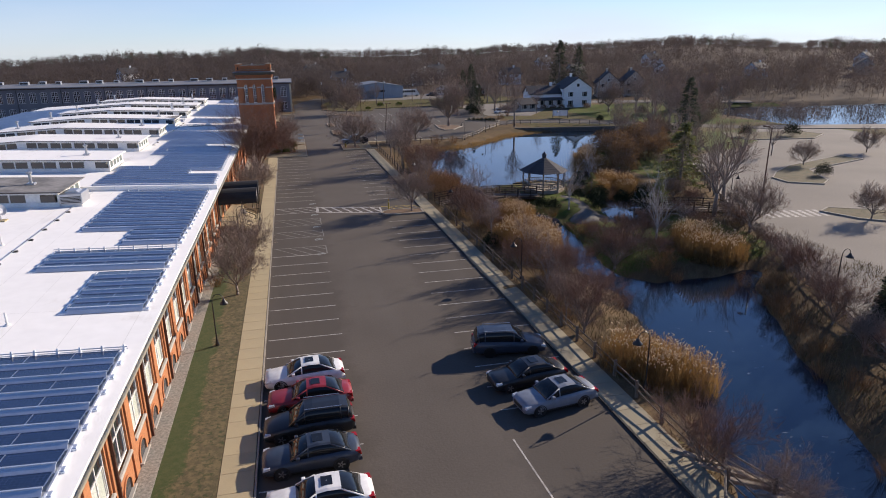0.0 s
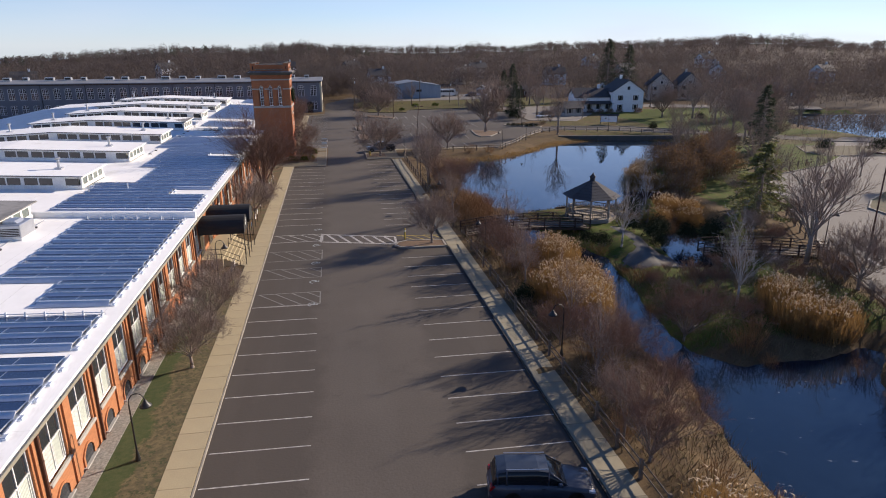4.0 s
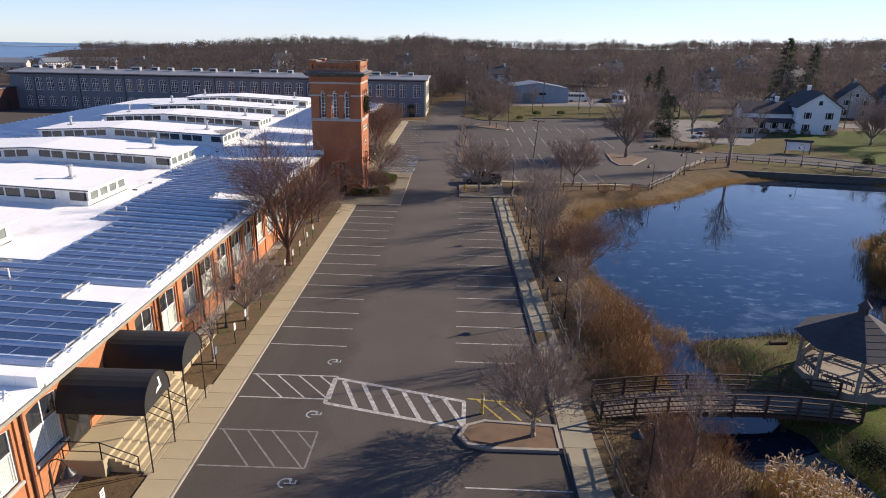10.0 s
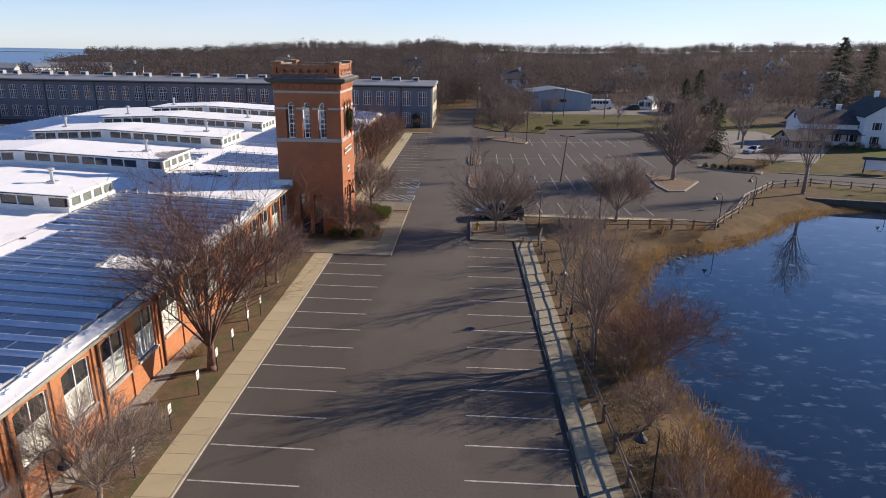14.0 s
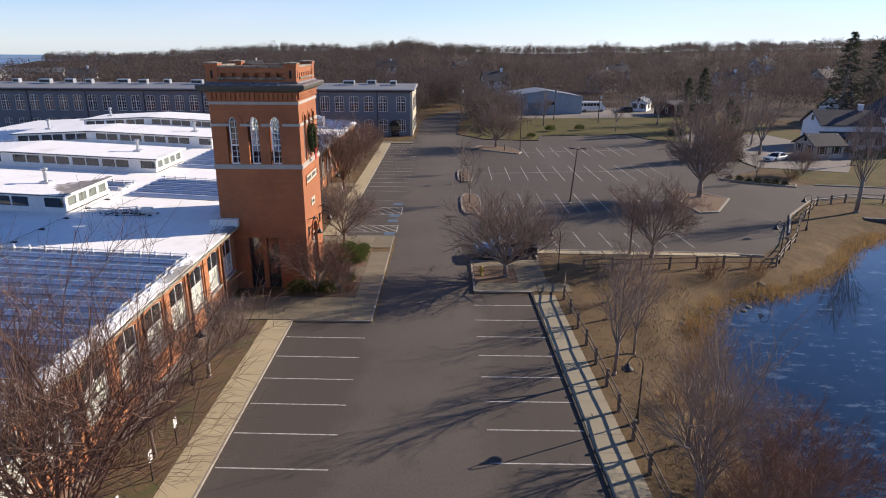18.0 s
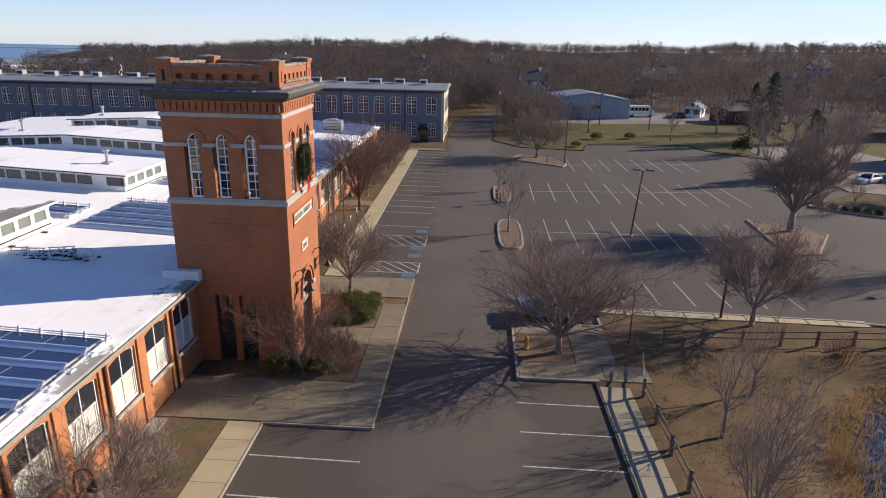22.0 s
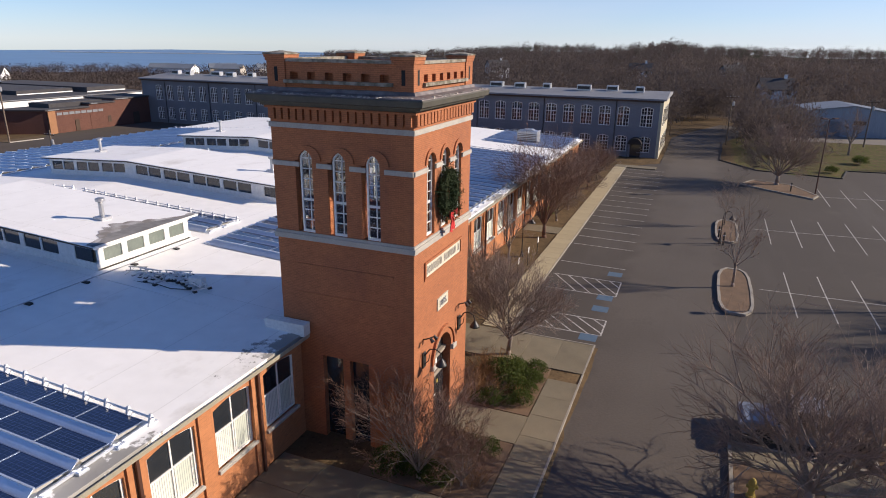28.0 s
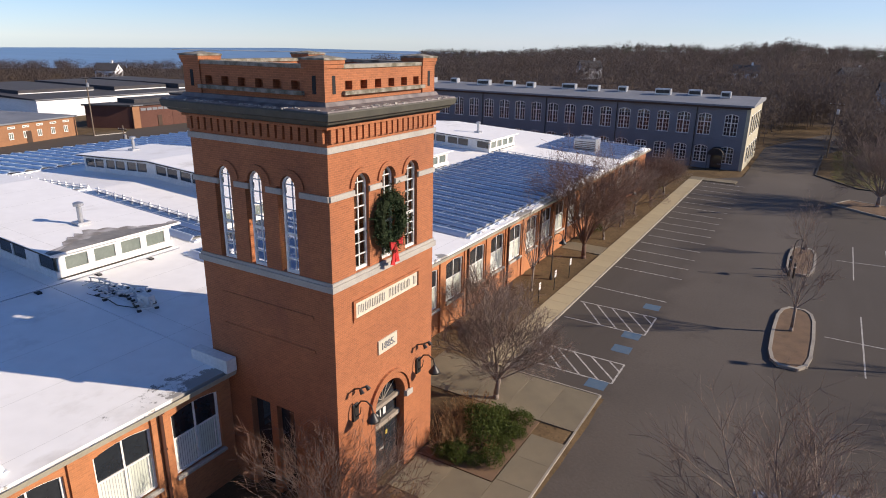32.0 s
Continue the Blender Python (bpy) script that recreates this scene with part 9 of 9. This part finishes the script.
gt, gn = conifer(101, 15, 4.2, NEEDLE, 30, 22)
TREES["spruce"] = [("trunk", gt.mesh("trunk", BARK), BARK), ("needles", gn.mesh("needles", NEEDLE), NEEDLE)]
gt, gn = conifer(102, 8, 3.4, PINE, 16, 26)
TREES["pine"] = [("trunk", gt.mesh("trunk", BARK), BARK), ("needles", gn.mesh("needles", PINE), PINE)]
gt, gn = conifer(103, 6, 1.7, NEEDLE, 24, 26)
TREES["juniper"] = [("trunk", gt.mesh("trunk", BARK), BARK), ("needles", gn.mesh("needles", NEEDLE), NEEDLE)]
for x, y, s, k, l in ((71, 93.5, .98, "spruce", "tall dark spruce by the pond"), (108, 236, 1.5, "spruce", "tall dark spruce behind the house"), (118, 240, 1.35, "spruce", "tall dark spruce behind the house"), (55.0, 70.2, 1.25, "pine", "green pine on the island"), (57.6, 74.5, .75, "pine", "green pine on the island"), (43.8, 74.5, .45, "pine", "green pine on the island"), (47.0, 62.6, .6, "pine", "green pine on the island"), (43.4, 26.0, 1.05, "juniper", "dark juniper cone beside the eastern lot"), (67, 219, .95, "spruce", "dark spruce beside the lot"), (64.5, 221, .8, "spruce", "dark spruce beside the lot"), (58, 184, .7, "spruce", "dark spruce beside the lot"), (60.5, 187, .6, "spruce", "dark spruce beside the lot"), (45.5, 28.5, .7, "juniper", "dark juniper cone beside the eastern lot")):
    plant(k, x, y, None, s, None, l)


# ---- woods ----
def woods(name, label, material, spots, seed, k=36, w=.16, wide=.4, droop=.55):
    """Far leafless trees, each a trunk under a rounded crown of short twigs, joined."""
    rs = np.random.RandomState(seed)
    sp = np.array(spots)
    n = len(sp)
    base, h = sp[:, None, :3], sp[:, None, 3]
    wd = wide * rs.uniform(.7, 1.3, (n, 1)) * h
    d = rs.normal(size=(n, k, 3))
    d /= np.linalg.norm(d, axis=-1, keepdims=True)
    lump = rs.normal(size=(n, 5, 3))
    lump /= np.linalg.norm(lump, axis=-1, keepdims=True)
    rad = rs.uniform(.12, 1, (n, k)) ** .55 * (.8 + .3 * np.max(np.einsum('nki,nji->nkj', d, lump), axis=-1))
    c = np.stack([d[..., 0] * wd * rad, d[..., 1] * wd * rad, (droop + .4 * d[..., 2] * rad) * h], -1)
    way = d * .6 + rs.normal(size=(n, k, 3)) * .8 + np.array([0, 0, .35])
    way /= np.linalg.norm(way, axis=-1, keepdims=True)
    long = rs.uniform(.05, .13, (n, k, 1)) * h[..., None]
    b = rs.uniform(0, 2 * np.pi, (n, k))
    thick = w * rs.uniform(.5, 1.4, (n, k)) * h / 9
    side = np.stack([np.cos(b) * thick, np.sin(b) * thick, 0 * b], -1)
    p, t = base + c - way * long * .5, base + c + way * long * .5
    p[:, 0] = base[:, 0]
    t[:, 0] = base[:, 0] + np.stack([0 * h[:, 0], 0 * h[:, 0], .85 * h[:, 0]], -1)
    side[:, 0] *= .7
    v = np.stack([p - side, p + side, t], 2).reshape(-1, 3)
    m = len(v) // 3
    me = bpy.data.meshes.new(name)
    me.vertices.add(len(v))
    me.vertices.foreach_set("co", v.astype(np.float32).ravel())
    me.loops.add(len(v))
    me.loops.foreach_set("vertex_index", np.arange(len(v), dtype=np.int32))
    me.polygons.add(m)
    me.polygons.foreach_set("loop_start", np.arange(0, len(v), 3, dtype=np.int32))
    me.update(calc_edges=True)
    me.materials.append(material)
    tagged(new(name, me), label, "woods", kind="stuff")


def clear(x, y):
    """True where trees may stand."""
    if inside(FAR_WATER, x, y) or inside(LOT, x, y) or inside(EAST, x, y):
        return False
    if -66 < x < 6 and y < 229:
        return False
    if x < 4 and y < 232 and x > -235:
        return False
    if 4 < x < 64 and y < 250:
        return False
    if 22 < x < 86 and 242 < y < 276:
        return False
    if 60 < x < 150 and 90 < y < 232:
        return False
    return True


rs = random.Random(55)
near_w, mid_w, red_w, far_w, low_w, green_w = [], [], [], [], [], []
while len(far_w) < 5800:
    r, a = math.sqrt(rs.uniform(430 ** 2, 980 ** 2)), rs.uniform(-33, 100)
    x, y = 8 + r * math.sin(radians(a)), 60 + r * math.cos(radians(a))
    if clear(x, y) and (a > -30.5 or r < 480):
        s = (x, y, far_height(x, y) - .3, rs.uniform(6, 11) * (1 + .7 * noise.noise((x * .02, y * .02, 1))))
        (red_w if rs.random() < .22 else green_w if rs.random() < .03 + .12 * smooth(560, 760, r) else far_w).append(s)
while len(mid_w) < 2600:
    r, a = math.sqrt(rs.uniform(205 ** 2, 440 ** 2)), rs.uniform(-32, 100)
    x, y = 8 + r * math.sin(radians(a)), 60 + r * math.cos(radians(a))
    if clear(x, y):
        s = (x, y, far_height(x, y) - .2, rs.uniform(6.5, 13))
        (red_w if rs.random() < .2 else mid_w).append(s)
while len(low_w) < 1500:
    r, a = rs.uniform(260, 470), rs.uniform(-85, -31)
    x, y = 8 + r * math.sin(radians(a)), 60 + r * math.cos(radians(a))
    if clear(x, y):
        low_w.append((x, y, far_height(x, y) - .3, rs.uniform(3.5, 7.5)))
for i in range(220):
    x, y = rs.uniform(-6, 20), rs.uniform(236, 330)
    if clear(x, y) and not (4 < x < 15 and y < 262):
        near_w.append((x, y, far_height(x, y), rs.uniform(7, 13)))
for i in range(70):
    x, y = rs.uniform(16.5, 29), rs.uniform(218, 262)
    near_w.append((x, y, 0, rs.uniform(5, 10.5)))
for i in range(160):
    x, y = rs.uniform(60, 200), rs.uniform(185, 260)
    if (x < 75 or x > 106) and clear(x, y + 45) and not inside(FAR_WATER, x, y):
        near_w.append((x, y, max(0, far_height(x, y)), rs.uniform(6, 11)))
for i in range(120):
    x, y = rs.uniform(112, 135), rs.uniform(128, 175)
    if not inside(FAR_WATER, x, y) and not inside(LOT, x, y):
        near_w.append((x, y, 0, rs.uniform(3, 7)))
woods("woods_far", "bare brown woods covering the far hills", WOOD_FAR, far_w, 1, 130, .2)
woods("woods_middle", "bare grey-brown woods behind the lots", WOOD_FAR, mid_w, 2, 190, .1)
woods("woods_red", "reddish bare trees among the hillside woods", WOOD_RED, red_w, 3, 130, .17)
woods("woods_near", "bare tangled trees along the drive and village", WOOD_FAR, near_w, 4, 330, .075)
woods("woods_low", "low brown scrub woods towards the sea", WOOD_RED, low_w, 5, 150, .26, .6, .45)
woods("woods_green", "dark evergreen trees on the ridge", NEEDLE, green_w, 6, 70, .4, .3)
ob = flat("sand_spit", [(-1240, 1050), (-900, 1230), (-520, 1330), (-480, 1350), (-900, 1256), (-1240, 1080)], -8.7, -7.3, SAND, "pale sand spit across the bay", "sand")
